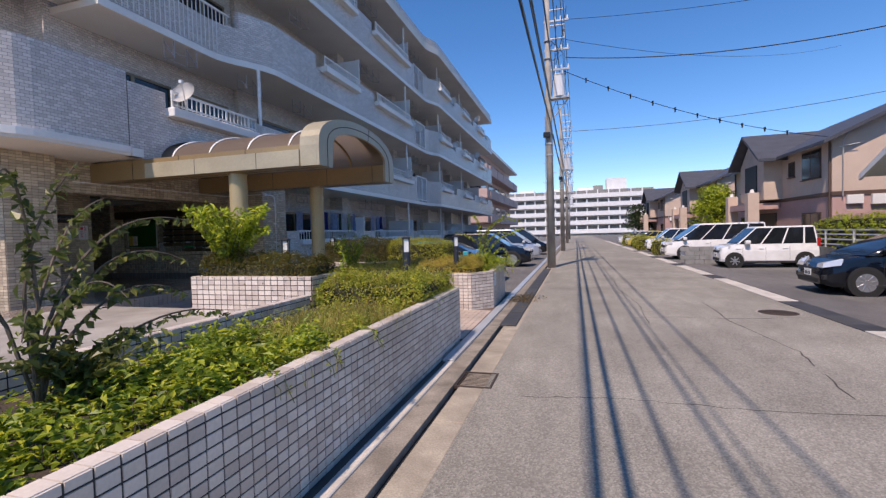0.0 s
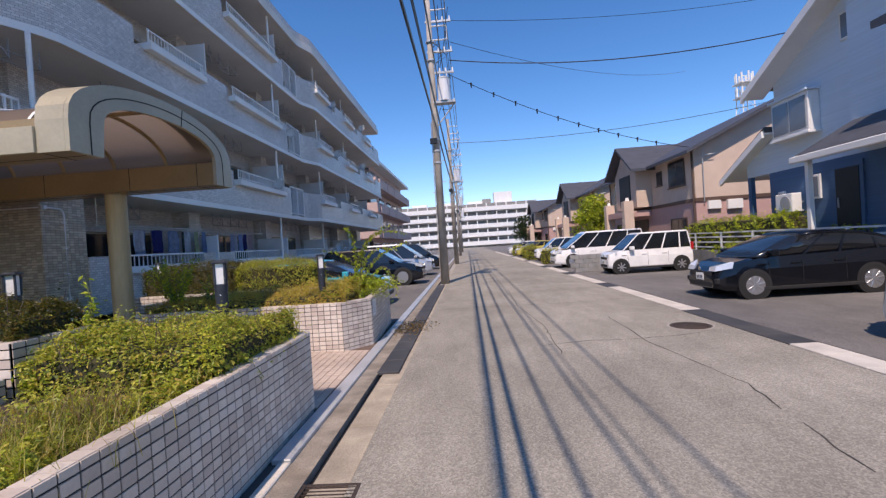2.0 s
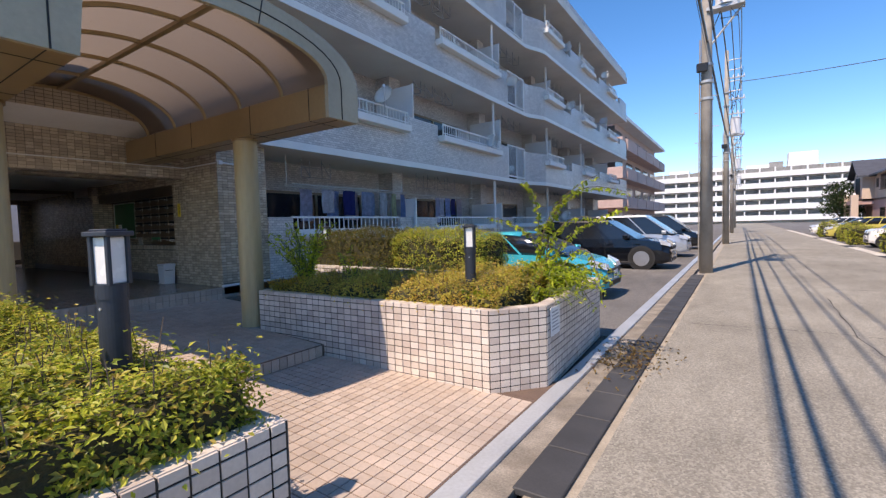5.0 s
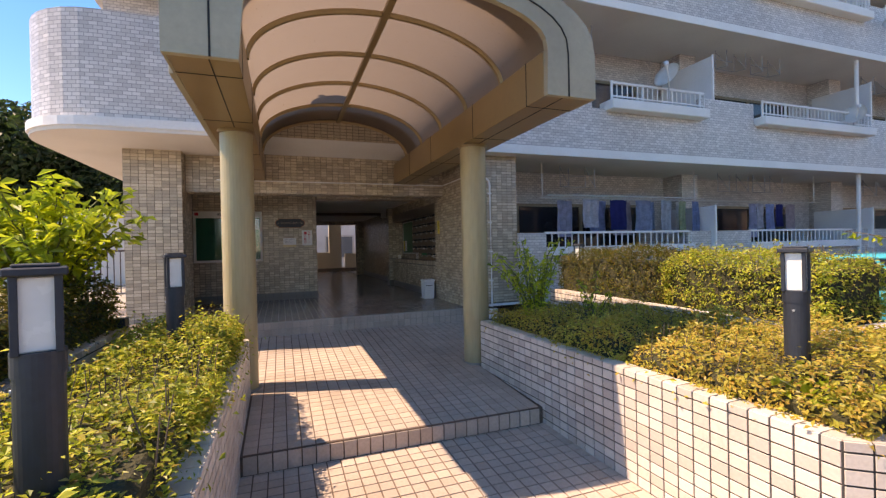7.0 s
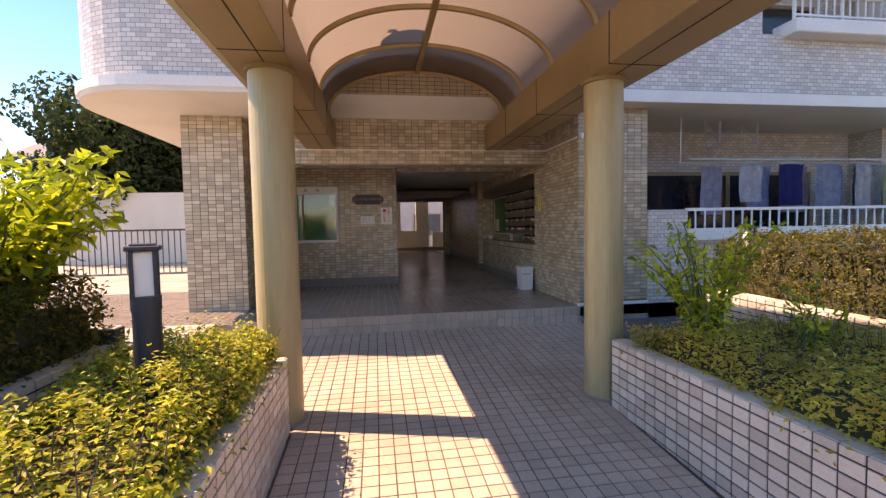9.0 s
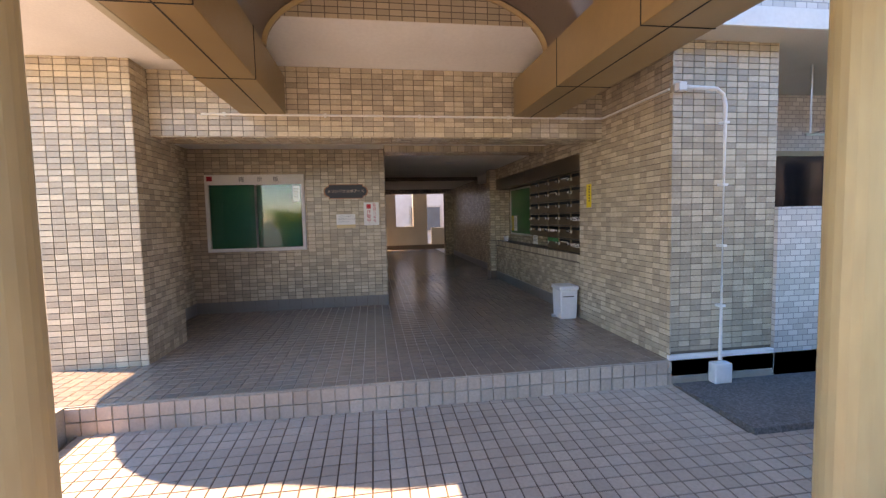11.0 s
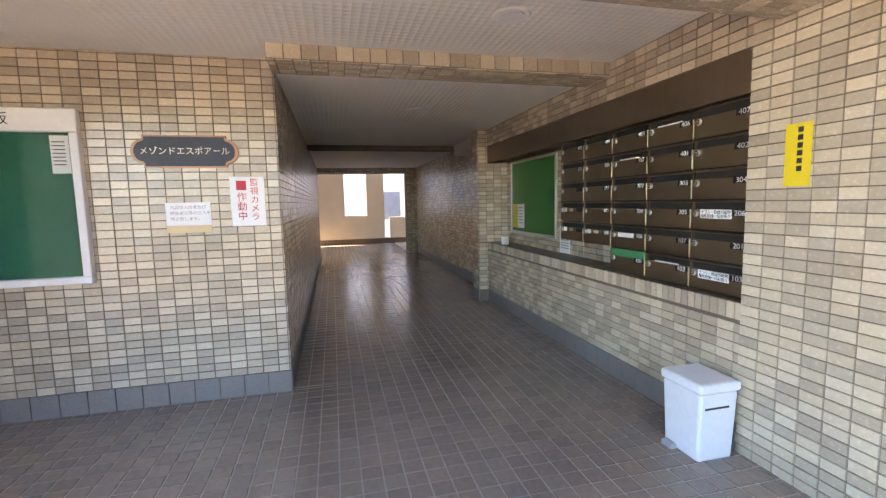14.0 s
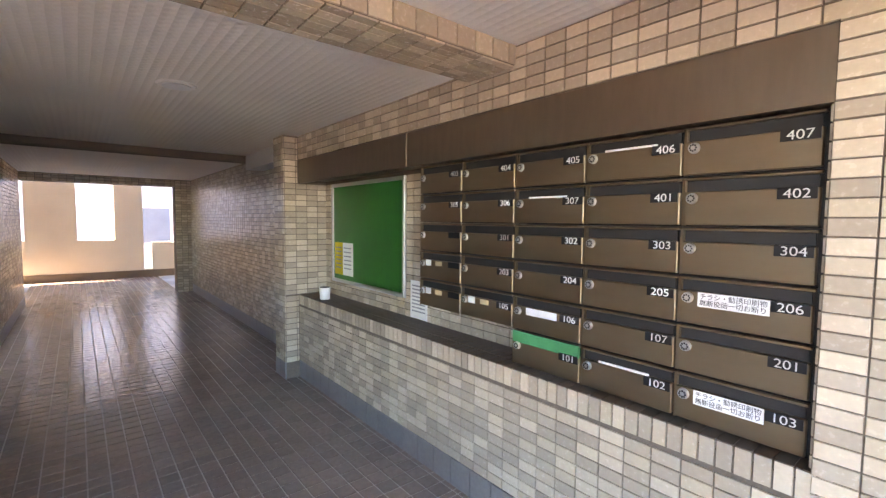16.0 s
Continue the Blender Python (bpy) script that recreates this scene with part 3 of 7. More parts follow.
wall_board = solid("wall_notice", boxed(-9.3, -9.135, 2.45, 5.19, HALL, 3.4), M["joint"], "cream tiled wall with the notice board", "wall", kind="structure")
tiled(wall_board, (-9.135, 2.62, HALL), (0, 1, 0), (0, 0, 1), [(0, 2.57, SKIRT, 2.24)], TS, GAP, TH, M["hall_tile"], M["hall_tile_piece"], near(1.3, 2.57, 0.6, 1.9))
skirt(wall_board, (-9.135, 2.62, HALL), (-9.135, 5.2, HALL), (0.012, 0, 0))
wall_pass = solid("wall_passage_south", boxed(-17.3, -9.3, 5.03, 5.19, HALL, 3.4), M["joint"], "tiled passage wall", "wall", kind="structure")
part("return_wall", boxed(-9.3, -9.135, 5.19, 5.1905, HALL, 3.4), M["joint"], wall_pass)
tiled(wall_pass, (-9.135, 5.19, HALL), (-1, 0, 0), (0, 0, 1), [(0, 8.16, SKIRT, 2.2)], TS, GAP, TH, M["hall_tile"])
skirt(wall_pass, (-17.3, 5.19, HALL), (-9.13, 5.19, HALL), (0, 0.012, 0))
wall_left = solid("wall_south", boxed(-9.3, -7.73, 2.45, 2.62, HALL, 3.4), M["joint"], "tiled side wall of the entrance hall", "wall", kind="structure")
tiled(wall_left, (-9.128, 2.62, HALL), (-1, 0, 0), (0, 0, 1), [(-1.4, 0, SKIRT, 2.24)], TS, GAP, TH, M["hall_tile"])
skirt(wall_left, (-9.13, 2.62, HALL), (-7.74, 2.62, HALL), (0, 0.012, 0))
pillar = solid("pillar_tiled", boxed(-7.73, -6.92, 2.28, 3.04, 0.4, 3.45), M["joint"], "square tiled pillar at the entrance", "pillar", kind="structure")
tiled(pillar, (-6.92, 2.28, 0.66), (0, 1, 0), (0, 0, 1), [(0, 0.765, 0.0, 2.68)], TS, GAP, TH, M["hall_tile"])
tiled(pillar, (-6.915, 3.04, 0.66), (-1, 0, 0), (0, 0, 1), [(0, 0.81, 0.0, 2.68)], TS, GAP, TH, M["hall_tile"])
tiled(pillar, (-7.73, 2.28, 0.66), (1, 0, 0), (0, 0, 1), [(0, 0.81, 0.0, 2.68)], TS, GAP, TH, M["hall_tile"])
part("cap_strip", boxed(-7.75, -6.90, 2.26, 3.06, 3.34, 3.37, 0.005), M["canopy_front"], pillar)

beam = solid("beam_front", boxed(-7.6, -7.2, 2.30, 7.43, 2.69, 3.36), M["joint"], "tiled beam over the hall entrance", "beam", kind="structure")
tiled(beam, (-7.2, 3.05, 2.69), (0, 1, 0), (0, 0, 1), [(0, 4.38, 0, 0.65)], TS, GAP, TH, M["hall_tile"], M["hall_tile_piece"], near(1.2, 3.6, 0.0, 0.16))
tiled(beam, (-7.2, 7.43, 2.69), (0, -1, 0), (-1, 0, 0), [(0, 4.38, 0, 0.39)], TS, GAP, TH, M["hall_tile"])
beam2 = solid("beam_inner", boxed(-9.135, -8.82, 5.19, 7.44, 2.785, 3.36), M["joint"], "tiled beam at the passage mouth", "beam", kind="structure")
tiled(beam2, (-8.82, 5.19, 2.785), (0, 1, 0), (0, 0, 1), [(0, 2.25, 0, 0.09)], (0.1, 0.09), GAP, TH, M["hall_tile"])
tiled(beam2, (-8.82, 7.44, 2.785), (0, -1, 0), (-1, 0, 0), [(0, 2.25, 0, 0.31)], TS, GAP, TH, M["hall_tile"])

wall_right = solid("wall_north", boxed(-7.715, -6.10, 7.435, 8.42, 0.40, 3.45), M["joint"], "cream tiled wall beside the letter boxes", "wall", kind="structure")
tiled(wall_right, (-7.715, 7.435, HALL), (1, 0, 0), (0, 0, 1), [(0, 1.647, 0.0, 2.8)], TS, GAP, TH, M["hall_tile"], M["hall_tile_piece"], near(0, 1.1, 0.5, 1.7))
tiled(wall_right, (-6.10, 7.43, HALL), (0, 1, 0), (0, 0, 1), [(0, 0.99, 0.06, 2.8)], TS, GAP, TH, M["hall_tile"])
tiled(wall_right, (-7.715, 7.64, HALL), (0, -1, 0), (0, 0, 1), [(0, 0.2, 0.76, 1.78)], TS, GAP, TH, M["hall_tile"])
part("base_strip", boxed(-6.098, -6.06, 7.42, 8.42, 0.52, 0.70, 0.006), M["white"], wall_right, "white painted base strip")

wall_box = solid("wall_letter_boxes", boxed(-11.35, -7.672, 7.44, 8.0, HALL, 1.38), M["joint"], "low tiled wall with a deep sill under the letter boxes", "wall", kind="structure")
tiled(wall_box, (-11.35, 7.44, HALL), (1, 0, 0), (0, 0, 1), [(0, 3.685, SKIRT, 0.66)], TS, GAP, TH, M["hall_tile"], M["hall_tile_piece"], near(2.05, 3.6, 0.2, 0.66))
tiled(wall_box, (-11.35, 7.44, HALL), (1, 0, 0), (0, 0, 1), [(0, 3.685, 0.66, 0.755)], (0.05, 0.095), GAP, TH, M["hall_tile"])
skirt(wall_box, (-11.35, 7.44, HALL), (-7.7, 7.44, HALL), (0, -0.012, 0))
solid("sill", boxed(-11.35, -7.672, 7.446, 7.75, 1.38, 1.412, 0.006), M["sill"], "brown tiled sill", "sill", kind="structure")
tiled(wall_box, (-11.35, 7.432, 1.412), (1, 0, 0), (0, 1, 0), [(0, 3.62, 0, 0.19)], (0.05, 0.095), GAP, 0.003, M["sill"])
wall_back = solid("wall_recess", boxed(-11.35, -7.672, 7.70, 8.0, 1.412, 2.87), M["joint"], "tiled back wall of the letter box recess", "wall", kind="structure")
tiled(wall_back, (-11.35, 7.70, 1.412), (1, 0, 0), (0, 0, 1), [(0, 2.4, 0, 1.0)], TS, GAP, TH, M["hall_tile"])
lintel = solid("wall_lintel", boxed(-11.35, -7.672, 7.44, 7.70, 2.615, 3.3), M["joint"], "tiled wall over the letter boxes", "wall", kind="structure")
tiled(lintel, (-11.35, 7.44, 2.615), (1, 0, 0), (0, 0, 1), [(0, 3.685, 0, 0.255)], TS, GAP, TH, M["hall_tile"])
panel = solid("bronze_fascia", boxed(-9.66, -7.6725, 7.436, 7.46, 2.41, 2.612, 0.002), M["bronze_panel"], "bronze coloured metal fascia over the letter boxes", "fascia", kind="structure")
part("panel", boxed(-11.345, -9.665, 7.436, 7.46, 2.41, 2.612, 0.002), M["bronze_panel"], panel)
part("soffit_panel", boxed(-11.345, -7.6725, 7.46, 7.698, 2.44, 2.46), M["bronze_panel"], panel)
pier = solid("pier", boxed(-11.6, -11.35, 7.31, 8.0, HALL, 2.822), M["joint"], "tiled pier in the passage", "pier", kind="structure")
tiled(pier, (-11.6, 7.31, HALL), (1, 0, 0), (0, 0, 1), [(0, 0.25, SKIRT, 2.2)], TS, GAP, TH, M["hall_tile"])
tiled(pier, (-11.35, 7.31, HALL), (0, 1, 0), (0, 0, 1), [(0, 0.12, SKIRT, 0.76), (0, 0.385, 0.76, 1.75), (0, 0.12, 1.75, 2.16)], TS, GAP, TH, M["hall_tile"])
skirt(pier, (-11.6, 7.31, HALL), (-11.35, 7.31, HALL), (0, -0.012, 0))
wall_pn = solid("wall_passage_north", boxed(-17.3, -11.6, 7.63, 7.9, HALL, 3.3), M["joint"], "tiled passage wall", "wall", kind="structure")
tiled(wall_pn, (-17.3, 7.63, HALL), (1, 0, 0), (0, 0, 1), [(0, 5.7, SKIRT, 2.2)], TS, GAP, TH, M["hall_tile"])
skirt(wall_pn, (-17.3, 7.63, HALL), (-11.6, 7.63, HALL), (0, -0.012, 0))
end = solid("passage_end_frame", boxed(-17.6, -17.3, 7.36, 7.9, HALL, 2.9), M["joint"], "dark tiled end post of the passage", "pier", kind="structure")
part("header", boxed(-17.6, -17.3, 4.5, 7.36, 2.69, 2.9), M["joint"], end)
tiled(end, (-17.3, 7.36, HALL), (0, 1, 0), (0, 0, 1), [(0, 0.27, 0, 2.16)], TS, GAP, TH, M["hall_tile"])
tiled(end, (-17.3, 5.19, 2.69), (0, 1, 0), (0, 0, 1), [(0, 2.17, 0, 0.13)], TS, GAP, TH, M["hall_tile"])

ceil = solid("ceiling", boxed(-8.82, -7.6, 2.3, 7.44, 2.87, 3.0), M["ceiling"], "white textured panel ceiling of the hall", "ceiling", kind="structure")
solid("ceiling_passage", boxed(-17.3, -9.135, 5.19, 7.7, 2.822, 3.0), M["ceiling"], "white textured panel ceiling of the passage", "ceiling", kind="structure")
solid("ceiling_porch", boxed(-9.14, -8.82, 2.3, 5.19, 2.87, 3.0), M["ceiling"], "white ceiling strip by the notice wall", "ceiling", kind="structure")

# cross passage behind, open to the sky side through tall gaps
back = solid("wall_back", boxed(-20.6, -20.4, 3.6, 5.02, HALL, 1.59), M["beige"], "beige rendered parapet wall with tall openings", "wall", kind="structure")
for a, b, c, d in ((5.02, 5.89, HALL, 3.4), (5.89, 6.57, HALL, 1.57), (6.57, 7.13, HALL, 3.4), (7.13, 7.30, HALL, 0.86), (7.30, 8.4, HALL, 1.5)):
    part("wall_piece", boxed(-20.6, -20.4, a, b, c, d), M["beige"], back)
part("dark_base", boxed(-20.398, -20.38, 3.6, 8.4, HALL, 0.83), M["joint"], back)
# unseen ceiling; the narrow gap at its edge sets how much daylight enters
solid("ceiling_cross", boxed(-20.33, -17.6, -1, 12, 2.93, 3.1), M["soffit"], "unseen ceiling over the cross passage, sized to limit daylight", "ceiling", kind="structure")
w = solid("wall_cross_east", boxed(-17.6, -17.3, -6, 5.03, HALL, 3.1), M["soffit"], "inner wall of the cross passage", "wall", kind="structure")
part("wall_piece", boxed(-17.6, -17.3, 7.9, 14, HALL, 3.1), M["soffit"], w)

cross = solid("beam_passage", boxed(-13.12, -12.95, 5.19, 7.63, 2.75, 2.821), M["joint"], "shallow dark beam across the passage ceiling", "beam", kind="structure")
solid("bulkhead_passage", boxed(-12.949, -11.601, 7.44, 7.629, 2.66, 2.8215, 0.004), M["soffit"], "pale boxed-in bulkhead above the passage wall", "bulkhead", kind="structure")
# ---- apartment block over and beside the hall ----
FLOOR_H, SLAB = 2.83, 3.28


def offset_line(y, level):
    """Front of the balconies along the street side, as x for a given y."""
    def ease(a, b, t):
        t = min(1, max(0, t))
        return a + (b - a) * (t * t * (3 - 2 * t))
    if y < 3.6:
        return -5.85
    if level == 0:
        return ease(-5.85, -5.45, (y - 20.6) / 1.4)
    return ease(-6.5, -5.85, (y - 6.3) / 1.6) if y < 12 else ease(-5.85, -5.45, (y - 20.6) / 1.4)


def band(host, name, ys, z0, z1, front, depth, material, level):
    verts, faces = [], []
    for y in ys:
        x = offset_line(y, level) + front
        verts += [(x - depth, y, z0), (x, y, z0), (x, y, z1), (x - depth, y, z1)]
    n = len(ys)
    for i in range(n - 1):
        a, b = i * 4, i * 4 + 4
        faces += [(a + 1, b + 1, b + 2, a + 2), (a + 2, b + 2, b + 3, a + 3), (a + 3, b + 3, b, a), (a, b, b + 1, a + 1)]
    faces += [(0, 1, 2, 3), ((n - 1) * 4 + 3, (n - 1) * 4 + 2, (n - 1) * 4 + 1, (n - 1) * 4)]
    return quads(name, verts, faces, material, host)


def span(a, b, step=0.35):
    n = max(2, round((b - a) / step) + 1)
    return [a + (b - a) * i / (n - 1) for i in range(n)]


END = 38.6
BAY = 5.45
block = thing("apartment_block", (0, 0, 0), "four-storey grey tiled apartment block with white balcony edges", "apartment building")
tagged(block, kind="structure")
part("core", boxed(-17.2, -7.55, 8.42, END, 0.0, 12.4), M["far_tile"], block, "tiled inner wall of the balconies")
part("core", boxed(-17.2, -7.7, 3.5, 8.42, 3.42, 12.4), M["far_tile"], block)
part("core", boxed(-17.2, -9.3, 1.6, 3.5, 3.3, 12.4), M["far_tile"], block)
for lv in range(3):
    z = SLAB + lv * FLOOR_H
    runs = [span(3.62, 3.84), span(6.90, END)] if lv == 0 else [span(3.62, END)]
    for ys in runs:
        band(block, "slab", ys, z, z + 0.13, 0.02, 3.2, M["soffit"], lv)
        band(block, "slab_edge", ys, z, z + 0.15, 0.045, 0.022, M["white"], lv)
    # parapets, lowered where the planters with rails hang
    cuts = [(9.9, 12.62), (14.15, 18.1)] + [(23.0 + BAY * i, 25.6 + BAY * i) for i in range(3)] + [(4.4, 7.0)]
    rails = [(19.0, 20.6)]
    edges = sorted({3.62, 7.0, END, *[c for p in cuts + rails for c in p]})
    for a, b in zip(edges, edges[1:]):
        mid = (a + b) / 2
        if any(p < mid < q for p, q in rails):
            continue
        if lv == 0 and mid < 7.0:
            continue
        top = z + 0.93 if any(p < mid < q for p, q in cuts) else z + 1.36
        band(block, "parapet", span(a, b), z + 0.15, top, 0.0, 0.14, M["far_tile"], lv)
# rounded southern end of the block
for lv in range(3):
    z = SLAB + 0.15 + lv * FLOOR_H
    pts = [(-12.0, 1.33), (-6.85, 1.33)] + [(-6.85 + 1.0 * math.sin(a), 2.33 - 1.0 * math.cos(a)) for a in [k * math.pi / 16 for k in range(1, 9)]] + [(-5.85, 3.6), (-6.6, 3.6), (-6.6, 2.2), (-12, 2.2)]
    if lv == 0:
        part("corner_wall", prismed(pts, (z + 0.02, z + 1.38), "z"), M["far_tile"], block)
        part("corner_slab", prismed([(x + (0.03 if x > -6.6 else 0), y - (0.03 if y < 3 else 0)) for x, y in pts[:-3]] + [(-12, 3.6)], (z - 0.15, z + 0.02), "z"), M["soffit"], block)
        part("corner_edge", prismed([(x + (0.05 if x > -6.6 else 0), y - (0.05 if y < 3 else 0)) for x, y in pts], (z - 0.10, z + 0.015), "z"), M["white"], block)
    else:
        part("corner_wall", prismed([(x - 0.9, y + 0.1) for x, y in pts], (z, z + 1.3), "z"), M["far_tile"], block)
    part("tower_wall", boxed(-9.3, -8.2, 1.7, 3.5, z, z + FLOOR_H), M["far_tile"], block)
# roof edge
band(block, "roof_slab", span(3.62, END), SLAB + 3 * FLOOR_H, SLAB + 3 * FLOOR_H + 0.35, 0.1, 3.5, M["soffit"], 3)
band(block, "roof_parapet", span(3.62, END), SLAB + 3 * FLOOR_H + 0.35, SLAB + 3 * FLOOR_H + 0.75, 0.0, 0.5, M["far_tile"], 3)

# ---- barrel canopy ----
XF, XB, XE, YL, YR, ZB = -2.1, -7.18, -6.42, 3.82, 6.92, 2.89
YC = (YL + YR) / 2
M["hall_far"] = bonded("hall_far", ((0.56, 0.47, 0.35), (0.44, 0.37, 0.28)), (0.16, 0.125, 0.095), offset=0.0)


def arch(y_half, z_side, z_top, n=20):
    """Half outline from the left spring over the crown to the right spring, as (y, z)."""
    return [(YC - y_half * math.cos(math.pi * k / n), z_side + (z_top - z_side) * math.sin(math.pi * k / n) ** 0.78) for k in range(n + 1)]


canopy = thing("entrance_canopy", (0, 0, 0), "beige and brown barrel canopy over the entrance, on two columns", "canopy")
tagged(canopy, kind="structure")
for y0, y1 in ((YL + 0.02, 4.24), (6.46, YR - 0.02)):
    part("beam", boxed(XB, XF - 0.05, y0, y1, ZB, ZB + 0.36, 0.004), M["canopy"], canopy, "brown painted steel edge beam")
    for x in (-2.42, -3.55, -5.0, -6.1):
        part("seam_line", boxed(x - 0.004, x + 0.004, y0 - 0.003, y1 + 0.003, ZB - 0.003, ZB + 0.363), M["seam"], canopy)
    mid_y = y1 - 0.17 if y0 < 5 else y0 + 0.17
    part("seam_line", boxed(XB, XF - 0.05, mid_y - 0.004, mid_y + 0.004, ZB - 0.003, ZB + 0.004), M["seam"], canopy)
part("fascia", boxed(-5.75, XF - 0.36, YL - 0.03, YL + 0.02, ZB, ZB + 0.27, 0.004), M["canopy_front"], canopy, "cream painted side fascia")
for x in (-3.3, -4.6):
    part("seam_line", boxed(x - 0.004, x + 0.004, YL - 0.033, YL - 0.028, ZB, ZB + 0.27), M["seam"], canopy)
out_o, in_o = arch((YR - YL) / 2, ZB + 0.33, 3.86), arch(1.10, ZB + 0.35, 3.61)


def arch_shell(outer, inner, x0, x1):
    """A bent band between two outlines of equal length, from x0 back to x1."""
    bm = bmesh.new()
    for i in range(len(outer) - 1):
        q = [(x0, *outer[i]), (x0, *outer[i + 1]), (x0, *inner[i + 1]), (x0, *inner[i])]
        va, vb = [bm.verts.new(p) for p in q], [bm.verts.new((x1, y, z)) for x, y, z in q]
        bm.faces.new(va)
        bm.faces.new(vb[::-1])
        bm.faces.new((va[1], va[0], vb[0], vb[1]))
        bm.faces.new((va[3], va[2], vb[2], vb[3]))
    for i in (0, len(outer) - 1):
        bm.faces.new([bm.verts.new(p) for p in ((x0, *outer[i]), (x0, *inner[i]), (x1, *inner[i]), (x1, *outer[i]))])
    bmesh.ops.remove_doubles(bm, verts=bm.verts, dist=0.0005)
    bmesh.ops.recalc_face_normals(bm, faces=bm.faces)
    return bm


ring = [(YL, ZB)] + out_o + [(YR, ZB)]
part("front_arch", arch_shell(ring, [(4.24, ZB)] + in_o + [(6.46, ZB)], XF, XF - 0.05), M["canopy_front"], canopy, "cream painted arched front")
hood = [(YL + 0.019, ZB + 0.002)] + [(YC + (y - YC) * 0.985, z - 0.03) for y, z in out_o] + [(YR - 0.019, ZB + 0.002)]
part("front_hood", arch_shell(ring, hood, XF - 0.052, XF - 0.36), M["canopy_front"], canopy, "cream painted hood behind the arched front")
mid = arch((YR - YL) / 2 - 0.26, ZB + 0.34, 3.735)
part("groove", tube(bmesh.new(), [(XF + 0.002, YL + 0.26, ZB)] + [(XF + 0.002, y, z) for y, z in mid] + [(XF + 0.002, YR - 0.26, ZB)], 0.007, 6), M["seam"], canopy)
part("groove", tube(bmesh.new(), [(XF + 0.002, YC + 0.32, 3.845), (XF + 0.002, YC + 0.27, 3.60)], 0.006, 6), M["seam"], canopy)
skin = [(YC - 1.14 * math.cos(math.pi * k / 40), 3.25 + 0.53 * math.sin(math.pi * k / 40)) for k in range(41)]
M["acrylic"] = surface("acrylic", (0.19, 0.145, 0.115), 0.3, vary=0.08, bump=0, spec=0.5)
_n, _l = M["acrylic"].node_tree.nodes, M["acrylic"].node_tree.links
_t, _m = _n.new("ShaderNodeBsdfTranslucent"), _n.new("ShaderNodeMixShader")
_t.inputs["Color"].default_value = (0.42, 0.335, 0.275, 1)
_m.inputs[0].default_value = 0.30
_l.new(_n["Principled BSDF"].outputs[0], _m.inputs[1])
_l.new(_t.outputs[0], _m.inputs[2])
_l.new(_m.outputs[0], _n["Material Output"].inputs["Surface"])
roof_bays = [XF - 0.052, -2.95, -3.82, -4.68, -5.55, XE]
for a, b in zip(roof_bays, roof_bays[1:]):
    vs, fs = [], []
    for y, z in skin:
        vs += [(a, y, z), (b, y, z)]
    for i in range(len(skin) - 1):
        fs.append((2 * i, 2 * i + 2, 2 * i + 3, 2 * i + 1))
    sk = quads("roof_panel", vs, fs, M["acrylic"], canopy)
    tagged(sk, "brown translucent acrylic roof panel")
    for f in sk.data.polygons:
        f.use_smooth = True
    part("rib", tube(bmesh.new(), [(b, y, z - 0.012) for y, z in skin], 0.03, 6), M["canopy"], canopy)
    part("outer_strip", tube(bmesh.new(), [(b, y, z + 0.012) for y, z in skin], 0.022, 5), M["white"], canopy)
part("ridge_bar", boxed(XE, XF - 0.052, YC - 0.03, YC + 0.03, 3.735, 3.772), M["canopy"], canopy)
part("end_wall", prismed([(YC - 1.14, 3.463)] + [q for q in skin if q[1] > 3.463] + [(YC + 1.14, 3.463)], (XE - 0.10, XE - 0.001), "x"), M["hall_far"], canopy, "tiled wall filling the arch")
vault = [(y, z + 0.035) for y, z in skin]
over = [(3.62, SLAB), (3.84, SLAB), (3.84, ZB + 0.37), (YC - 1.15, ZB + 0.37)] + vault + [(YC + 1.15, ZB + 0.37), (6.90, ZB + 0.37), (6.90, SLAB + 0.15), (7.0, SLAB + 0.15)]
part("parapet_over_canopy", prismed(over + [(7.0, SLAB + 0.93), (4.4, SLAB + 0.93), (4.4, SLAB + 1.36), (3.62, SLAB + 1.36)], (-5.99, -5.85), "x"), M["far_tile"], block, "tiled parapet cut round the canopy vault")
part("slab", boxed(-9.0, -5.991, 3.625, 6.99, 3.84, 3.91), M["soffit"], block)
part("inner_soffit", prismed([(-7.2, 3.34), (XE - 0.001, 3.455), (XE - 0.001, 3.462), (-7.2, 3.37)], (3.86, 6.88), "y"), M["white"], block, "cream painted soffit behind the vault")
for x, y in ((-3.92, 4.07), (-3.93, 6.62)):
    part("column", rod(bmesh.new(), (x, y, 0.25), (x, y, ZB), 0.152, n=32), M["column"], canopy, "round cream painted column", smooth=False)
    part("collar", rod(bmesh.new(), (x, y, ZB - 0.03), (x, y, ZB - 0.001), 0.172, n=32), M["canopy"], canopy)
    part("foot_ring", rod(bmesh.new(), (x, y, 0.28), (x, y, 0.355), 0.18, n=32), M["concrete"], canopy)

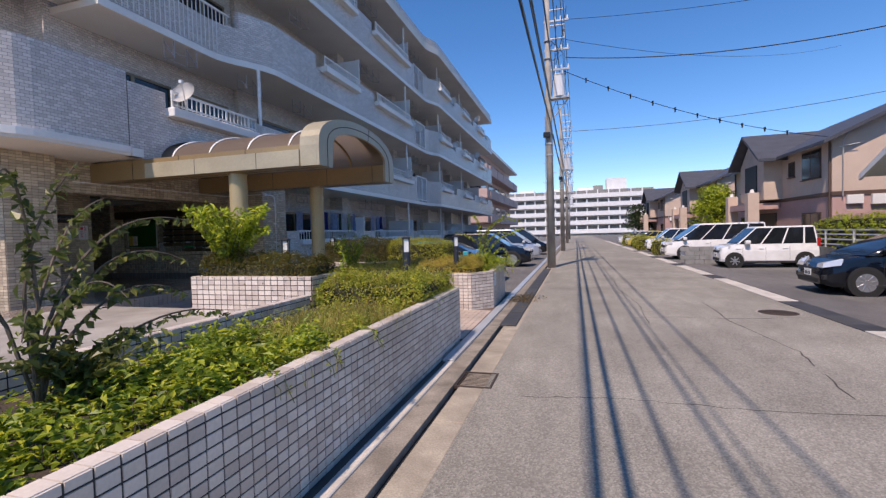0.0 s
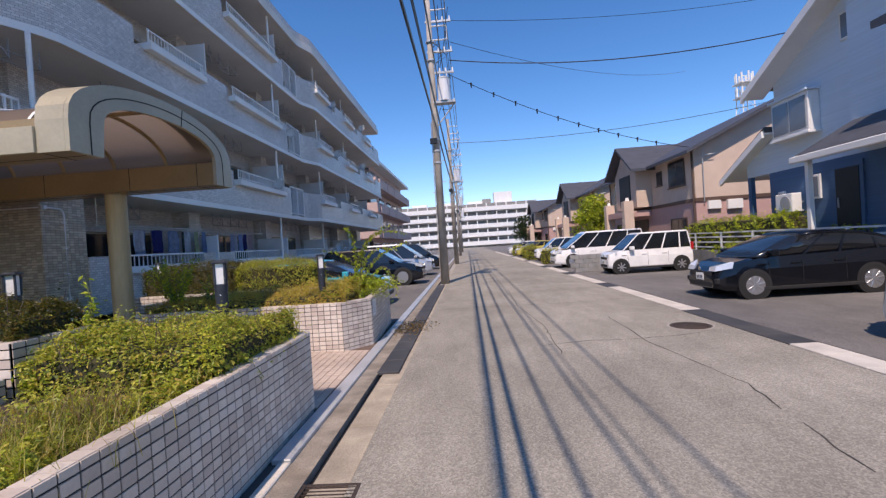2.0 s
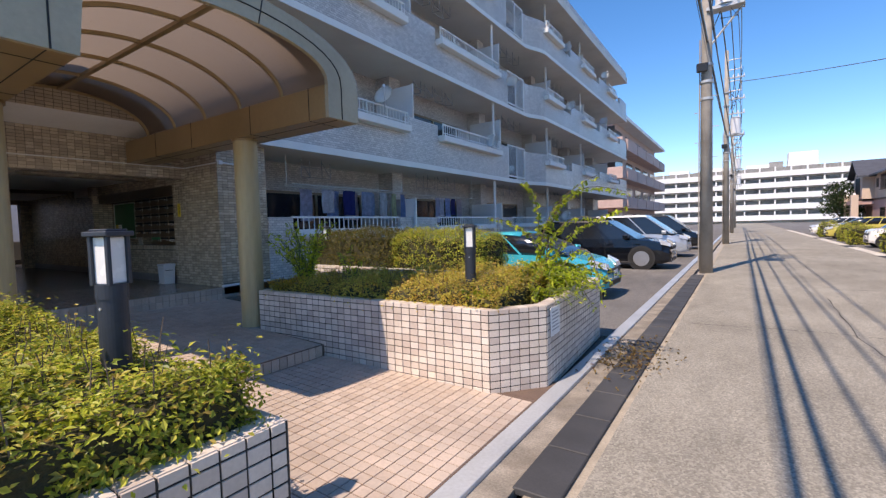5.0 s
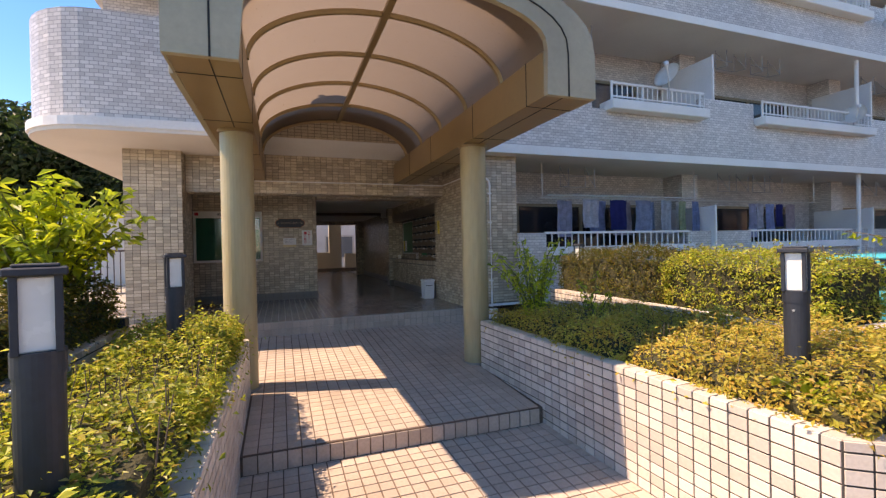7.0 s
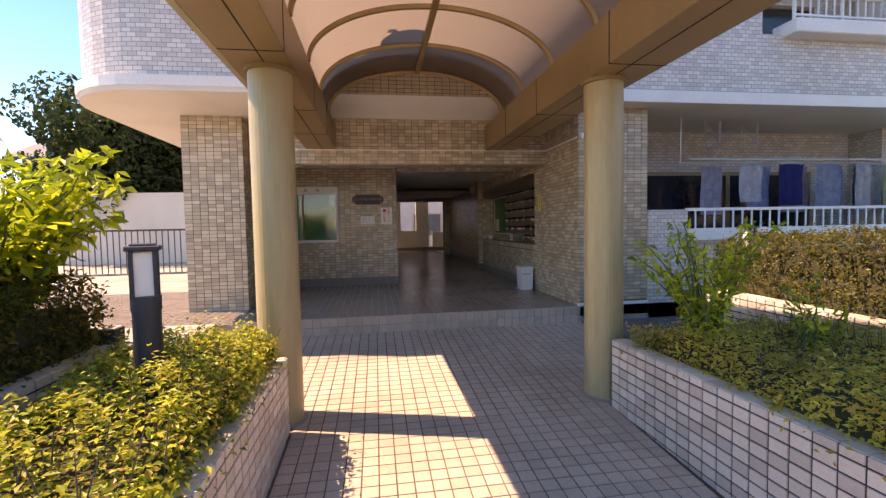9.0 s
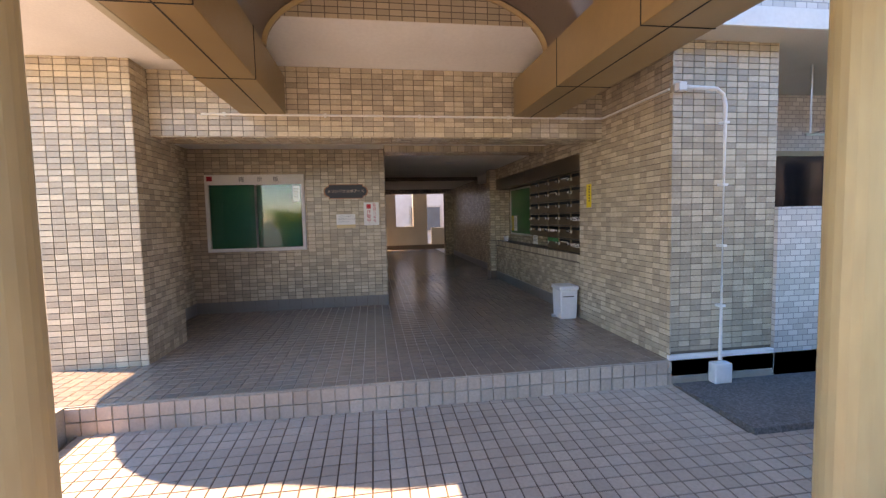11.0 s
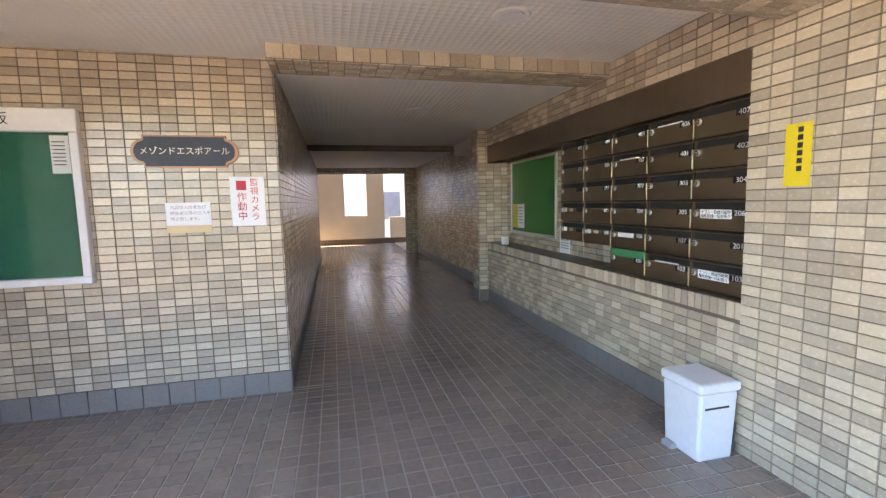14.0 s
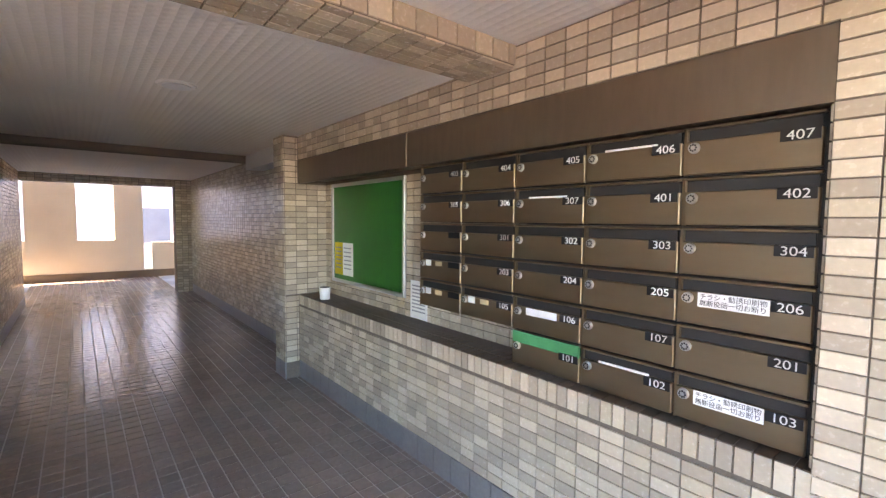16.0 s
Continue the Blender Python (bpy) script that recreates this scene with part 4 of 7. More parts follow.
# ---- planting beds ----
def bed_wall(name, a, b, z0, z1, thick, label, singles=None, both=False, cap=True, side=1):
    """A tiled low wall whose outer face runs from a to b (outer side on the right of a to b)."""
    a, b = Vector((*a, 0)), Vector((*b, 0))
    d = (b - a).normalized()
    n = Vector((d.y, -d.x, 0))
    bm = bmesh.new()
    c = [a, b, b - n * thick, a - n * thick]
    lo, hi = [bm.verts.new((*p.xy, z0)) for p in c], [bm.verts.new((*p.xy, z1 - 0.008)) for p in c]
    bm.faces.new(hi)
    for k in range(4):
        bm.faces.new((lo[k], lo[(k + 1) % 4], hi[(k + 1) % 4], hi[k]))
    bmesh.ops.recalc_face_normals(bm, faces=bm.faces)
    w = solid(name, bm, M["bed_joint"], label, "planter wall", kind="structure")
    L = (b - a).length
    tiled(w, (*a.xy, z1 - 0.05 - 0.07 * 40), d, (0, 0, 1), [(0, L, z0 - (z1 - 0.05 - 2.8), 2.80)], (0.105, 0.07), 0.009, 0.006, M["bed_tile"], M["bed_tile_piece"], singles)
    tiled(w, (*a.xy, z1 - 0.05), d, (0, 0, 1), [(0, L, 0, 0.05)], (0.105, 0.05), 0.009, 0.006, M["bed_tile"])
    tiled(w, (*a.xy, z1 - 0.008), d, -n, [(0, L, 0, thick)], (0.105, thick), 0.006, 0.008, M["bed_tile"])
    if both:
        tiled(w, (*(b - n * thick).xy, z1 - 2.80), -d, (0, 0, 1), [(0, L, z0 - (z1 - 2.80), 2.80)], (0.105, 0.07), 0.006, 0.006, M["bed_tile"])
    return w


bed_wall("bed_wall_street", (0.10, -12.0), (0.10, 4.14), 0.0, 0.87, 0.11, "low planter wall of pale tiles along the street", lambda u, v: 14.6 < u)
bed_wall("bed_wall_terrace", (0.10, 4.15), (-3.72, 4.15), 0.0, 0.87, 0.11, "low planter wall of pale tiles beside the terrace")
bed_wall("bed_wall_inner", (-1.5, -12.0), (-1.5, 2.5), 0.0, 0.95, 0.11, "inner planter wall of pale tiles", both=True)
bed_wall("bed_wall_raised_south", (-3.5, 2.55), (-1.5, 2.55), 0.6, 1.19, 0.11, "sunlit raised planter wall of pale tiles")
bed_wall("bed_wall_raised_east", (-1.5, 2.55), (-1.5, 3.25), 0.0, 1.19, 0.11, "raised planter wall end of pale tiles")
bed_wall("bed_wall_raised_north", (-1.5, 3.25), (-3.5, 3.25), 0.0, 1.10, 0.11, "raised planter wall of pale tiles")
bed_wall("bed_wall_raised_west", (-3.5, 3.25), (-3.5, 2.55), 0.3, 1.19, 0.11, "raised planter wall end of pale tiles")
bed_wall("bed_wall_entry", (-3.72, 6.58), (-0.28, 6.66), 0.0, 0.855, 0.12, "low planter wall of pale tiles beside the entrance", lambda u, v: u > 1.6)
bed_wall("bed_wall_chamfer", (-0.28, 6.66), (0.10, 7.14), 0.0, 0.855, 0.12, "chamfered planter wall corner of pale tiles")
bed_wall("bed_wall_end", (0.10, 7.14), (0.0, 9.5), 0.0, 0.855, 0.12, "low planter wall of pale tiles along the street")
bed_wall("bed_wall_north", (0.0, 9.5), (-5.2, 9.5), 0.0, 0.855, 0.12, "low planter wall of pale tiles by the parking ground")
bed_wall("bed_wall_upper", (-5.2, 8.5), (-1.2, 8.3), 0.5, 1.0, 0.12, "upper planter wall of pale tiles")
bed_wall("bed_wall_upper_end", (-1.2, 8.3), (-1.2, 9.4), 0.5, 1.0, 0.12, "upper planter wall end of pale tiles")
solid("bed_soil", boxed(-1.5, -0.01, -12, 4.03, 0.02, 0.78), M["soil"], "dark planting soil", "soil", kind="structure")
solid("bed_soil_raised", boxed(-3.7, -1.51, 3.26, 4.03, 0.02, 0.80), M["soil"], "dark planting soil", "soil", kind="structure")
solid("bed_soil_entry", prismed([(-3.7, 6.7), (-0.33, 6.78), (-0.03, 7.16), (-0.13, 9.38), (-5.2, 9.38), (-5.2, 8.6), (-3.7, 8.6)], (0.02, 0.76), "z"), M["soil"], "dark planting soil", "soil", kind="structure")

solid("bed_soil_top", boxed(-3.39, -1.61, 2.66, 3.14, 0.02, 1.08), M["soil"], "dark planting soil", "soil", kind="structure")
# ---- things in the hall ----


def letters(body, size, place, rx, ry, rz, material, host, name="lettering", align="LEFT", depth=0.0008, squeeze=1.0):
    cu = bpy.data.curves.new(name, "FONT")
    cu.body, cu.size, cu.extrude, cu.align_x, cu.align_y = body, size, depth, align, "CENTER"
    tmp = bpy.data.objects.new(name, cu)
    scene.collection.objects.link(tmp)
    me = bpy.data.meshes.new_from_object(tmp.evaluated_get(bpy.context.evaluated_depsgraph_get()))
    bpy.data.objects.remove(tmp)
    me.materials.clear()
    me.materials.append(material)
    ob = new(name, me)
    ob.parent = host
    ob.matrix_basis = pose(*place, rx, ry, rz) @ Matrix.Diagonal((squeeze, 1, 1, 1))
    return ob


M["felt"] = surface("felt", (0.004, 0.15, 0.085), 0.85, vary=0.12, fine=200, bump=0.2)
M["green_board"] = surface("green_board", (0.004, 0.14, 0.02), 0.35, vary=0.05, fine=80, bump=0.05)
M["alu"] = surface("alu", (0.62, 0.62, 0.60), 0.35, 0.8, vary=0.06, fine=60, bump=0.02)
M["paper"] = surface("paper", (0.82, 0.82, 0.80), 0.8, vary=0.04, bump=0)
M["yellow"] = surface("yellow", (0.75, 0.55, 0.03), 0.6, vary=0.05, bump=0)
M["tan"] = surface("tan", (0.65, 0.50, 0.28), 0.7, vary=0.05, bump=0)
M["red"] = surface("red", (0.62, 0.03, 0.05), 0.6, vary=0.05, bump=0)
M["ink"] = surface("ink", (0.03, 0.03, 0.035), 0.7, bump=0)
M["grey_ink"] = surface("grey_ink", (0.35, 0.36, 0.38), 0.7, bump=0)
M["bin"] = surface("bin", (0.70, 0.72, 0.74), 0.4, vary=0.06, bump=0.02)
M["chrome"] = surface("chrome", (0.7, 0.68, 0.64), 0.2, 1.0, vary=0.05, bump=0)
M["bronze_text"] = surface("bronze_text", (0.46, 0.36, 0.30), 0.35, 0.6, vary=0.05, bump=0)
M["copper"] = surface("copper", (0.33, 0.16, 0.10), 0.4, 0.7, vary=0.1, bump=0)
M["pane"] = glassy("pane", (0.97, 1.0, 0.98))
M["green_tape"] = surface("green_tape", (0.03, 0.27, 0.11), 0.5, bump=0)

board = thing("notice_board", (-9.128, 3.466, 2.01), "glazed green notice board in a white metal frame", "notice board")
fr = bmesh.new()
W2, H2 = 0.635, 0.515
box(fr, 0, 0.055, -W2, W2, H2 - 0.135, H2, 0.006)
box(fr, 0, 0.055, -W2, W2, -H2, -H2 + 0.045, 0.006)
for s in (-1, 1):
    box(fr, 0, 0.055, s * W2 - s * 0.045, s * W2, -H2 + 0.045, H2 - 0.135, 0.004)
part("frame", fr, M["white"], board, "white enamelled frame")
part("felt_panel", boxed(0.004, 0.012, -W2 + 0.045, W2 - 0.045, -H2 + 0.045, H2 - 0.135), M["felt"], board, "green felt panel")
for y0, y1, x in ((-W2 + 0.045, 0.01, 0.040), (-0.01, W2 - 0.045, 0.046)):
    pane = part("glass_pane", boxed(x, x + 0.004, y0, y1, -H2 + 0.045, H2 - 0.135), M["pane"], board, "sliding glass pane")
    pane.visible_shadow = False
part("pane_rail", boxed(0.036, 0.05, -0.012, 0.012, -H2 + 0.045, H2 - 0.135), M["alu"], board)
part("red_mark", boxed(0.055, 0.057, -W2 + 0.03, -W2 + 0.10, H2 - 0.085, H2 - 0.025), M["red"], board)
for s, y in zip("掲示板", (-0.17, 0.06, 0.27)):
    letters(s, 0.075, (0.0555, y, H2 - 0.068), 90, 0, 90, M["ink"], board, align="CENTER")
sheet = part("notice_sheet", boxed(0.0125, 0.014, W2 - 0.16, W2 - 0.065, H2 - 0.37, H2 - 0.15), M["paper"], board, "printed notice sheet")
for k in range(7):
    part("text_line", boxed(0.0141, 0.0146, W2 - 0.15, W2 - 0.085, H2 - 0.19 - k * 0.022, H2 - 0.184 - k * 0.022), M["ink"], sheet)

plaque = thing("name_plaque", (-9.128, 4.655, 2.285), "dark shaped name plaque with copper rim", "name plaque")


def plaque_outline(g):
    w, h, r = 0.235 - g, 0.10 - g, 0.070 - g
    pts = [(-w, h), (-w, r + 0.012)]
    pts += [(-w - 0.012 - r * math.sin(a) * 0.8, r * math.cos(a)) for a in [math.pi * k / 10 for k in range(11)]]
    pts += [(-w, -r - 0.012), (-w, -h)]
    pts += [(-x, z) for x, z in pts[::-1]]
    return pts


part("rim", prismed(plaque_outline(0.0), (0, 0.020), "x"), M["copper"], plaque, "copper rim")
part("plate", prismed(plaque_outline(0.010), (0.018, 0.024), "x"), M["slate"], plaque, "dark plate")
letters("メゾンドエスポアール", 0.051, (0.0245, 0.0, 0.0), 90, 0, 90, M["bronze_text"], plaque, align="CENTER")
notice = thing("entry_notice", (-9.127, 4.65, 1.875), "small white entry notice with a tan foot", "notice")
part("sheet", boxed(0, 0.003, -0.14, 0.12, -0.05, 0.095), M["paper"], notice)
part("foot_strip", boxed(0, 0.0034, -0.14, 0.12, -0.095, -0.05), M["tan"], notice)
for k, s in enumerate(("当建物入居者及び", "関係者以外の立入を", "禁止致します。")):
    letters(s, 0.026, (0.0032, -0.115, 0.063 - k * 0.036), 90, 0, 90, M["grey_ink"], notice)
camsign = thing("camera_sign", (-9.127, 4.995, 1.975), "white sign with red characters about cameras", "sign")
part("plate", boxed(0, 0.004, -0.105, 0.105, -0.165, 0.155, 0.002), M["paper"], camsign)
for k, s in enumerate("監視カメラ"):
    letters(s, 0.052, (0.0042, 0.042, 0.115 - k * 0.056), 90, 0, 90, M["red"], camsign, align="CENTER")
for k, s in enumerate("作動中"):
    letters(s, 0.060, (0.0042, -0.036, 0.022 - k * 0.062), 90, 0, 90, M["red"], camsign, align="CENTER")
part("emblem", boxed(0.004, 0.005, -0.066, -0.006, 0.068, 0.128, 0.0004), M["red"], camsign)

sticker = thing("yellow_notice", (-7.475, 7.425, 2.10), "yellow strip notice with dark characters", "notice")
part("strip", boxed(-0.055, 0.055, -0.003, 0, -0.13, 0.13), M["yellow"], sticker)
for k in range(6):
    part("character", boxed(-0.002, 0.020, -0.0036, -0.003, 0.092 - k * 0.032, 0.114 - k * 0.032), M["ink"], sticker)

# ---- letter boxes ----
boxes = thing("letter_box_bank", (-7.735, 7.496, 1.418), "bronze letter boxes in a wall recess", "letter boxes")
CW, RH = 0.372, 0.1655
part("frame", boxed(0.001, 0.016, -0.004, 0.075, 0.002, 6 * RH - 0.002), M["dark"], boxes, "dark side frame")
NUMBERS = [["407", "402", "304", "206", "201", "103"], ["406", "401", "303", "205", "107", "102"], ["405", "307", "302", "204", "106", "101"],
           ["404", "306", "301", "203", "105"], ["403", "305", "", "", ""]]
for c, column in enumerate(NUMBERS):
    for r, num in enumerate(column):
        x1 = -c * CW
        x0 = x1 - CW
        z1 = 6 * RH - r * RH
        z0 = z1 - RH
        unit = part("letter_box", boxed(x0 + 0.002, x1 - 0.002, 0.012, 0.195, z0 + 0.002, z1 - 0.002), M["black"], boxes)
        part("door", boxed(x0 + 0.006, x1 - 0.006, -0.006, 0.012, z0 + 0.006, z1 - 0.050, 0.003), M["bronze"], unit, "bronze door")
        part("top_strip", boxed(x0 + 0.004, x1 - 0.004, -0.004, 0.012, z1 - 0.012, z1 - 0.003, 0.002), M["bronze"], unit)
        part("side_strip", boxed(x0 + 0.001, x0 + 0.010, -0.005, 0.012, z0 + 0.004, z1 - 0.003), M["bronze"], unit)
        flap = part("flap", boxed(x0 + 0.02, x1 - 0.012, 0.004, 0.010, z1 - 0.048, z1 - 0.014), M["dark"], unit)
        lock = part("lock", rod(bmesh.new(), (x0 + 0.034, -0.018, z1 - 0.072), (x0 + 0.034, 0.0, z1 - 0.072), 0.016, 0.020, 18), M["alu"], unit, "chrome dial lock")
        for k in range(8):
            a = k * math.pi / 4
            part("dial_mark", boxed(x0 + 0.034 + 0.010 * math.cos(a) - 0.0024, x0 + 0.034 + 0.010 * math.cos(a) + 0.0024, -0.0195, -0.017, z1 - 0.072 + 0.010 * math.sin(a) - 0.0028, z1 - 0.072 + 0.010 * math.sin(a) + 0.003), M["black"], lock)
        plate = part("number_plate", boxed(x1 - 0.105, x1 - 0.012, -0.010, -0.005, z1 - 0.082, z1 - 0.050), M["black"], unit, "black number plate")
        if num:
            letters(num, 0.038, (x1 - 0.058, -0.0104, z1 - 0.067), 90, 0, 0, M["paper"], plate, "number", "CENTER", squeeze=1.15)
        if (c, r) in ((0, 3), (0, 5)):
            st = part("sticker", boxed(x0 + 0.065, x0 + 0.265, -0.0072, -0.006, z1 - 0.098, z1 - 0.050), M["paper"], unit, "white sticker with black characters")
            letters("チラシ・勧誘印刷物", 0.021, (x0 + 0.165, -0.0075, z1 - 0.064), 90, 0, 0, M["ink"], st, align="CENTER")
            letters("無断投函一切お断り", 0.021, (x0 + 0.165, -0.0075, z1 - 0.085), 90, 0, 0, M["ink"], st, align="CENTER")
        if (c, r) == (2, 5):
            part("green_tape", boxed(x0 + 0.006, x1 - 0.008, -0.0085, 0.004, z1 - 0.056, z1 - 0.004), M["green_tape"], unit, "green tape over the slot")
        if (c, r) == (2, 4):
            part("sticker", boxed(x0 + 0.08, x0 + 0.25, -0.0072, -0.006, z1 - 0.085, z1 - 0.052), M["paper"], unit, "pale pink sticker")
        if (c, r) in ((3, 4), (4, 4), (4, 3)):
            part("sticker", boxed(x0 + 0.06, x0 + 0.11, -0.0072, -0.006, z1 - 0.085, z1 - 0.05), M["paper"], unit)
            part("sticker", boxed(x0 + 0.15, x0 + 0.21, -0.0072, -0.006, z1 - 0.08, z1 - 0.055), M["tan"], unit)
        if (c, r) in ((1, 0), (2, 1), (1, 5)):
            part("leaflet", boxed(x0 + 0.08, x0 + 0.28, -0.002, 0.008, z1 - 0.052, z1 - 0.042), M["paper"], unit, "leaflet sticking out of the slot")

gb = thing("green_notice_board", (-10.60, 7.69, 1.975), "plain green notice board with a metal frame", "notice board")
part("panel", boxed(-0.545, 0.545, -0.012, 0.0, -0.40, 0.40), M["green_board"], gb)
fr = bmesh.new()
for a in ((-0.575, 0.575, 0.40, 0.43), (-0.575, 0.575, -0.43, -0.40), (-0.575, -0.545, -0.40, 0.40), (0.545, 0.575, -0.40, 0.40)):
    box(fr, a[0], a[1], -0.022, 0.0, a[2], a[3], 0.003)
part("frame", fr, M["alu"], gb, "satin metal frame")
for x0, x1, m in ((-0.52, -0.37, "yellow"), (-0.37, -0.19, "paper")):
    sh = part("sheet", boxed(x0, x1, -0.016, -0.0125, -0.36, -0.08), M[m], gb, "pinned sheet")
    for k in range(6):
        part("text_line", boxed(x0 + 0.02, x1 - 0.03, -0.0165, -0.016, -0.13 - k * 0.035, -0.12 - k * 0.035), M["grey_ink"], sh)
leaf = thing("wall_notice", (-9.87, 7.69, 1.55), "white printed notice taped to the tiles", "notice")
part("sheet", boxed(-0.10, 0.09, -0.004, 0.0, -0.13, 0.13), M["paper"], leaf)
for k in range(8):
    part("text_line", boxed(-0.08, 0.07, -0.0047, -0.004, 0.09 - k * 0.025, 0.10 - k * 0.025), M["grey_ink"], leaf)
cup = thing("cup", (-11.0, 7.52, 1.416), "small white cup standing on the sill", "cup")
part("body", rod(bmesh.new(), (0, 0, 0), (0, 0, 0.10), 0.042, 0.047, 20), M["paper"], cup, smooth=True)
part("mouth", rod(bmesh.new(), (0, 0, 0.0985), (0, 0, 0.1015), 0.040, 0.040, 20), M["dark"], cup)

wbin = thing("waste_bin", (-7.78, 7.26, HALL), "white plastic pedal bin standing by the wall", "waste bin")
bm = bmesh.new()
box(bm, -0.125, 0.125, -0.10, 0.12, 0.0, 0.345, 0.015, 2)
for v in bm.verts:
    k = 0.9 + 0.1 * v.co.z / 0.345
    v.co.x, v.co.y = v.co.x * k, v.co.y * k
part("body", bm, M["bin"], wbin)
part("lid", boxed(-0.135, 0.135, -0.11, 0.13, 0.345, 0.395, 0.016, 2), M["bin"], wbin, "rounded lid")
part("front_slot", boxed(0.112, 0.1225, -0.07, 0.07, 0.265, 0.28), M["ink"], wbin)
part("front_label", boxed(0.11, 0.1195, -0.05, 0.05, 0.20, 0.235), M["grey_ink"], wbin)
part("pedal", boxed(-0.09, -0.02, -0.13, -0.09, 0.0, 0.03, 0.005), M["grey_ink"], wbin)

for x, y, z in ((-8.2, 6.45, 2.87), (-10.3, 6.35, 2.822), (-13.4, 6.35, 2.822)):
    lamp = thing("ceiling_light", (x, y, z), "round recessed ceiling downlight, unlit", "downlight", "ceiling downlights")
    part("trim_ring", rod(bmesh.new(), (0, 0, -0.008), (0, 0, 0.0), 0.09, 0.10, 28), M["white"], lamp)
    part("diffuser", rod(bmesh.new(), (0, 0, -0.012), (0, 0, -0.0085), 0.07, 0.07, 24), M["bin"], lamp)
conduit = thing("conduit", (-7.17, 5.2, 2.885), "thin white conduit running along the beam", "conduit")
part("tube", tube(bmesh.new(), [(0, -1.7, 0), (0, 2.19, 0), (0.02, 2.21, 0), (0.08, 2.215, 0), (1.07, 2.215, 0)], 0.011, 8), M["white"], conduit)
for y in (-1.5, -0.6, 0.3, 1.2, 2.0):
    part("clip", boxed(-0.024, 0.016, y - 0.01, y + 0.01, -0.016, 0.016), M["white"], conduit)
pipe = thing("cable_pipe", (-6.04, 7.50, 0.60), "white plastic cable pipe with a junction box at its foot", "cable pipe")
part("tube", tube(bmesh.new(), [(0.02, 0.36, 0.05), (0.02, 0.36, 2.15), (0.02, 0.34, 2.23), (0.02, 0.28, 2.275), (0.02, -0.02, 2.285)], 0.016, 10), M["white"], pipe)
part("junction_box", boxed(-0.02, 0.07, 0.28, 0.44, -0.14, 0.03, 0.008), M["white"], pipe)
part("top_box", boxed(-0.02, 0.045, -0.07, 0.0, 2.25, 2.32, 0.006), M["white"], pipe)
for z in (0.5, 1.0, 1.5, 2.0):
    part("clip", boxed(-0.02, 0.04, 0.335, 0.385, z, z + 0.02), M["white"], pipe)

# two white strips added to stand for pale reflections on the passage ceiling
for y in (6.12, 6.72):
    strip = thing("reflection_strip", (-13.34, y, 2.822), "flat white strip added on the passage ceiling for a pale reflection", "ceiling light", "passage strip fittings")
    part("body", boxed(-0.09, 0.09, 0.0, 0.42, -0.03, 0.0, 0.006), M["white"], strip)
    part("cover", boxed(-0.075, 0.075, 0.015, 0.405, -0.036, -0.03, 0.003), M["paper"], strip, "white face of the strip")
# ---- terrace things ----
M["lamp_glass"] = surface("lamp_glass", (0.75, 0.75, 0.73), 0.25, vary=0.06, fine=15, bump=0, spec=0.5)


def bollard(x, y, z):
    b = thing("bollard_light", (x, y, z), "dark grey bollard light with a frosted lamp head", "bollard light", "bollard lights along the entrance")
    part("post", rod(bmesh.new(), (0, 0, 0), (0, 0, 0.64), 0.058, n=28), M["slate"], b)
    part("collar", rod(bmesh.new(), (0, 0, 0.60), (0, 0, 0.665), 0.062, 0.062, 28), M["slate"], b)
    part("lamp_glass", boxed(-0.042, 0.042, -0.042, 0.042, 0.665, 0.87, 0.004), M["lamp_glass"], b, "frosted glass lamp head")
    for sx in (-1, 1):
        for sy in (-1, 1):
            part("stay", boxed(sx * 0.046 - 0.009, sx * 0.046 + 0.009, sy * 0.046 - 0.009, sy * 0.046 + 0.009, 0.66, 0.875, 0.002), M["slate"], b)
    part("cap", boxed(-0.068, 0.068, -0.068, 0.068, 0.872, 0.895, 0.004), M["slate"], b)
    part("cap_rib", boxed(-0.05, 0.05, -0.05, 0.05, 0.895, 0.905, 0.003), M["slate"], b)
    part("screw", rod(bmesh.new(), (0.0, -0.055, 0.56), (0.0, -0.062, 0.56), 0.006, n=8), M["steel"], b)
    b.rotation_euler = (0, 0, radians(20))
    return b


for x, y, z in ((-0.64, 3.82, 0.78), (-2.74, 3.74, 0.80), (-0.72, 7.1, 0.76), (-4.8, 8.75, 0.80)):
    bollard(x, y, z)
sign = thing("wall_sign", (0.108, 7.37, 0.67), "small weathered white sign plate on the planter wall", "sign")
sign.matrix_basis = pose(0.104, 7.37, 0.67, 0, 0, 2.4)
part("plate", boxed(0, 0.006, -0.15, 0.15, -0.15, 0.14, 0.002), M["paper"], sign)
for k in range(6):
    part("text_line", boxed(0.006, 0.0068, -0.11, 0.08 + 0.02 * (k % 3), 0.085 - k * 0.036, 0.097 - k * 0.036), M["grey_ink"], sign)
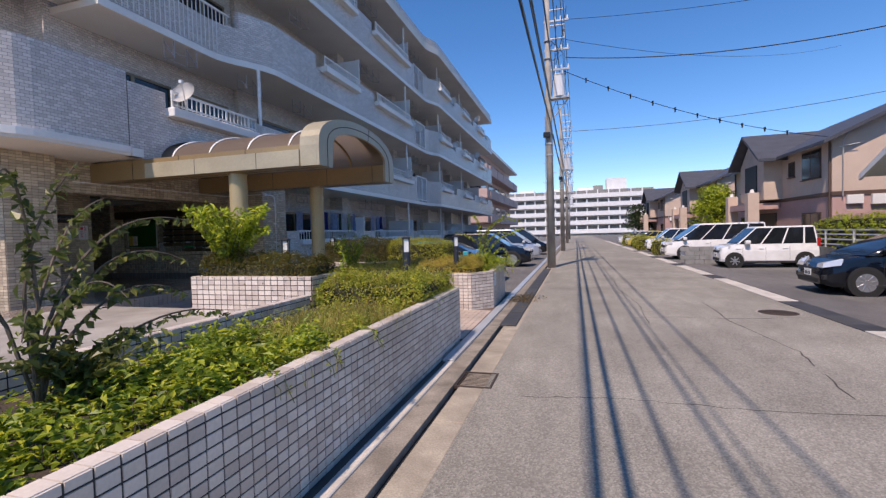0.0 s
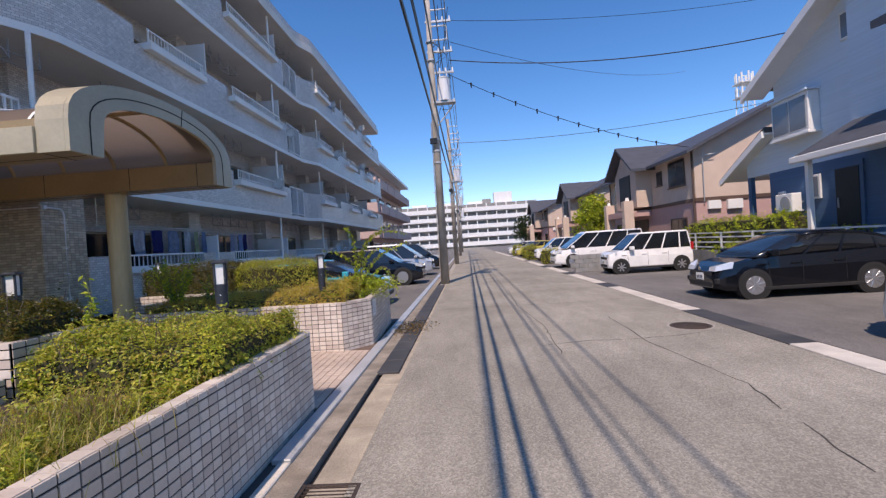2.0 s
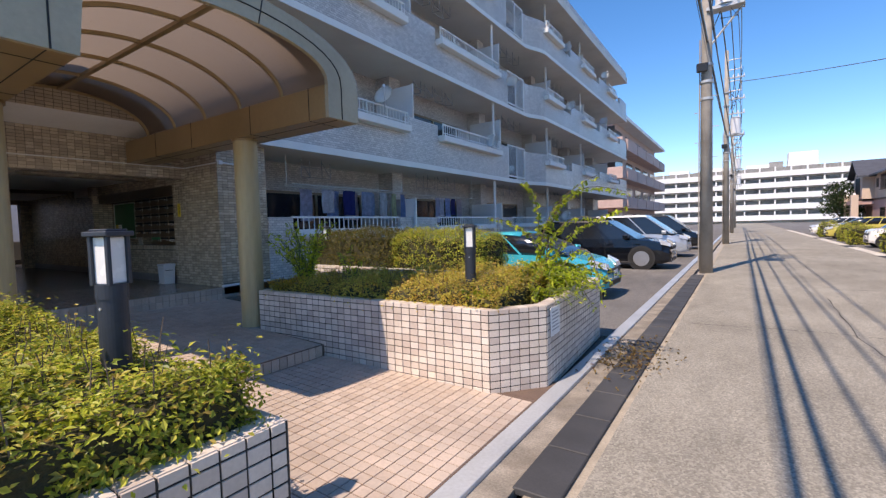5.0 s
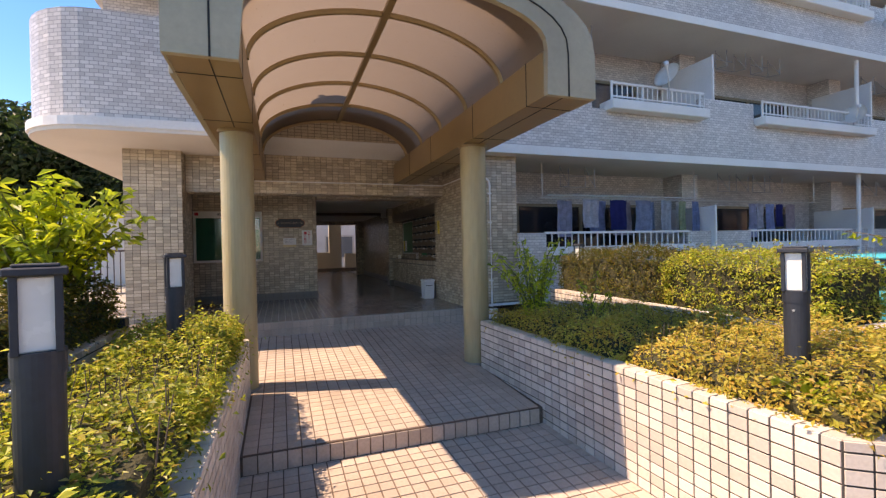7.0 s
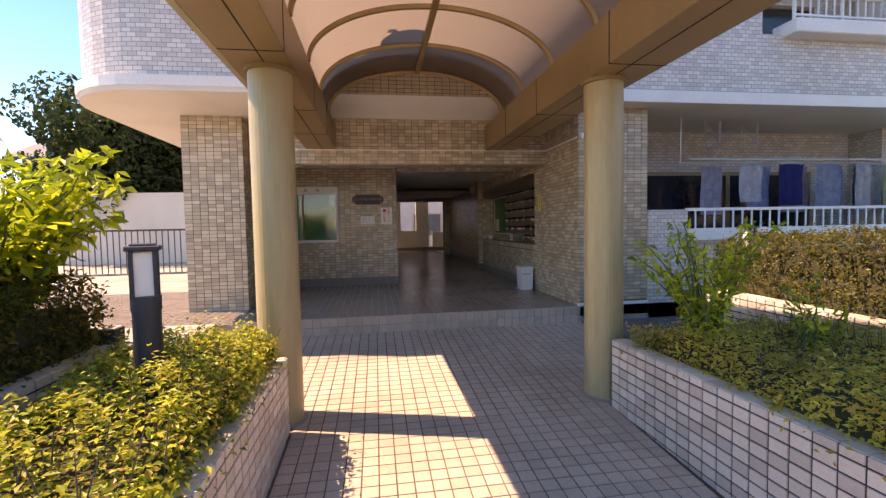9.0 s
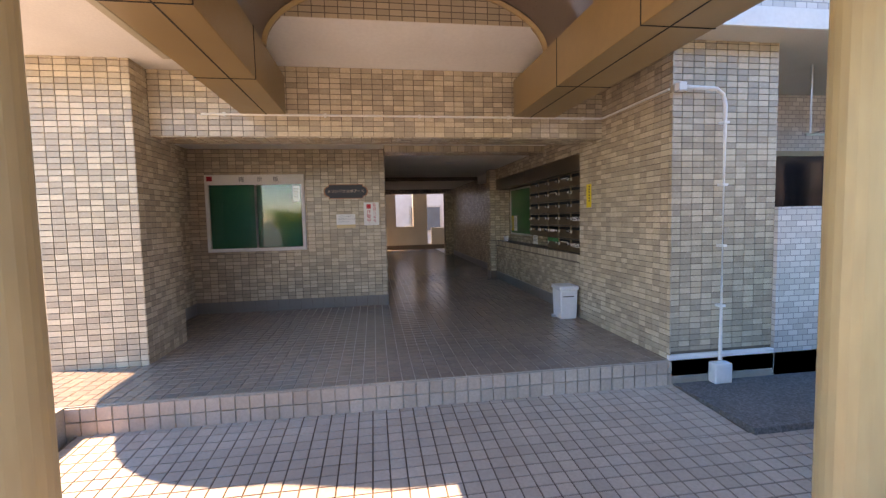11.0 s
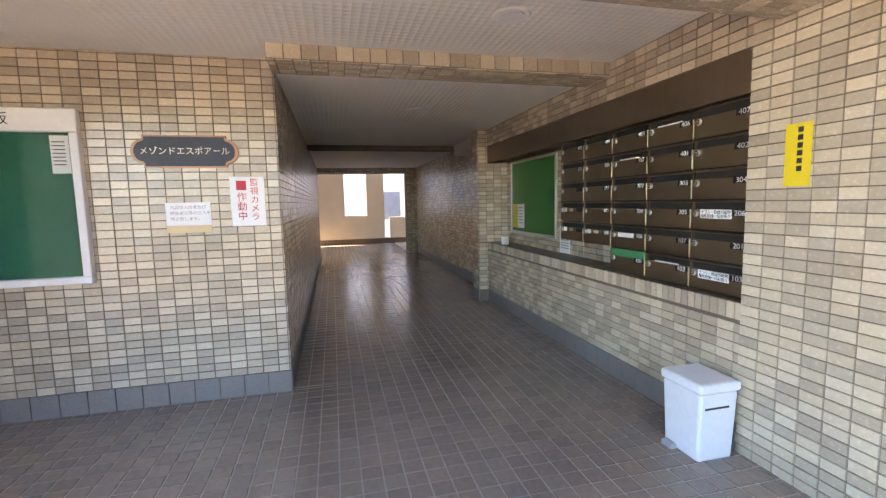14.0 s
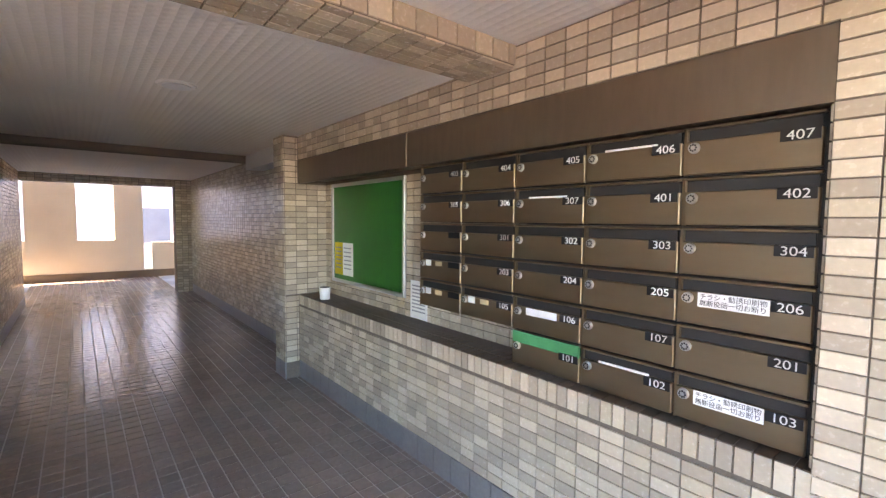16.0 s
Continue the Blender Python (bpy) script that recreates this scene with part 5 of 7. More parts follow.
# ---- balcony fittings of the block ----
def rail_box(y0, y1, z, x=-5.86):
    """White ledge with a low rail, hung on the parapet."""
    r = thing("balcony_planter", (x, y0, z), "white balcony ledge with a low barred rail", "balcony rail", "balcony ledges")
    L = y1 - y0
    part("ledge", boxed(-0.16, 0.22, 0, L, -0.06, 0.12, 0.012), M["white"], r)
    part("top_rail", boxed(0.10, 0.14, 0.05, L - 0.05, 0.42, 0.46, 0.004), M["white"], r)
    part("bottom_rail", boxed(0.105, 0.135, 0.05, L - 0.05, 0.18, 0.205), M["white"], r)
    n = int(L / 0.125)
    for i in range(n + 1):
        y = 0.05 + (L - 0.1) * i / n
        big = i % 6 == 0
        w = 0.016 if big else 0.008
        part("post" if big else "bar", boxed(0.12 - w, 0.12 + w, y - w, y + w, 0.12, 0.44 if not big else 0.47), M["white"], r)
    return r


def dish(x, y, z, turn=0.0):
    d = thing("satellite_dish", (x, y, z), "white satellite dish on a bracket", "satellite dish", "satellite dishes", turn)
    bm = bmesh.new()
    rings = []
    for r in (0.0, 0.09, 0.17, 0.24):
        rings.append([bm.verts.new((0.45 * r * r * 4 + 0.0, r * math.cos(a), 1.1 * r * math.sin(a))) for a in [k * math.pi / 12 for k in range(24)]] if r else [bm.verts.new((0, 0, 0))])
    for k in range(24):
        bm.faces.new((rings[0][0], rings[1][k], rings[1][(k + 1) % 24]))
        for a, b in zip(rings[1:], rings[2:]):
            bm.faces.new((a[k], b[k], b[(k + 1) % 24], a[(k + 1) % 24]))
    bmesh.ops.solidify(bm, geom=bm.faces[:], thickness=0.012)
    for v in bm.verts:
        v.co.rotate(Euler((0, -0.5, -1.35)))
    part("reflector", bm, M["white"], d, smooth=True)
    part("arm", tube(bmesh.new(), [(0, 0, -0.18), (0.14, -0.18, 0.02), (0.22, -0.3, 0.16)], 0.011, 6), M["white"], d)
    part("feed", boxed(0.19, 0.26, -0.34, -0.27, 0.12, 0.19, 0.01), M["bin"], d)
    part("mount", tube(bmesh.new(), [(0.0, 0.02, 0.0), (-0.06, 0.05, -0.06), (-0.06, 0.05, -0.38)], 0.018, 8), M["steel"], d)
    return d


def screen(y, z, h=1.15, x=-5.98):
    s = thing("balcony_screen", (x, y, z), "white partition screen between balconies", "partition", "balcony screens")
    part("panel", boxed(-1.3, 0.0, -0.012, 0.012, 0.0, h), M["bin"], s)
    part("edge_post", boxed(0.0, 0.035, -0.02, 0.02, 0.0, h + 0.02), M["white"], s)


def hanger(y, z, x=-6.6):
    h = thing("drying_rack", (x, y, z), "thin metal drying rack hung from the balcony ceiling", "drying rack", "drying racks")
    for s in (-0.3, 0.3):
        part("hanger_bar", tube(bmesh.new(), [(0, s, 0), (0, s, -0.42), (0.28, s, -0.46), (0.28, s, -0.1)], 0.012, 5), M["grey_ink"], h)
        part("brace", tube(bmesh.new(), [(0, s, -0.04), (0.28, s, -0.44)], 0.008, 5), M["grey_ink"], h)
    for z in (-0.2, -0.42):
        part("cross_bar", tube(bmesh.new(), [(0, -0.3, z), (0, 0.3, z)], 0.010, 5), M["grey_ink"], h)


def window_unit(y0, y1, z0, z1, x=-7.545):
    w = thing("balcony_window", (x, (y0 + y1) / 2, z0), "aluminium sliding balcony window with dark glass", "window", "balcony windows")
    L, H = (y1 - y0) / 2, z1 - z0
    fr = bmesh.new()
    for a in ((-L, L, H - 0.06, H), (-L, L, 0, 0.06), (-L, -L + 0.06, 0.06, H - 0.06), (L - 0.06, L, 0.06, H - 0.06), (-0.04, 0.04, 0.06, H - 0.06)):
        box(fr, 0, 0.06, a[0], a[1], a[2], a[3])
    part("frame", fr, M["bronze"], w)
    for a, b in ((-L + 0.06, -0.04), (0.04, L - 0.06)):
        part("pane", boxed(0.01, 0.03, a, b, 0.06, H - 0.06), M["glass_dark"], w)
        part("curtain", boxed(0.0, 0.008, a, b, 0.06, H - 0.06), M["curtain"], w)


bays = [9.1 + BAY * i for i in range(6)]
for lv in range(4):
    z = 0.55 if lv == 0 else SLAB + 0.13 + (lv - 1) * FLOOR_H
    for i, y in enumerate(bays):
        if y + 4.4 > END:
            continue
        window_unit(y + 0.1, y + 3.4, z + 0.15, z + 2.05)
        screen(y + 4.0, z + 0.9 if lv == 0 else z + 1.2, 1.0)
        if lv > 0 or i > 0:
            part("pier", boxed(-7.6, -7.0, y + 4.25, y + 4.75, z, z + 2.72), M["far_tile"], block)
        else:
            part("pier", boxed(-7.6, -7.0, y + 4.25, y + 4.75, 0, 3.28), M["far_tile"], block)
        if i < 4:
            hanger(y + 0.9, z + (2.72 if lv == 0 else 2.69))
            hanger(y + 5.2, z + (2.72 if lv == 0 else 2.69))
        if lv > 0 and i < 5:
            y0 = (10.2, 14.2)[i] if i < 2 else y + 1.9
            y1 = (12.6, 18.1)[i] if i < 2 else y + 4.1
            rail_box(y0, y1, SLAB + 0.15 + (lv - 1) * FLOOR_H + 0.80, offset_line((y0 + y1) / 2, lv) + 0.0)
    for y in (18.02, 23.5, 28.9):
        zz = z
        part("white_post", rod(bmesh.new(), (-5.98, y, zz + (0.9 if lv else 0)), (-5.98, y, zz + 2.72), 0.045, n=10), M["white"], block)
part("white_post", rod(bmesh.new(), (-5.98, 7.35, SLAB + 1.3), (-5.98, 7.35, SLAB + FLOOR_H), 0.045, n=10), M["white"], block)
# southern balcony over the canopy: rail on the lowered parapet
rail_box(4.4, 6.9, SLAB + 0.95, -5.86)
for lv in (1, 2):
    r = thing("balcony_railing", (-6.45, 3.8, SLAB + 0.15 + lv * FLOOR_H), "white barred balcony railing", "railing")
    part("top_rail", boxed(-0.02, 0.02, 0, 3.1, 1.06, 1.10), M["white"], r)
    for i in range(26):
        part("bar", boxed(-0.008, 0.008, 0.03 + i * 0.12, 0.046 + i * 0.12, 0.02, 1.06), M["white"], r)
for lv in range(3):
    r = thing("balcony_railing", (-5.87, 19.0, SLAB + 0.15 + lv * FLOOR_H), "grey framed balcony railing of dense bars", "railing", "framed railings")
    for zz in (0.08, 1.28):
        part("rail", boxed(-0.02, 0.02, 0, 1.6, zz, zz + 0.05), M["white"], r)
    for yy in (0.0, 0.8, 1.56):
        part("post", boxed(-0.022, 0.022, yy, yy + 0.045, 0, 1.33), M["white"], r)
    for i in range(16):
        part("bar", boxed(-0.007, 0.007, 0.06 + i * 0.097, 0.074 + i * 0.097, 0.12, 1.28), M["bin"], r)
for a in ((-5.6, 4.64, 4.62), (-5.6, 11.5, 4.84), (-5.6, 17.2, 4.55), (-5.6, 18.95, 7.03), (-5.3, 24.6, 9.95), (-5.3, 25.1, 7.31), (-5.3, 24.2, 1.92), (-5.2, 31.0, 7.6), (-5.2, 31.4, 10.4)):
    dish(*a)

# ground floor parapet with rails and washing
gp = solid("parapet_ground", boxed(-6.2, -6.06, 8.42, 38, 0.2, 1.50), M["far_tile"], "low tiled parapet of the ground floor balconies", "parapet", kind="structure")
part("raised_piece", boxed(-6.2, -6.06, 8.42, 9.0, 1.50, 1.92), M["far_tile"], gp)
for k in range(5):
    part("raised_piece", boxed(-6.2, -6.06, 12.5 + BAY * k, 14.3 + BAY * k, 1.50, 1.92), M["far_tile"], gp)
    y0, y1 = (9.0 if k == 0 else 14.3 + BAY * (k - 1)), 12.5 + BAY * k
    rail = thing("ground_rail", (-6.1, y0, 1.50), "white barred rail on the ground floor parapet", "railing", "ground floor rails")
    L = y1 - y0
    part("ledge", boxed(-0.1, 0.16, 0, L, 0.0, 0.16, 0.008), M["white"], rail)
    part("top_rail", boxed(-0.02, 0.02, 0, L, 0.40, 0.44), M["white"], rail)
    n = int(L / 0.14)
    for i in range(n + 1):
        y = L * i / n
        part("bar", boxed(-0.009, 0.009, y - 0.009, y + 0.009, 0.16, 0.41), M["white"], rail)
CLOTH = [(0.45, 0.46, 0.60), (0.60, 0.60, 0.66), (0.30, 0.40, 0.66), (0.02, 0.03, 0.18), (0.52, 0.42, 0.44), (0.32, 0.38, 0.52), (0.36, 0.45, 0.62), (0.55, 0.57, 0.62), (0.10, 0.13, 0.10), (0.45, 0.48, 0.30), (0.62, 0.62, 0.64), (0.22, 0.30, 0.5)]
cloth_m = [surface("cloth", c, 0.9, vary=0.25, coarse=9, fine=30, bump=0.2) for c in CLOTH]
line = thing("washing_pole", (-6.55, 9.2, 2.62), "metal washing pole along the balcony", "washing pole")
part("pole", rod(bmesh.new(), (0, 0, 0), (0, 8.2, 0), 0.014, n=8), M["alu"], line)
part("pole", rod(bmesh.new(), (0.25, 0, 0.02), (0.25, 3.9, 0.02), 0.014, n=8), M["alu"], line)
for y in (0.05, 4.0, 8.1):
    part("hook", tube(bmesh.new(), [(0, y, 0.66), (0, y, 0.0), (0.25, y, 0.02)], 0.009, 6), M["alu"], line)
rnd = random.Random(3)
for k, (y, w, h) in enumerate([(0.55, 0.34, 0.72), (0.98, 0.40, 0.55), (1.34, 0.44, 0.66), (1.66, 0.42, 0.60), (1.98, 0.44, 0.70), (2.30, 0.38, 0.66), (2.62, 0.40, 0.58), (2.90, 0.30, 0.70), (3.14, 0.24, 0.62), (3.36, 0.22, 0.74), (3.55, 0.18, 0.70), (3.74, 0.16, 0.75), (5.85, 0.22, 0.8), (6.1, 0.25, 0.6), (6.45, 0.34, 0.62), (6.8, 0.3, 0.55), (7.2, 0.34, 0.62)]):
    t = thing("garment", (-6.55 + (0.25 if k % 2 and y < 3.9 else 0), 9.2 + y, 2.62), "garment hung out to dry on the pole", "laundry", "washing on the balcony")
    bm = bmesh.new()
    nx, nz = 8, 6
    vs = [[bm.verts.new((0.03 * math.sin(i * 1.9 + k) * (0.3 + j / nz), -w / 2 + w * i / nx + 0.01 * math.sin(j + k), -0.05 - h * j / nz)) for i in range(nx + 1)] for j in range(nz + 1)]
    for j in range(nz):
        for i in range(nx):
            bm.faces.new((vs[j][i], vs[j][i + 1], vs[j + 1][i + 1], vs[j + 1][i]))
    bmesh.ops.solidify(bm, geom=bm.faces[:], thickness=0.012)
    part("cloth", bm, cloth_m[k % len(cloth_m)], t, smooth=True)
    part("hanger", tube(bmesh.new(), [(0, -w / 2.4, -0.06), (0, 0, -0.01), (0, w / 2.4, -0.06)], 0.006, 5), M["alu"], t)

for lv in range(1, 4):
    z = SLAB + 0.13 + (lv - 1) * FLOOR_H
    window_unit(4.2, 6.2, z + 0.6, z + 2.1, -7.695)
    window_unit(6.5, 8.1, z + 0.6, z + 2.1, -7.695)
    hanger(5.4, z + 2.69)
    hanger(7.6, z + 2.69)
# ---- utility poles and wires ----
def utility_pole(x, y, h, kit=True):
    p = thing("utility_pole", (x, y, 0), "tall concrete utility pole carrying cables", "utility pole", "utility poles")
    part("shaft", rod(bmesh.new(), (0, 0, 0), (0, 0, h), 0.185, 0.105, 20), M["concrete"], p, smooth=True)
    for z in (h - 0.6, h - 1.9):
        part("offset_arm", tube(bmesh.new(), [(0.05, 0, z), (0.75, 0, z), (0.75, 0, z - 0.6), (0.05, 0, z - 0.6)], 0.035, 6), M["white"], p)
    for z in (h - 1.7, h - 3.0, h - 3.9, h - 5.2):
        part("cross_arm", boxed(-0.15, 0.95, -0.04, 0.04, z - 0.04, z + 0.04), M["steel"], p)
        for k in (0.35, 0.6, 0.9):
            part("insulator", rod(bmesh.new(), (k, 0, z + 0.03), (k, 0, z + 0.20), 0.045, 0.025, 10), M["bin"], p)
    if kit:
        can = part("transformer", rod(bmesh.new(), (0.48, 0, h - 5.15), (0.48, 0, h - 4.2), 0.27, n=24), M["bin"], p, "grey pole transformer")
        part("transformer_lid", rod(bmesh.new(), (0.48, 0, h - 4.2), (0.48, 0, h - 4.12), 0.29, 0.2, 24), M["steel"], can)
        for a in (-0.15, 0.15):
            part("bushing", rod(bmesh.new(), (0.48 + a, 0, h - 4.15), (0.48 + a, 0, h - 3.9), 0.035, 0.02, 8), M["bin"], can)
        part("shelf", boxed(0.0, 0.95, -0.2, 0.2, h - 5.25, h - 5.16), M["steel"], p)
        part("strut", tube(bmesh.new(), [(0.1, 0, h - 6.2), (0.9, 0, h - 5.25)], 0.03, 6), M["steel"], p)
        for z in (5.2, 5.7, 6.2, h - 2.6, h - 3.4):
            part("clamp_band", rod(bmesh.new(), (0, 0, z), (0, 0, z + 0.07), 0.18, n=16), M["steel"], p)
        part("splice_box", boxed(-0.25, 0.05, -0.3, -0.18, 6.0, 6.25, 0.02), M["black"], p)
        for k in range(7):
            s = -0.2 if k % 2 else 0.2
            part("step_bolt", boxed(min(0, s * 1.6), max(0, s * 1.6), -0.01, 0.01, 2.6 + k * 0.45, 2.62 + k * 0.45), M["steel"], p)
        part("drop_cable", tube(bmesh.new(), [(-0.17, -0.05, 7.0), (-0.19, -0.05, 3.5), (-0.2, -0.05, 0.1)], 0.02, 6), M["concrete"], p)
        rn = random.Random(5)
        for k in range(9):
            z0, z1 = h - rn.uniform(1, 5), h - rn.uniform(2, 6)
            part("jumper_wire", tube(bmesh.new(), [(rn.uniform(0.2, 0.9), 0, z0), (rn.uniform(0.1, 0.8), rn.uniform(-0.3, 0.3), (z0 + z1) / 2 - 0.3), (rn.uniform(0, 0.5), 0, z1)], 0.014, 5), M["black"], p)
    return p


POLES = [(0.78, -17.0), (0.80, 18.8), (0.9, 36.5), (0.9, 60.0), (0.9, 88.0)]
for i, (x, y) in enumerate(POLES):
    utility_pole(x, y, 13.0 if i < 2 else 12.0, True)
LINES = [(0.02, 6.9, 0.035, 0.9), (0.16, 7.3, 0.022, 0.8), (0.26, 8.6, 0.024, 0.6), (0.42, 10.0, 0.022, 0.5), (0.75, 11.2, 0.020, 0.4), (-0.22, 7.9, 0.010, 0.7), (0.70, 9.2, 0.012, 0.5), (0.3, 6.3, 0.014, 1.0)]
for dx, z, r, sag in LINES:
    w = thing("overhead_cable", (0, 0, z), "black overhead cable strung along the street", "overhead cable", "overhead cables")
    for (xa, ya), (xb, yb) in zip(POLES, POLES[1:]):
        n = 16
        pts = [(xa + (xb - xa) * k / n + dx + 0.6 * sag * (k / n) * (1 - k / n), ya + (yb - ya) * k / n, -sag * 4 * (k / n) * (1 - k / n)) for k in range(n + 1)]
        part("span", tube(bmesh.new(), pts, r, 6), M["black"], w)


def drop_line(a, b, sag, r, beads=0):
    w = thing("service_cable", a, "black service cable across the street", "overhead cable", "service cables")
    a, b = Vector(a), Vector(b)
    pts = []
    for k in range(25):
        p = a.lerp(b, k / 24) - a
        p.z -= sag * 4 * (k / 24) * (1 - k / 24)
        pts.append(p)
    part("span", tube(bmesh.new(), pts, r, 6), M["black"], w)
    for k in range(beads):
        p = pts[2 + k * 2]
        part("spacer", rod(bmesh.new(), p + Vector((0, 0, -0.14)), p + Vector((0, 0, 0.07)), 0.025, 0.05, 6), M["black"], w)


drop_line((1.6, 18.8, 9.6), (19.0, 15.2, 9.2), 1.0, 0.02)
drop_line((1.5, 18.8, 9.0), (13.1, 21.9, 5.6), 0.5, 0.014, 10)
drop_line((1.6, 36.5, 10.0), (30.0, 34.0, 11.5), 0.8, 0.02)
drop_line((1.6, 18.8, 11.3), (26.0, 24.0, 14.5), 0.8, 0.010)
drop_line((1.6, 18.8, 10.4), (22.0, 40.0, 15.5), 0.8, 0.010)

# ---- parked cars ----
def paint(name, c, metal=0.0, rough=0.22):
    m, nodes, links, p = shader(name)
    n = noise_node(nodes, links, 3.0, 5)
    r = ramp_node(nodes, [(0.3, tuple(k * 0.9 for k in c)), (0.7, tuple(min(1, k * 1.06) for k in c))])
    links.new(n.outputs["Fac"], r.inputs["Fac"])
    links.new(r.outputs["Color"], p.inputs["Base Color"])
    p.inputs["Roughness"].default_value, p.inputs["Metallic"].default_value = rough, metal
    p.inputs["Coat Weight"].default_value, p.inputs["Coat Roughness"].default_value = 0.6, 0.04
    p.inputs["Specular IOR Level"].default_value = 0.25
    return m


M["car_white"] = paint("car_white", (0.78, 0.78, 0.77))
M["car_black"] = paint("car_black", (0.004, 0.005, 0.008))
M["car_teal"] = paint("car_teal", (0.02, 0.42, 0.52), 0.2)
M["car_silver"] = paint("car_silver", (0.45, 0.48, 0.52), 0.5, 0.3)
M["car_gold"] = paint("car_gold", (0.6, 0.5, 0.12), 0.2)
M["tyre"] = surface("tyre", (0.018, 0.018, 0.018), 0.85, vary=0.2, bump=0.1)
M["rim"] = surface("rim", (0.55, 0.56, 0.58), 0.3, 0.8, vary=0.1, bump=0)
M["trim_black"] = surface("trim_black", (0.02, 0.02, 0.02), 0.6, vary=0.1, bump=0)
M["headlight"] = surface("headlight", (0.72, 0.75, 0.78), 0.08, 0.3, vary=0.1, bump=0, spec=0.8)
M["tail"] = surface("tail", (0.5, 0.02, 0.02), 0.15, bump=0)
M["cabin"] = surface("cabin", (0.012, 0.014, 0.017), 0.05, vary=0.1, bump=0, spec=0.8)


def loft(sections, caps=True):
    """Joins closed outlines of equal length."""
    bm = bmesh.new()
    rows = [[bm.verts.new(p) for p in s] for s in sections]
    n = len(rows[0])
    for a, b in zip(rows, rows[1:]):
        for k in range(n):
            bm.faces.new((a[k], a[(k + 1) % n], b[(k + 1) % n], b[k]))
    if caps:
        bm.faces.new(rows[0][::-1])
        bm.faces.new(rows[-1])
    bmesh.ops.recalc_face_normals(bm, faces=bm.faces)
    return bm


def car(place, turn, spec, label, group="parked cars"):
    """A car whose nose points to +x before turning; origin on the ground under its middle."""
    L, Wd, lower, colour = spec["length"], spec["width"], spec["lower"], spec["colour"]
    c = thing("car", place, label, "car", group, turn)
    h = Wd / 2
    xs = [p * L / 2 for p, _, _ in lower]
    secs = []
    for (p, top, inset) in lower:
        x, w = p * L / 2, h - inset
        zb = 0.20 if abs(p) < 0.93 else 0.26
        secs.append([(x, -w + 0.04, zb), (x, -w, zb + 0.10), (x, -w, top * 0.70), (x, -w + 0.045, top - 0.03), (x, -w + 0.16, top), (x, w - 0.16, top), (x, w - 0.045, top - 0.03), (x, w, top * 0.70), (x, w, zb + 0.10), (x, w - 0.04, zb)])
    part("body", loft(secs), M[colour], c, smooth=False)
    # greenhouse: base on the belt line, roof above
    (b0, b1, zbelt), (r0, r1, ztop) = spec["belt"], spec["top"]
    wb, wt = h - 0.055, h - 0.19
    X = lambda k: k * L / 2
    base = [(X(b0), -wb), (X(b1), -wb), (X(b1), wb), (X(b0), wb)]
    topq = [(X(r0), -wt), (X(r1), -wt), (X(r1), wt), (X(r0), wt)]
    def ringz(f, g=0.0):
        out = []
        for (xa, ya), (xb, yb) in zip(base, topq):
            out.append((xa + (xb - xa) * f, ya + (yb - ya) * f, zbelt + (ztop - zbelt) * f))
        return out
    if "roofline" in spec:
        glass_rows, skin_rows = [], []
        for p, z in spec["roofline"]:
            f = max(0.0, (z - zbelt) / (ztop - zbelt))
            w0, w1 = wb - 0.03 * (1 - min(1, f * 4)), wb + (wt - wb) * f
            x = X(p)
            glass_rows.append([(x, -w0, zbelt - 0.03), (x, -w1 - 0.02, z - 0.05 * f), (x, -w1 + 0.10, z - 0.012), (x, 0, z), (x, w1 - 0.10, z - 0.012), (x, w1 + 0.02, z - 0.05 * f), (x, w0, zbelt - 0.03)])
            if p < 0.16 and f > 0.3:
                skin_rows.append([(x, -w1 - 0.03, z - 0.075), (x, -w1 - 0.028, z - 0.04), (x, -w1 + 0.10, z + 0.004), (x, 0, z + 0.016), (x, w1 - 0.10, z + 0.004), (x, w1 + 0.028, z - 0.04), (x, w1 + 0.03, z - 0.075), (x, 0, z - 0.03)])
        part("glasshouse", loft(glass_rows), M["cabin"], c, "dark tinted glass", smooth=True)
        part("roof", loft(skin_rows), M[colour], c, smooth=True)
    else:
        part("glasshouse", loft([ringz(0.0), ringz(0.90)]), M["cabin"], c, "dark tinted glass")
        cap = loft([ringz(0.88), [(x * 0.985, y * 0.97, ztop) for x, y, _ in ringz(1.0)]])
        bmesh.ops.bevel(cap, geom=[e for e in cap.edges], offset=0.03, segments=2, affect="EDGES")
        part("roof", cap, M[colour], c)
    for s in (-1, 1):
        for k in spec["pillars"]:
            f0, f1 = ringz(0.0), ringz(0.9)
            xa = X(b0) + (X(b1) - X(b0)) * k
            xb = X(r0) + (X(r1) - X(r0)) * k * 1.0
            xb = f1[0][0] + (f1[1][0] - f1[0][0]) * k
            ya, yb = s * (wb + 0.006), s * (abs(f1[0][1]) + 0.006)
            bm = bmesh.new()
            q = [(xa - 0.03, ya, zbelt), (xa + 0.03, ya, zbelt), (xb + 0.025, yb, f1[0][2]), (xb - 0.025, yb, f1[0][2])]
            a = [bm.verts.new(p) for p in q]
            b = [bm.verts.new((x, y - s * 0.03, z)) for x, y, z in q]
            bm.faces.new(a), bm.faces.new(b[::-1])
            for i in range(4):
                bm.faces.new((a[i], a[(i + 1) % 4], b[(i + 1) % 4], b[i]))
            bmesh.ops.recalc_face_normals(bm, faces=bm.faces)
            part("pillar", bm, M[colour], c)
        # door seams and handles
        for k in spec["doors"]:
            part("door_seam", boxed(X(k) - 0.004, X(k) + 0.004, s * h - 0.004, s * h + 0.002, 0.34, zbelt - 0.12), M["trim_black"], c)
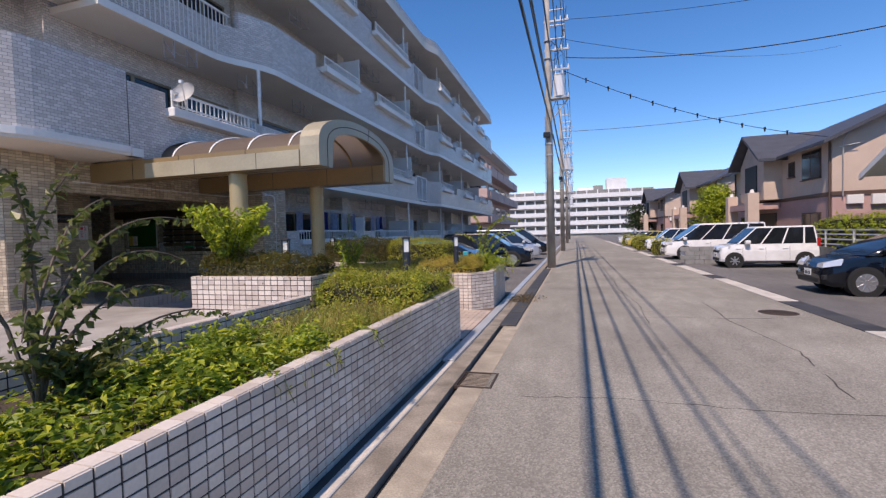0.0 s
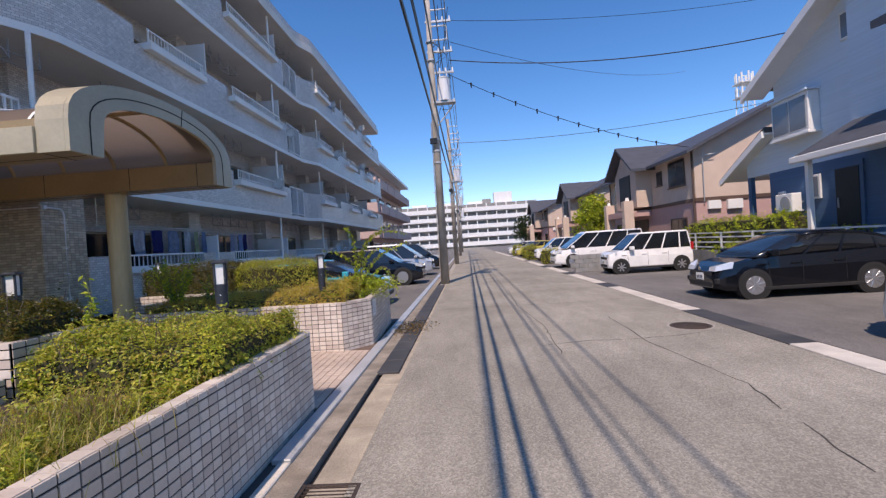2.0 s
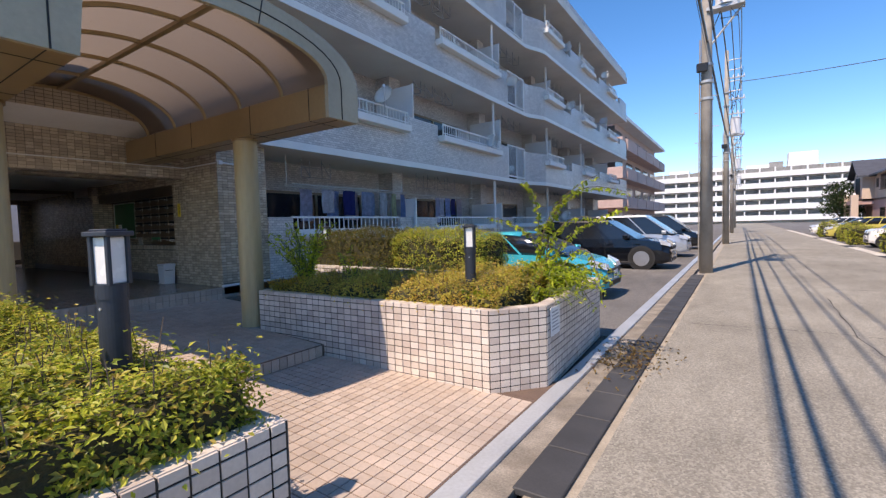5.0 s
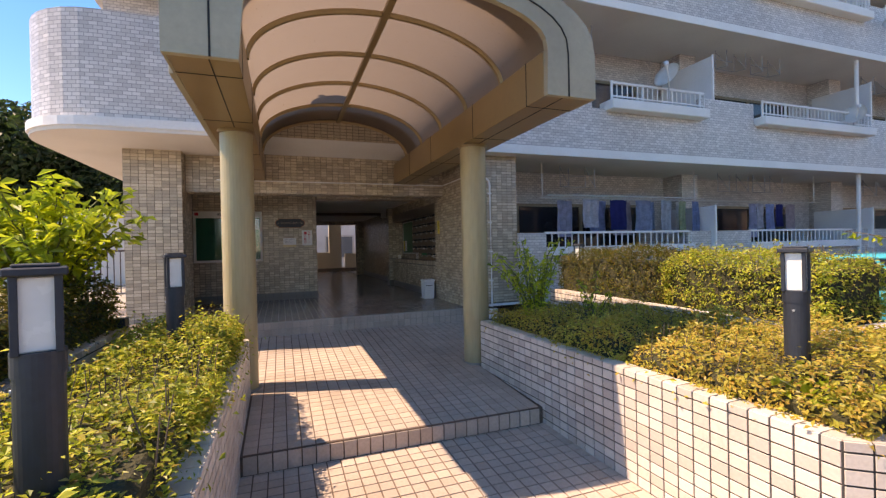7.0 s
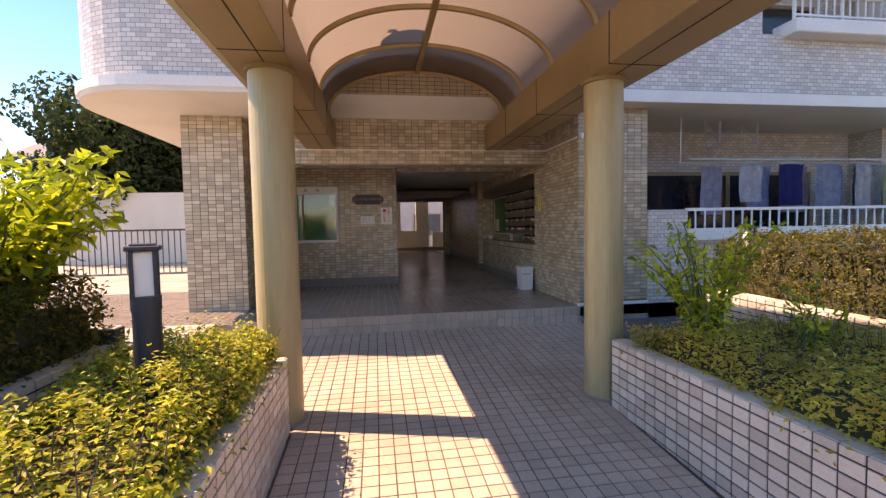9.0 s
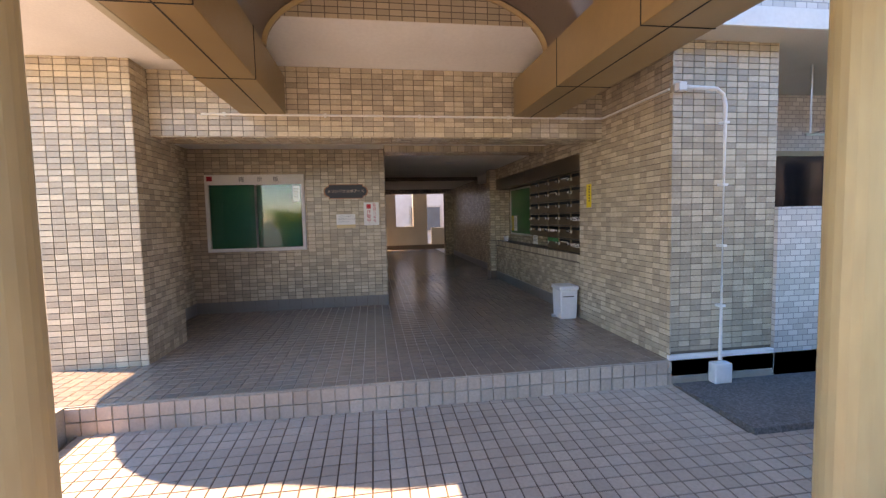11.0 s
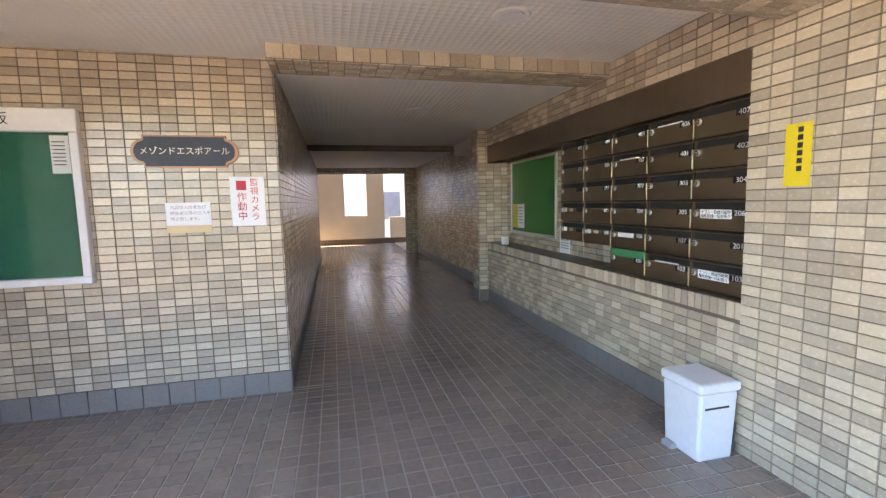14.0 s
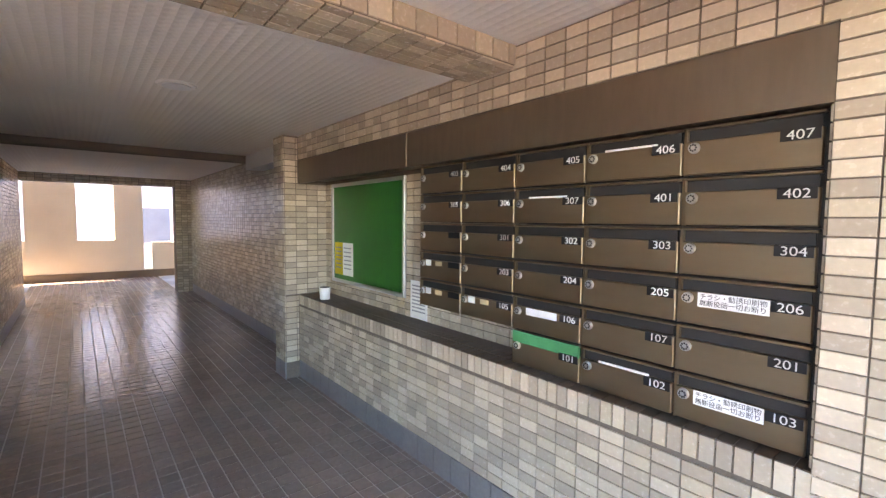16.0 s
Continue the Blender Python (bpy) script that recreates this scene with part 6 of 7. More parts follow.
            part("door_handle", boxed(X(k) + 0.06, X(k) + 0.24, min(s * (h - 0.01), s * (h + 0.02)), max(s * (h - 0.01), s * (h + 0.02)), zbelt - 0.20, zbelt - 0.165, 0.008), M[colour], c)
        part("side_sill", boxed(-L * 0.27, L * 0.27, min(s * (h - 0.03), s * (h + 0.012)), max(s * (h - 0.03), s * (h + 0.012)), 0.19, 0.27, 0.01), M["trim_black"], c)
        mir = part("mirror", boxed(X(b1) - 0.42, X(b1) - 0.24, min(s * (h - 0.02), s * (h + 0.17)), max(s * (h - 0.02), s * (h + 0.17)), zbelt + 0.0, zbelt + 0.15, 0.03, 2), M[colour], c)
        # wheels
        for k in spec["axles"]:
            r = spec["tyre"]
            wy = s * (h - 0.10)
            arch_ = part("wheel_arch", rod(bmesh.new(), (X(k), s * (h - 0.25), r + 0.01), (X(k), s * (h + 0.003), r + 0.01), r + 0.055, n=28), M["trim_black"], c)
            wheel = part("wheel", rod(bmesh.new(), (X(k), wy - s * 0.09, r), (X(k), wy + s * 0.108, r), r, n=32), M["tyre"], c, "black tyre")
            part("rim", rod(bmesh.new(), (X(k), wy + s * 0.085, r), (X(k), wy + s * 0.111, r), r * 0.68, n=28), M["trim_black"] if spec.get("dark_rim") else M["rim"], wheel, "wheel rim")
            for q in range(spec.get("spokes", 7)):
                a = q * 2 * math.pi / spec.get("spokes", 7)
                bm = boxed(-0.022, 0.022, -0.006, 0.006, 0.03, r * 0.64, 0.004)
                bmesh.ops.transform(bm, matrix=Matrix.Translation((X(k), wy + s * 0.115, r)) @ Matrix.Rotation(a, 4, "Y"), verts=bm.verts)
                part("spoke", bm, M["rim"], wheel)
            part("hub", rod(bmesh.new(), (X(k), wy + s * 0.10, r), (X(k), wy + s * 0.124, r), 0.045, n=12), M["rim"], wheel)
        # lamps
        zl = spec["lamp_z"]
        bm = loft([[(L / 2 - 0.34, s * (h - 0.02), zl + 0.11), (L / 2 - 0.30, s * (h - 0.02), zl - 0.02), (L / 2 - 0.02, s * (h - 0.22), zl - 0.09), (L / 2 - 0.05, s * (h - 0.24), zl + 0.02)],
                   [(L / 2 - 0.34, s * (h - 0.09), zl + 0.13), (L / 2 - 0.30, s * (h - 0.20), zl - 0.02), (L / 2 - 0.03, s * (h - 0.52), zl - 0.09), (L / 2 - 0.06, s * (h - 0.52), zl + 0.0)]])
        part("headlight", bm, M["headlight"], c, "clear headlight")
        part("fog_lamp", boxed(L / 2 - 0.10, L / 2 - 0.015, min(s * (h - 0.16), s * (h - 0.32)), max(s * (h - 0.16), s * (h - 0.32)), 0.36, 0.48, 0.015), M["trim_black"], c)
        part("tail_light", boxed(-L / 2 - 0.01, -L / 2 + 0.10, min(s * (h - 0.02), s * (h - 0.2)), max(s * (h - 0.02), s * (h - 0.2)), zl + 0.05, zl + 0.35, 0.01), M["tail"], c)
    part("grille", boxed(L / 2 - 0.04, L / 2 + 0.006, -h * 0.55, h * 0.55, zl - 0.20, zl - 0.10, 0.01), M["trim_black"], c)
    part("bumper_intake", boxed(L / 2 - 0.05, L / 2 + 0.008, -h * 0.6, h * 0.6, 0.27, 0.40, 0.015), M["trim_black"], c)
    plate = part("number_plate", boxed(L / 2 + 0.004, L / 2 + 0.018, -0.165, 0.165, 0.43, 0.595, 0.003), M[spec.get("plate", "paper")], c, "front number plate")
    for k in range(4):
        part("plate_mark", boxed(L / 2 + 0.0185, L / 2 + 0.0195, -0.11 + k * 0.065, -0.07 + k * 0.065, 0.455, 0.53), M[spec.get("plate_ink", "ink")], plate)
    part("emblem", rod(bmesh.new(), (L / 2 - 0.01, 0, zl - 0.04), (L / 2 + 0.012, 0, zl - 0.04), 0.05, n=16), M["chrome"], c)
    for s in (-0.3, 0.3):
        part("wiper", tube(bmesh.new(), [(X(b1) + 0.02, s - 0.2, zbelt + 0.03), (X(b1) - 0.10, s + 0.2, zbelt + 0.09)], 0.008, 5), M["trim_black"], c)
    return c


HATCH = dict(length=4.05, width=1.70, colour="car_black", tyre=0.31, axles=(-0.64, 0.62), spokes=9, lamp_z=0.74,
             lower=[(-1.0, 0.84, 0.16), (-0.97, 0.96, 0.06), (-0.8, 1.02, 0.0), (-0.3, 0.99, 0.0), (0.3, 0.96, 0.0), (0.5, 0.95, 0.0), (0.66, 0.90, 0.01), (0.80, 0.83, 0.04), (0.91, 0.73, 0.10), (0.975, 0.62, 0.20), (1.0, 0.48, 0.28)],
             belt=(-0.97, 0.60, 0.95), top=(-0.80, 0.06, 1.46), pillars=(0.15, 0.42, 0.66), doors=(-0.36, 0.10, 0.46),
             roofline=[(0.60, 0.955), (0.45, 1.10), (0.30, 1.25), (0.17, 1.36), (0.05, 1.43), (-0.12, 1.465), (-0.35, 1.455), (-0.6, 1.40), (-0.8, 1.31), (-0.90, 1.20), (-0.97, 0.98)])
KEI = dict(length=3.4, width=1.48, colour="car_white", tyre=0.285, axles=(-0.70, 0.72), spokes=7, dark_rim=True, lamp_z=0.80,
           lower=[(-1.0, 0.90, 0.08), (-0.97, 0.98, 0.02), (-0.5, 0.98, 0.0), (0.4, 0.98, 0.0), (0.62, 0.97, 0.0), (0.86, 0.90, 0.03), (0.96, 0.80, 0.07), (1.0, 0.60, 0.12)],
           belt=(-0.985, 0.66, 0.96), top=(-0.93, 0.22, 1.65), pillars=(0.02, 0.18, 0.44, 0.70, 0.99), doors=(-0.40, 0.08, 0.55))
VAN = dict(length=4.85, width=1.83, colour="car_white", tyre=0.34, axles=(-0.60, 0.62), spokes=9, lamp_z=0.86,
           lower=[(-1.0, 0.95, 0.10), (-0.97, 1.05, 0.02), (-0.5, 1.06, 0.0), (0.45, 1.05, 0.0), (0.70, 1.0, 0.0), (0.88, 0.90, 0.05), (0.97, 0.75, 0.12), (1.0, 0.55, 0.2)],
           belt=(-0.985, 0.76, 1.03), top=(-0.92, 0.28, 1.88), pillars=(0.02, 0.25, 0.5, 0.74, 0.99), doors=(-0.32, 0.12, 0.5))
SUV = dict(VAN, length=4.7, colour="car_black", top=(-0.82, 0.12, 1.68), belt=(-0.97, 0.56, 1.03), tyre=0.37)
COMPACT = dict(HATCH, length=4.0, colour="car_teal")
BOXVAN = dict(KEI, colour="car_silver", top=(-0.96, 0.66, 1.88), belt=(-0.985, 0.90, 1.02), plate="trim_black", plate_ink="yellow", lamp_z=0.78,
              lower=[(-1.0, 0.95, 0.06), (-0.5, 1.03, 0.0), (0.5, 1.03, 0.0), (0.84, 1.02, 0.0), (0.96, 0.95, 0.03), (1.0, 0.62, 0.06)])

car((9.50, 10.75, 0), 180, HATCH, "glossy black hatchback parked facing the street")
car((9.30, 18.85, 0), 180, KEI, "white boxy small car with dark wheels, parked facing the street")
car((8.95, 24.6, 0), 180, VAN, "white minivan parked facing the street")
car((9.15, 5.25, 0), 180, BOXVAN, "silver small van with a yellow on black plate")
car((8.8, 33.0, 0), 180, dict(KEI, colour="car_white", length=3.9), "white car parked further up the street")
car((8.6, 44.0, 0), 180, dict(COMPACT, colour="car_gold"), "yellow compact car parked up the street")
car((8.6, 52.0, 0), 180, dict(COMPACT, colour="car_white"), "white compact car parked up the street")
car((-2.6, 13.15, 0), 0, COMPACT, "bright teal compact car parked nose to the street")
car((-2.55, 20.0, 0), 0, SUV, "black sport utility car parked nose to the street")
car((-2.6, 25.4, 0), 0, dict(VAN, colour="car_silver"), "pale minivan parked nose to the street")
car((-2.4, 31.2, 0), 0, dict(VAN, colour="car_black"), "dark minivan parked nose to the street")

# ---- houses across the street ----
M["pink_wall"] = surface("pink_wall", (0.60, 0.47, 0.38), 0.85, vary=0.08, fine=30, bump=0.2)
M["rose_wall"] = surface("rose_wall", (0.50, 0.32, 0.29), 0.85, vary=0.08, fine=30, bump=0.2)
M["brown_trim"] = surface("brown_trim", (0.10, 0.06, 0.045), 0.6, vary=0.1)
M["roof_dark"] = surface("roof_dark", (0.065, 0.07, 0.085), 0.6, vary=0.2, fine=12, stretch=(1, 1, 4), bump=0.3)
M["blue_wall"] = surface("blue_wall", (0.055, 0.13, 0.24), 0.6, vary=0.1, fine=2, stretch=(0.1, 0.1, 9), bump=0.3)
M["pale_blue"] = surface("pale_blue", (0.60, 0.69, 0.76), 0.7, vary=0.06, fine=2, stretch=(0.1, 0.1, 9), bump=0.3)
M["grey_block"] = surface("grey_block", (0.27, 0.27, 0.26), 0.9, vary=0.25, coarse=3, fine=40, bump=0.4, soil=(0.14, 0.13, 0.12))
M["pink_block"] = surface("pink_block", (0.55, 0.40, 0.36), 0.85, vary=0.1, fine=8)
M["far_white"] = surface("far_white", (0.72, 0.72, 0.71), 0.85, vary=0.06, fine=3)


def pitched(bm, x0, x1, y0, y1, z0, rise, over=0.5, thick=0.14, along="x"):
    """A gable roof of two slabs with its ridge along x or y."""
    if along == "x":
        c = (y0 + y1) / 2
        for s, e in ((-1, y0 - over), (1, y1 + over)):
            zz = z0 - rise * over / (c - y0)
            prism(bm, [(c, z0 + rise), (e, zz), (e, zz + thick), (c, z0 + rise + thick)], (x0 - over, x1 + over), "x")
    else:
        c = (x0 + x1) / 2
        for s, e in ((-1, x0 - over), (1, x1 + over)):
            zz = z0 - rise * over / (c - x0)
            prism(bm, [(c, z0 + rise), (e, zz), (e, zz + thick), (c, z0 + rise + thick)], (y0 - over, y1 + over), "y")
    return bm


def house_window(host, x, y0, y1, z0, z1, frame="brown_trim", face=-1):
    w = part("window", boxed(x - 0.04, x + 0.05, y0, y1, z0, z1), M[frame], host)
    mid = (y0 + y1) / 2
    for a, b in ((y0 + 0.06, mid - 0.03), (mid + 0.03, y1 - 0.06)):
        part("pane", boxed(x - 0.05, x - 0.035, a, b, z0 + 0.06, z1 - 0.06), M["glass_dark"], w)
    part("sill", boxed(x - 0.10, x, y0 - 0.04, y1 + 0.04, z0 - 0.05, z0), M[frame], w)


def terrace_house(y0, x0=13.0, label="pink-beige two-storey apartment house with dark roof"):
    h = thing("apartment_house", (x0, y0, 0), label, "house", "apartment houses")
    L, D = 12.5, 9.0
    part("lower_wall", boxed(0, D, 0, L, 0, 2.95), M["rose_wall"], h, "rose rendered lower wall")
    part("upper_wall", boxed(0, D, 0, L, 3.13, 5.5), M["pink_wall"], h, "beige rendered upper wall")
    part("belt", boxed(-0.05, D + 0.05, -0.05, L + 0.05, 2.95, 3.13), M["brown_trim"], h, "dark belt between the storeys")
    for yy in (0.0, L - 0.2):
        part("gable", prismed([(0, 5.5), (D, 5.5), (D / 2, 7.7)], (yy, yy + 0.2), "y"), M["pink_wall"], h)
    part("roof", pitched(bmesh.new(), 0, D, 0, L, 5.5, 2.2, 0.55, 0.16, "y"), M["roof_dark"], h, "dark slate roof")
    # cross gable with porch
    part("porch_wall", boxed(-0.9, 0, 5.0, 8.6, 3.13, 5.3), M["pink_wall"], h)
    # flat dark plate on the porch wall, its colour standing for a shaded opening
    part("porch_recess", boxed(-0.95, -0.88, 5.9, 7.7, 3.3, 5.2), M["dark"], h)
    cross = bmesh.new()
    for s, e in ((-1, 4.3), (1, 9.3)):
        prism(cross, [(6.8, 6.9), (e, 5.2), (e, 5.36), (6.8, 7.06)], (-1.4, 4.0), "x")
    part("cross_roof", cross, M["roof_dark"], h)
    part("cross_gable", prismed([(5.0, 5.3), (8.6, 5.3), (6.8, 6.85)], (-0.9, -0.7), "x"), M["pink_wall"], h)
    for y in (4.9, 8.3):
        post = part("porch_post", boxed(-1.7, -1.15, y, y + 0.5, 0, 3.55), M["pink_wall"], h, "square rendered porch post")
        part("post_lamp", rod(bmesh.new(), (-1.42, y + 0.25, 3.55), (-1.42, y + 0.25, 3.75), 0.12, 0.08, 12), M["white"], post)
    part("porch_slab", boxed(-1.6, 0, 5.2, 8.5, 2.6, 2.95), M["rose_wall"], h)
    part("entrance", boxed(-0.06, 0.02, 5.7, 8.0, 0.1, 2.4), M["brown_trim"], h)
    for a, b, z in ((0.9, 2.7, 3.9), (9.6, 11.3, 3.9)):
        house_window(h, 0, a, b, z, z + 1.35)
        house_window(h, 0, a, b, z - 3.0, z - 1.65)
    house_window(h, 0, 3.5, 4.2, 4.2, 5.0)
    for k in (0.08, L - 0.15):
        part("downpipe", rod(bmesh.new(), (-0.06, k, 0), (-0.06, k, 5.4), 0.045, n=8), M["brown_trim"], h)
    part("meter_box", boxed(0.5, 1.1, -0.16, 0, 2.55, 2.95, 0.01), M["white"], h)
    part("meter_box", boxed(1.4, 2.1, -0.18, 0, 2.5, 2.95, 0.01), M["white"], h)
    part("mast", tube(bmesh.new(), [(0.35, -0.12, 2.9), (0.35, -0.14, 5.4), (0.6, -0.3, 5.9)], 0.025, 6), M["steel"], h)
    part("mast_arm", tube(bmesh.new(), [(0.2, -0.14, 5.1), (0.9, -0.2, 5.2)], 0.02, 6), M["steel"], h)
    return h


terrace_house(21.7)
terrace_house(38.5)
terrace_house(57.0, 12.4, "pale two-storey apartment house further up the street")

bh = thing("blue_house", (12.95, 8.0, 0), "blue two-storey house with a pale blue upper floor", "house")
part("lower_wall", boxed(0, 8, 0, 7.9, 0, 3.48), M["blue_wall"], bh, "deep blue boarded lower wall")
part("upper_wall", boxed(0, 8, 0.1, 7.9, 3.48, 6.5), M["pale_blue"], bh, "pale blue boarded upper wall")
part("gable", prismed([(0.1, 6.5), (7.9, 6.5), (4.0, 8.42)], (0, 8.0), "x"), M["pale_blue"], bh)
part("front_bay", prismed([(0.2, 3.6), (4.45, 3.6), (4.45, 8.18), (4.0, 8.40), (0.2, 6.53)], (-0.30, -0.002), "x"), M["pale_blue"], bh, "projecting pale blue wall")
part("roof", pitched(bmesh.new(), -0.4, 8, 0.1, 7.9, 6.55, 1.93, 0.3, 0.12, "x"), M["roof_dark"], bh, "dark pitched roof")
for e in (-0.45, 8.45):
    part("barge_board", prismed([(4.0, 8.30), (e, 6.10), (e, 6.36), (4.0, 8.56)], (-0.82, -0.72), "x"), M["white"], bh)
    part("barge_soffit", prismed([(4.0, 8.40), (e, 6.20), (e, 6.24), (4.0, 8.44)], (-0.72, 0.0), "x"), M["white"], bh)
part("side_roof", prismed([(7.9, 4.92), (10.6, 3.56), (10.6, 3.70), (7.9, 5.08)], (-0.4, 6), "x"), M["roof_dark"], bh)
part("side_barge", prismed([(7.9, 4.70), (10.65, 3.34), (10.65, 3.56), (7.9, 4.94)], (-0.5, -0.4), "x"), M["white"], bh)
part("side_soffit", prismed([(7.9, 4.82), (10.6, 3.46), (10.6, 3.52), (7.9, 4.88)], (-0.4, 6), "x"), M["white"], bh)
part("side_gable", prismed([(7.902, 3.48), (9.6, 3.48), (9.6, 3.96), (7.902, 4.80)], (0.0, 5.0), "x"), M["pale_blue"], bh)
part("side_wall", boxed(0.0, 0.15, 7.902, 8.35, 0, 3.478), M["blue_wall"], bh)
part("side_post", boxed(0.0, 0.15, 9.4, 9.6, 0, 3.478), M["blue_wall"], bh)
part("recess_wall", boxed(2.0, 2.2, 7.902, 9.6, 0, 3.478), M["blue_wall"], bh)
win = part("window", boxed(-0.36, 0.0, 5.9, 7.55, 4.48, 5.72, 0.02), M["white"], bh, "white framed bay window")
part("window_roof", boxed(-0.44, 0.0, 5.84, 7.61, 5.72, 5.79, 0.01), M["pale_blue"], win)
part("window_base", boxed(-0.42, 0.0, 5.86, 7.59, 4.40, 4.48, 0.01), M["white"], win)
for a, b in ((6.0, 6.68), (6.76, 7.45)):
    part("pane", boxed(-0.385, -0.355, a, b, 4.60, 5.60), M["glass_pale"], win)
for y0, y1, z0, z1 in ((6.0, 6.5, 2.35, 3.12), (7.55, 7.88, 2.1, 2.75), (4.62, 5.0, 6.75, 7.55), (1.4, 2.7, 2.1, 3.1)):
    win = part("window", boxed(-0.06, 0.0, y0, y1, z0, z1, 0.01), M["white"], bh, "white framed window")
    part("pane", boxed(-0.075, -0.055, y0 + 0.07, y1 - 0.07, z0 + 0.07, z1 - 0.07), M["glass_pale"], win)
door = part("door", boxed(-0.05, 0.0, 4.5, 5.55, 1.0, 3.3), M["blue_wall"], bh, "deep blue front door")
part("door_panel", boxed(-0.065, -0.05, 4.62, 5.43, 1.15, 3.15, 0.005), M["dark"], door)
part("door_handle", boxed(-0.11, -0.065, 5.3, 5.34, 2.0, 2.3, 0.01), M["steel"], door)
part("porch_roof", prismed([(-1.9, 3.36), (-0.302, 4.25), (-0.302, 4.38), (-1.9, 3.50)], (0.2, 4.4), "y"), M["roof_dark"], bh)
part("porch_edge", boxed(-2.02, -1.88, 0.1, 4.5, 3.28, 3.46, 0.02), M["white"], bh)
part("porch_post", boxed(-1.8, -1.68, 4.1, 4.22, 0, 3.36), M["white"], bh)
part("wing_wall", boxed(-0.8, 2, -3.0, 2.0, 0, 6.2), M["pale_blue"], bh)
part("wing_roof", prismed([(-1.5, 6.0), (3, 7.4), (3, 7.55), (-1.5, 6.18)], (-3.4, 2.4), "y"), M["roof_dark"], bh)
ac = part("air_conditioner", boxed(-0.42, -0.1, 6.72, 7.5, 2.0, 2.62, 0.02), M["white"], bh, "white outdoor air conditioner unit")
part("fan_grille", rod(bmesh.new(), (-0.44, 7.02, 2.31), (-0.42, 7.02, 2.31), 0.23, n=20), M["grey_ink"], ac)
for z in (2.02, 2.3):
    part("bracket", boxed(-0.1, 0.0, 6.8, 7.4, z, z + 0.04), M["steel"], ac)
part("aerial_mast", rod(bmesh.new(), (0.6, 8.0, 6.3), (0.6, 8.0, 8.1), 0.025, n=8), M["steel"], bh)
for z in (7.5, 7.75, 8.0):
    part("aerial_arm", rod(bmesh.new(), (0.6, 7.6, z), (0.6, 8.4, z), 0.015, n=6), M["steel"], bh)

fence = thing("garden_fence", (11.62, 2.0, 0), "low block wall with a white barred fence on top", "fence")
part("base_wall", boxed(0, 0.15, 0, 19.2, 0, 0.75), M["grey_block"], fence, "grey block base wall")
for k in range(11):
    part("post", boxed(0.045, 0.105, k * 1.92, k * 1.92 + 0.06, 0.75, 1.45), M["white"], fence)
for z in (0.85, 1.05, 1.25, 1.42):
    part("rail", boxed(0.06, 0.09, 0, 19.2, z, z + 0.05), M["white"], fence)
low_wall = thing("block_wall", (6.75, 20.4, 0), "short grey concrete block wall beside the small car", "wall")
for r in range(4):
    for k in range(7):
        part("block", boxed(k * 0.4 - (0.2 if r % 2 else 0) + 0.004, k * 0.4 - (0.2 if r % 2 else 0) + 0.396, 0, 0.12, r * 0.2 + 0.003, r * 0.2 + 0.197, 0.004), M["grey_block"], low_wall)

# ---- blocks beyond ----
pb = thing("pink_apartment_block", (-7.6, 50.0, 0), "pinkish four-storey block with balconies", "apartment building")
part("wall", boxed(-12, -1.4, 0, 26, 0, 11.6), M["pink_block"], pb)
part("roof", boxed(-12.6, -0.1, -0.6, 26.6, 11.6, 11.95), M["white"], pb, "flat roof edge")
for lv in range(4):
    z = lv * 2.85
    for k in range(5):
        b = part("balcony", boxed(-1.4, 0.0, k * 5.2 + 0.1, k * 5.2 + 5.0, z + 0.05, z + 1.15), M["pink_block"], pb)
        part("window", boxed(-1.39, -1.36, k * 5.2 + 0.8, k * 5.2 + 4.2, z + 1.2, z + 2.4), M["glass_dark"], pb)
    part("end_balcony", boxed(-6.5, -0.2, -1.3, 0.0, z + 0.1, z + 1.2), M["pink_block"], pb)
    # dark plate on the solid end wall paints the shade above each balcony
    part("end_recess", boxed(-5.6, -1.2, -0.04, 0.01, z + 1.2, z + 2.6), M["dark"], pb)

fb = thing("white_apartment_block", (0, 150, 0), "long white apartment block with open access balconies", "apartment building")
part("wall", boxed(-24, 26, 0, 12, 0, 14.6), M["far_white"], fb)
for lv in range(5):
    z = lv * 2.85
    part("balcony_band", boxed(-24, 26, -1.5, -1.3, z + 0.5, z + 2.05), M["far_white"], fb)
    # flat grey strip on the wall, painted for the shade behind the balconies
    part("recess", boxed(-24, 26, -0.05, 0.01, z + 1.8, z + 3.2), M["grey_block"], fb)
    part("floor_slab", boxed(-24, 26, -1.5, 0, z + 0.5, z + 0.65), M["far_white"], fb)
    for k in range(16):
        part("divider", boxed(-24 + k * 3.3, -23.7 + k * 3.3, -1.3, 0, z + 0.6, z + 3.2), M["far_white"], fb)
part("roof_house", boxed(12, 18, 1, 6, 14.6, 18.2), M["far_white"], fb)
part("roof_tank", boxed(8, 11, 2, 5, 14.6, 16.2), M["grey_block"], fb)
for a in (-16, -6, 3):
    part("roof_hut", boxed(a, a + 5, 2, 6, 14.6, 15.6), M["far_white"], fb)
tower = thing("lattice_mast", (74.0, 116.0, 0.0), "far steel lattice mast with antennas", "antenna mast")
for sx, sy in ((-1, -1), (1, -1), (1, 1), (-1, 1)):
    part("leg", tube(bmesh.new(), [(sx * 2.6, sy * 2.6, 0), (sx * 1.1, sy * 1.1, 39)], 0.13, 6), M["white"], tower)
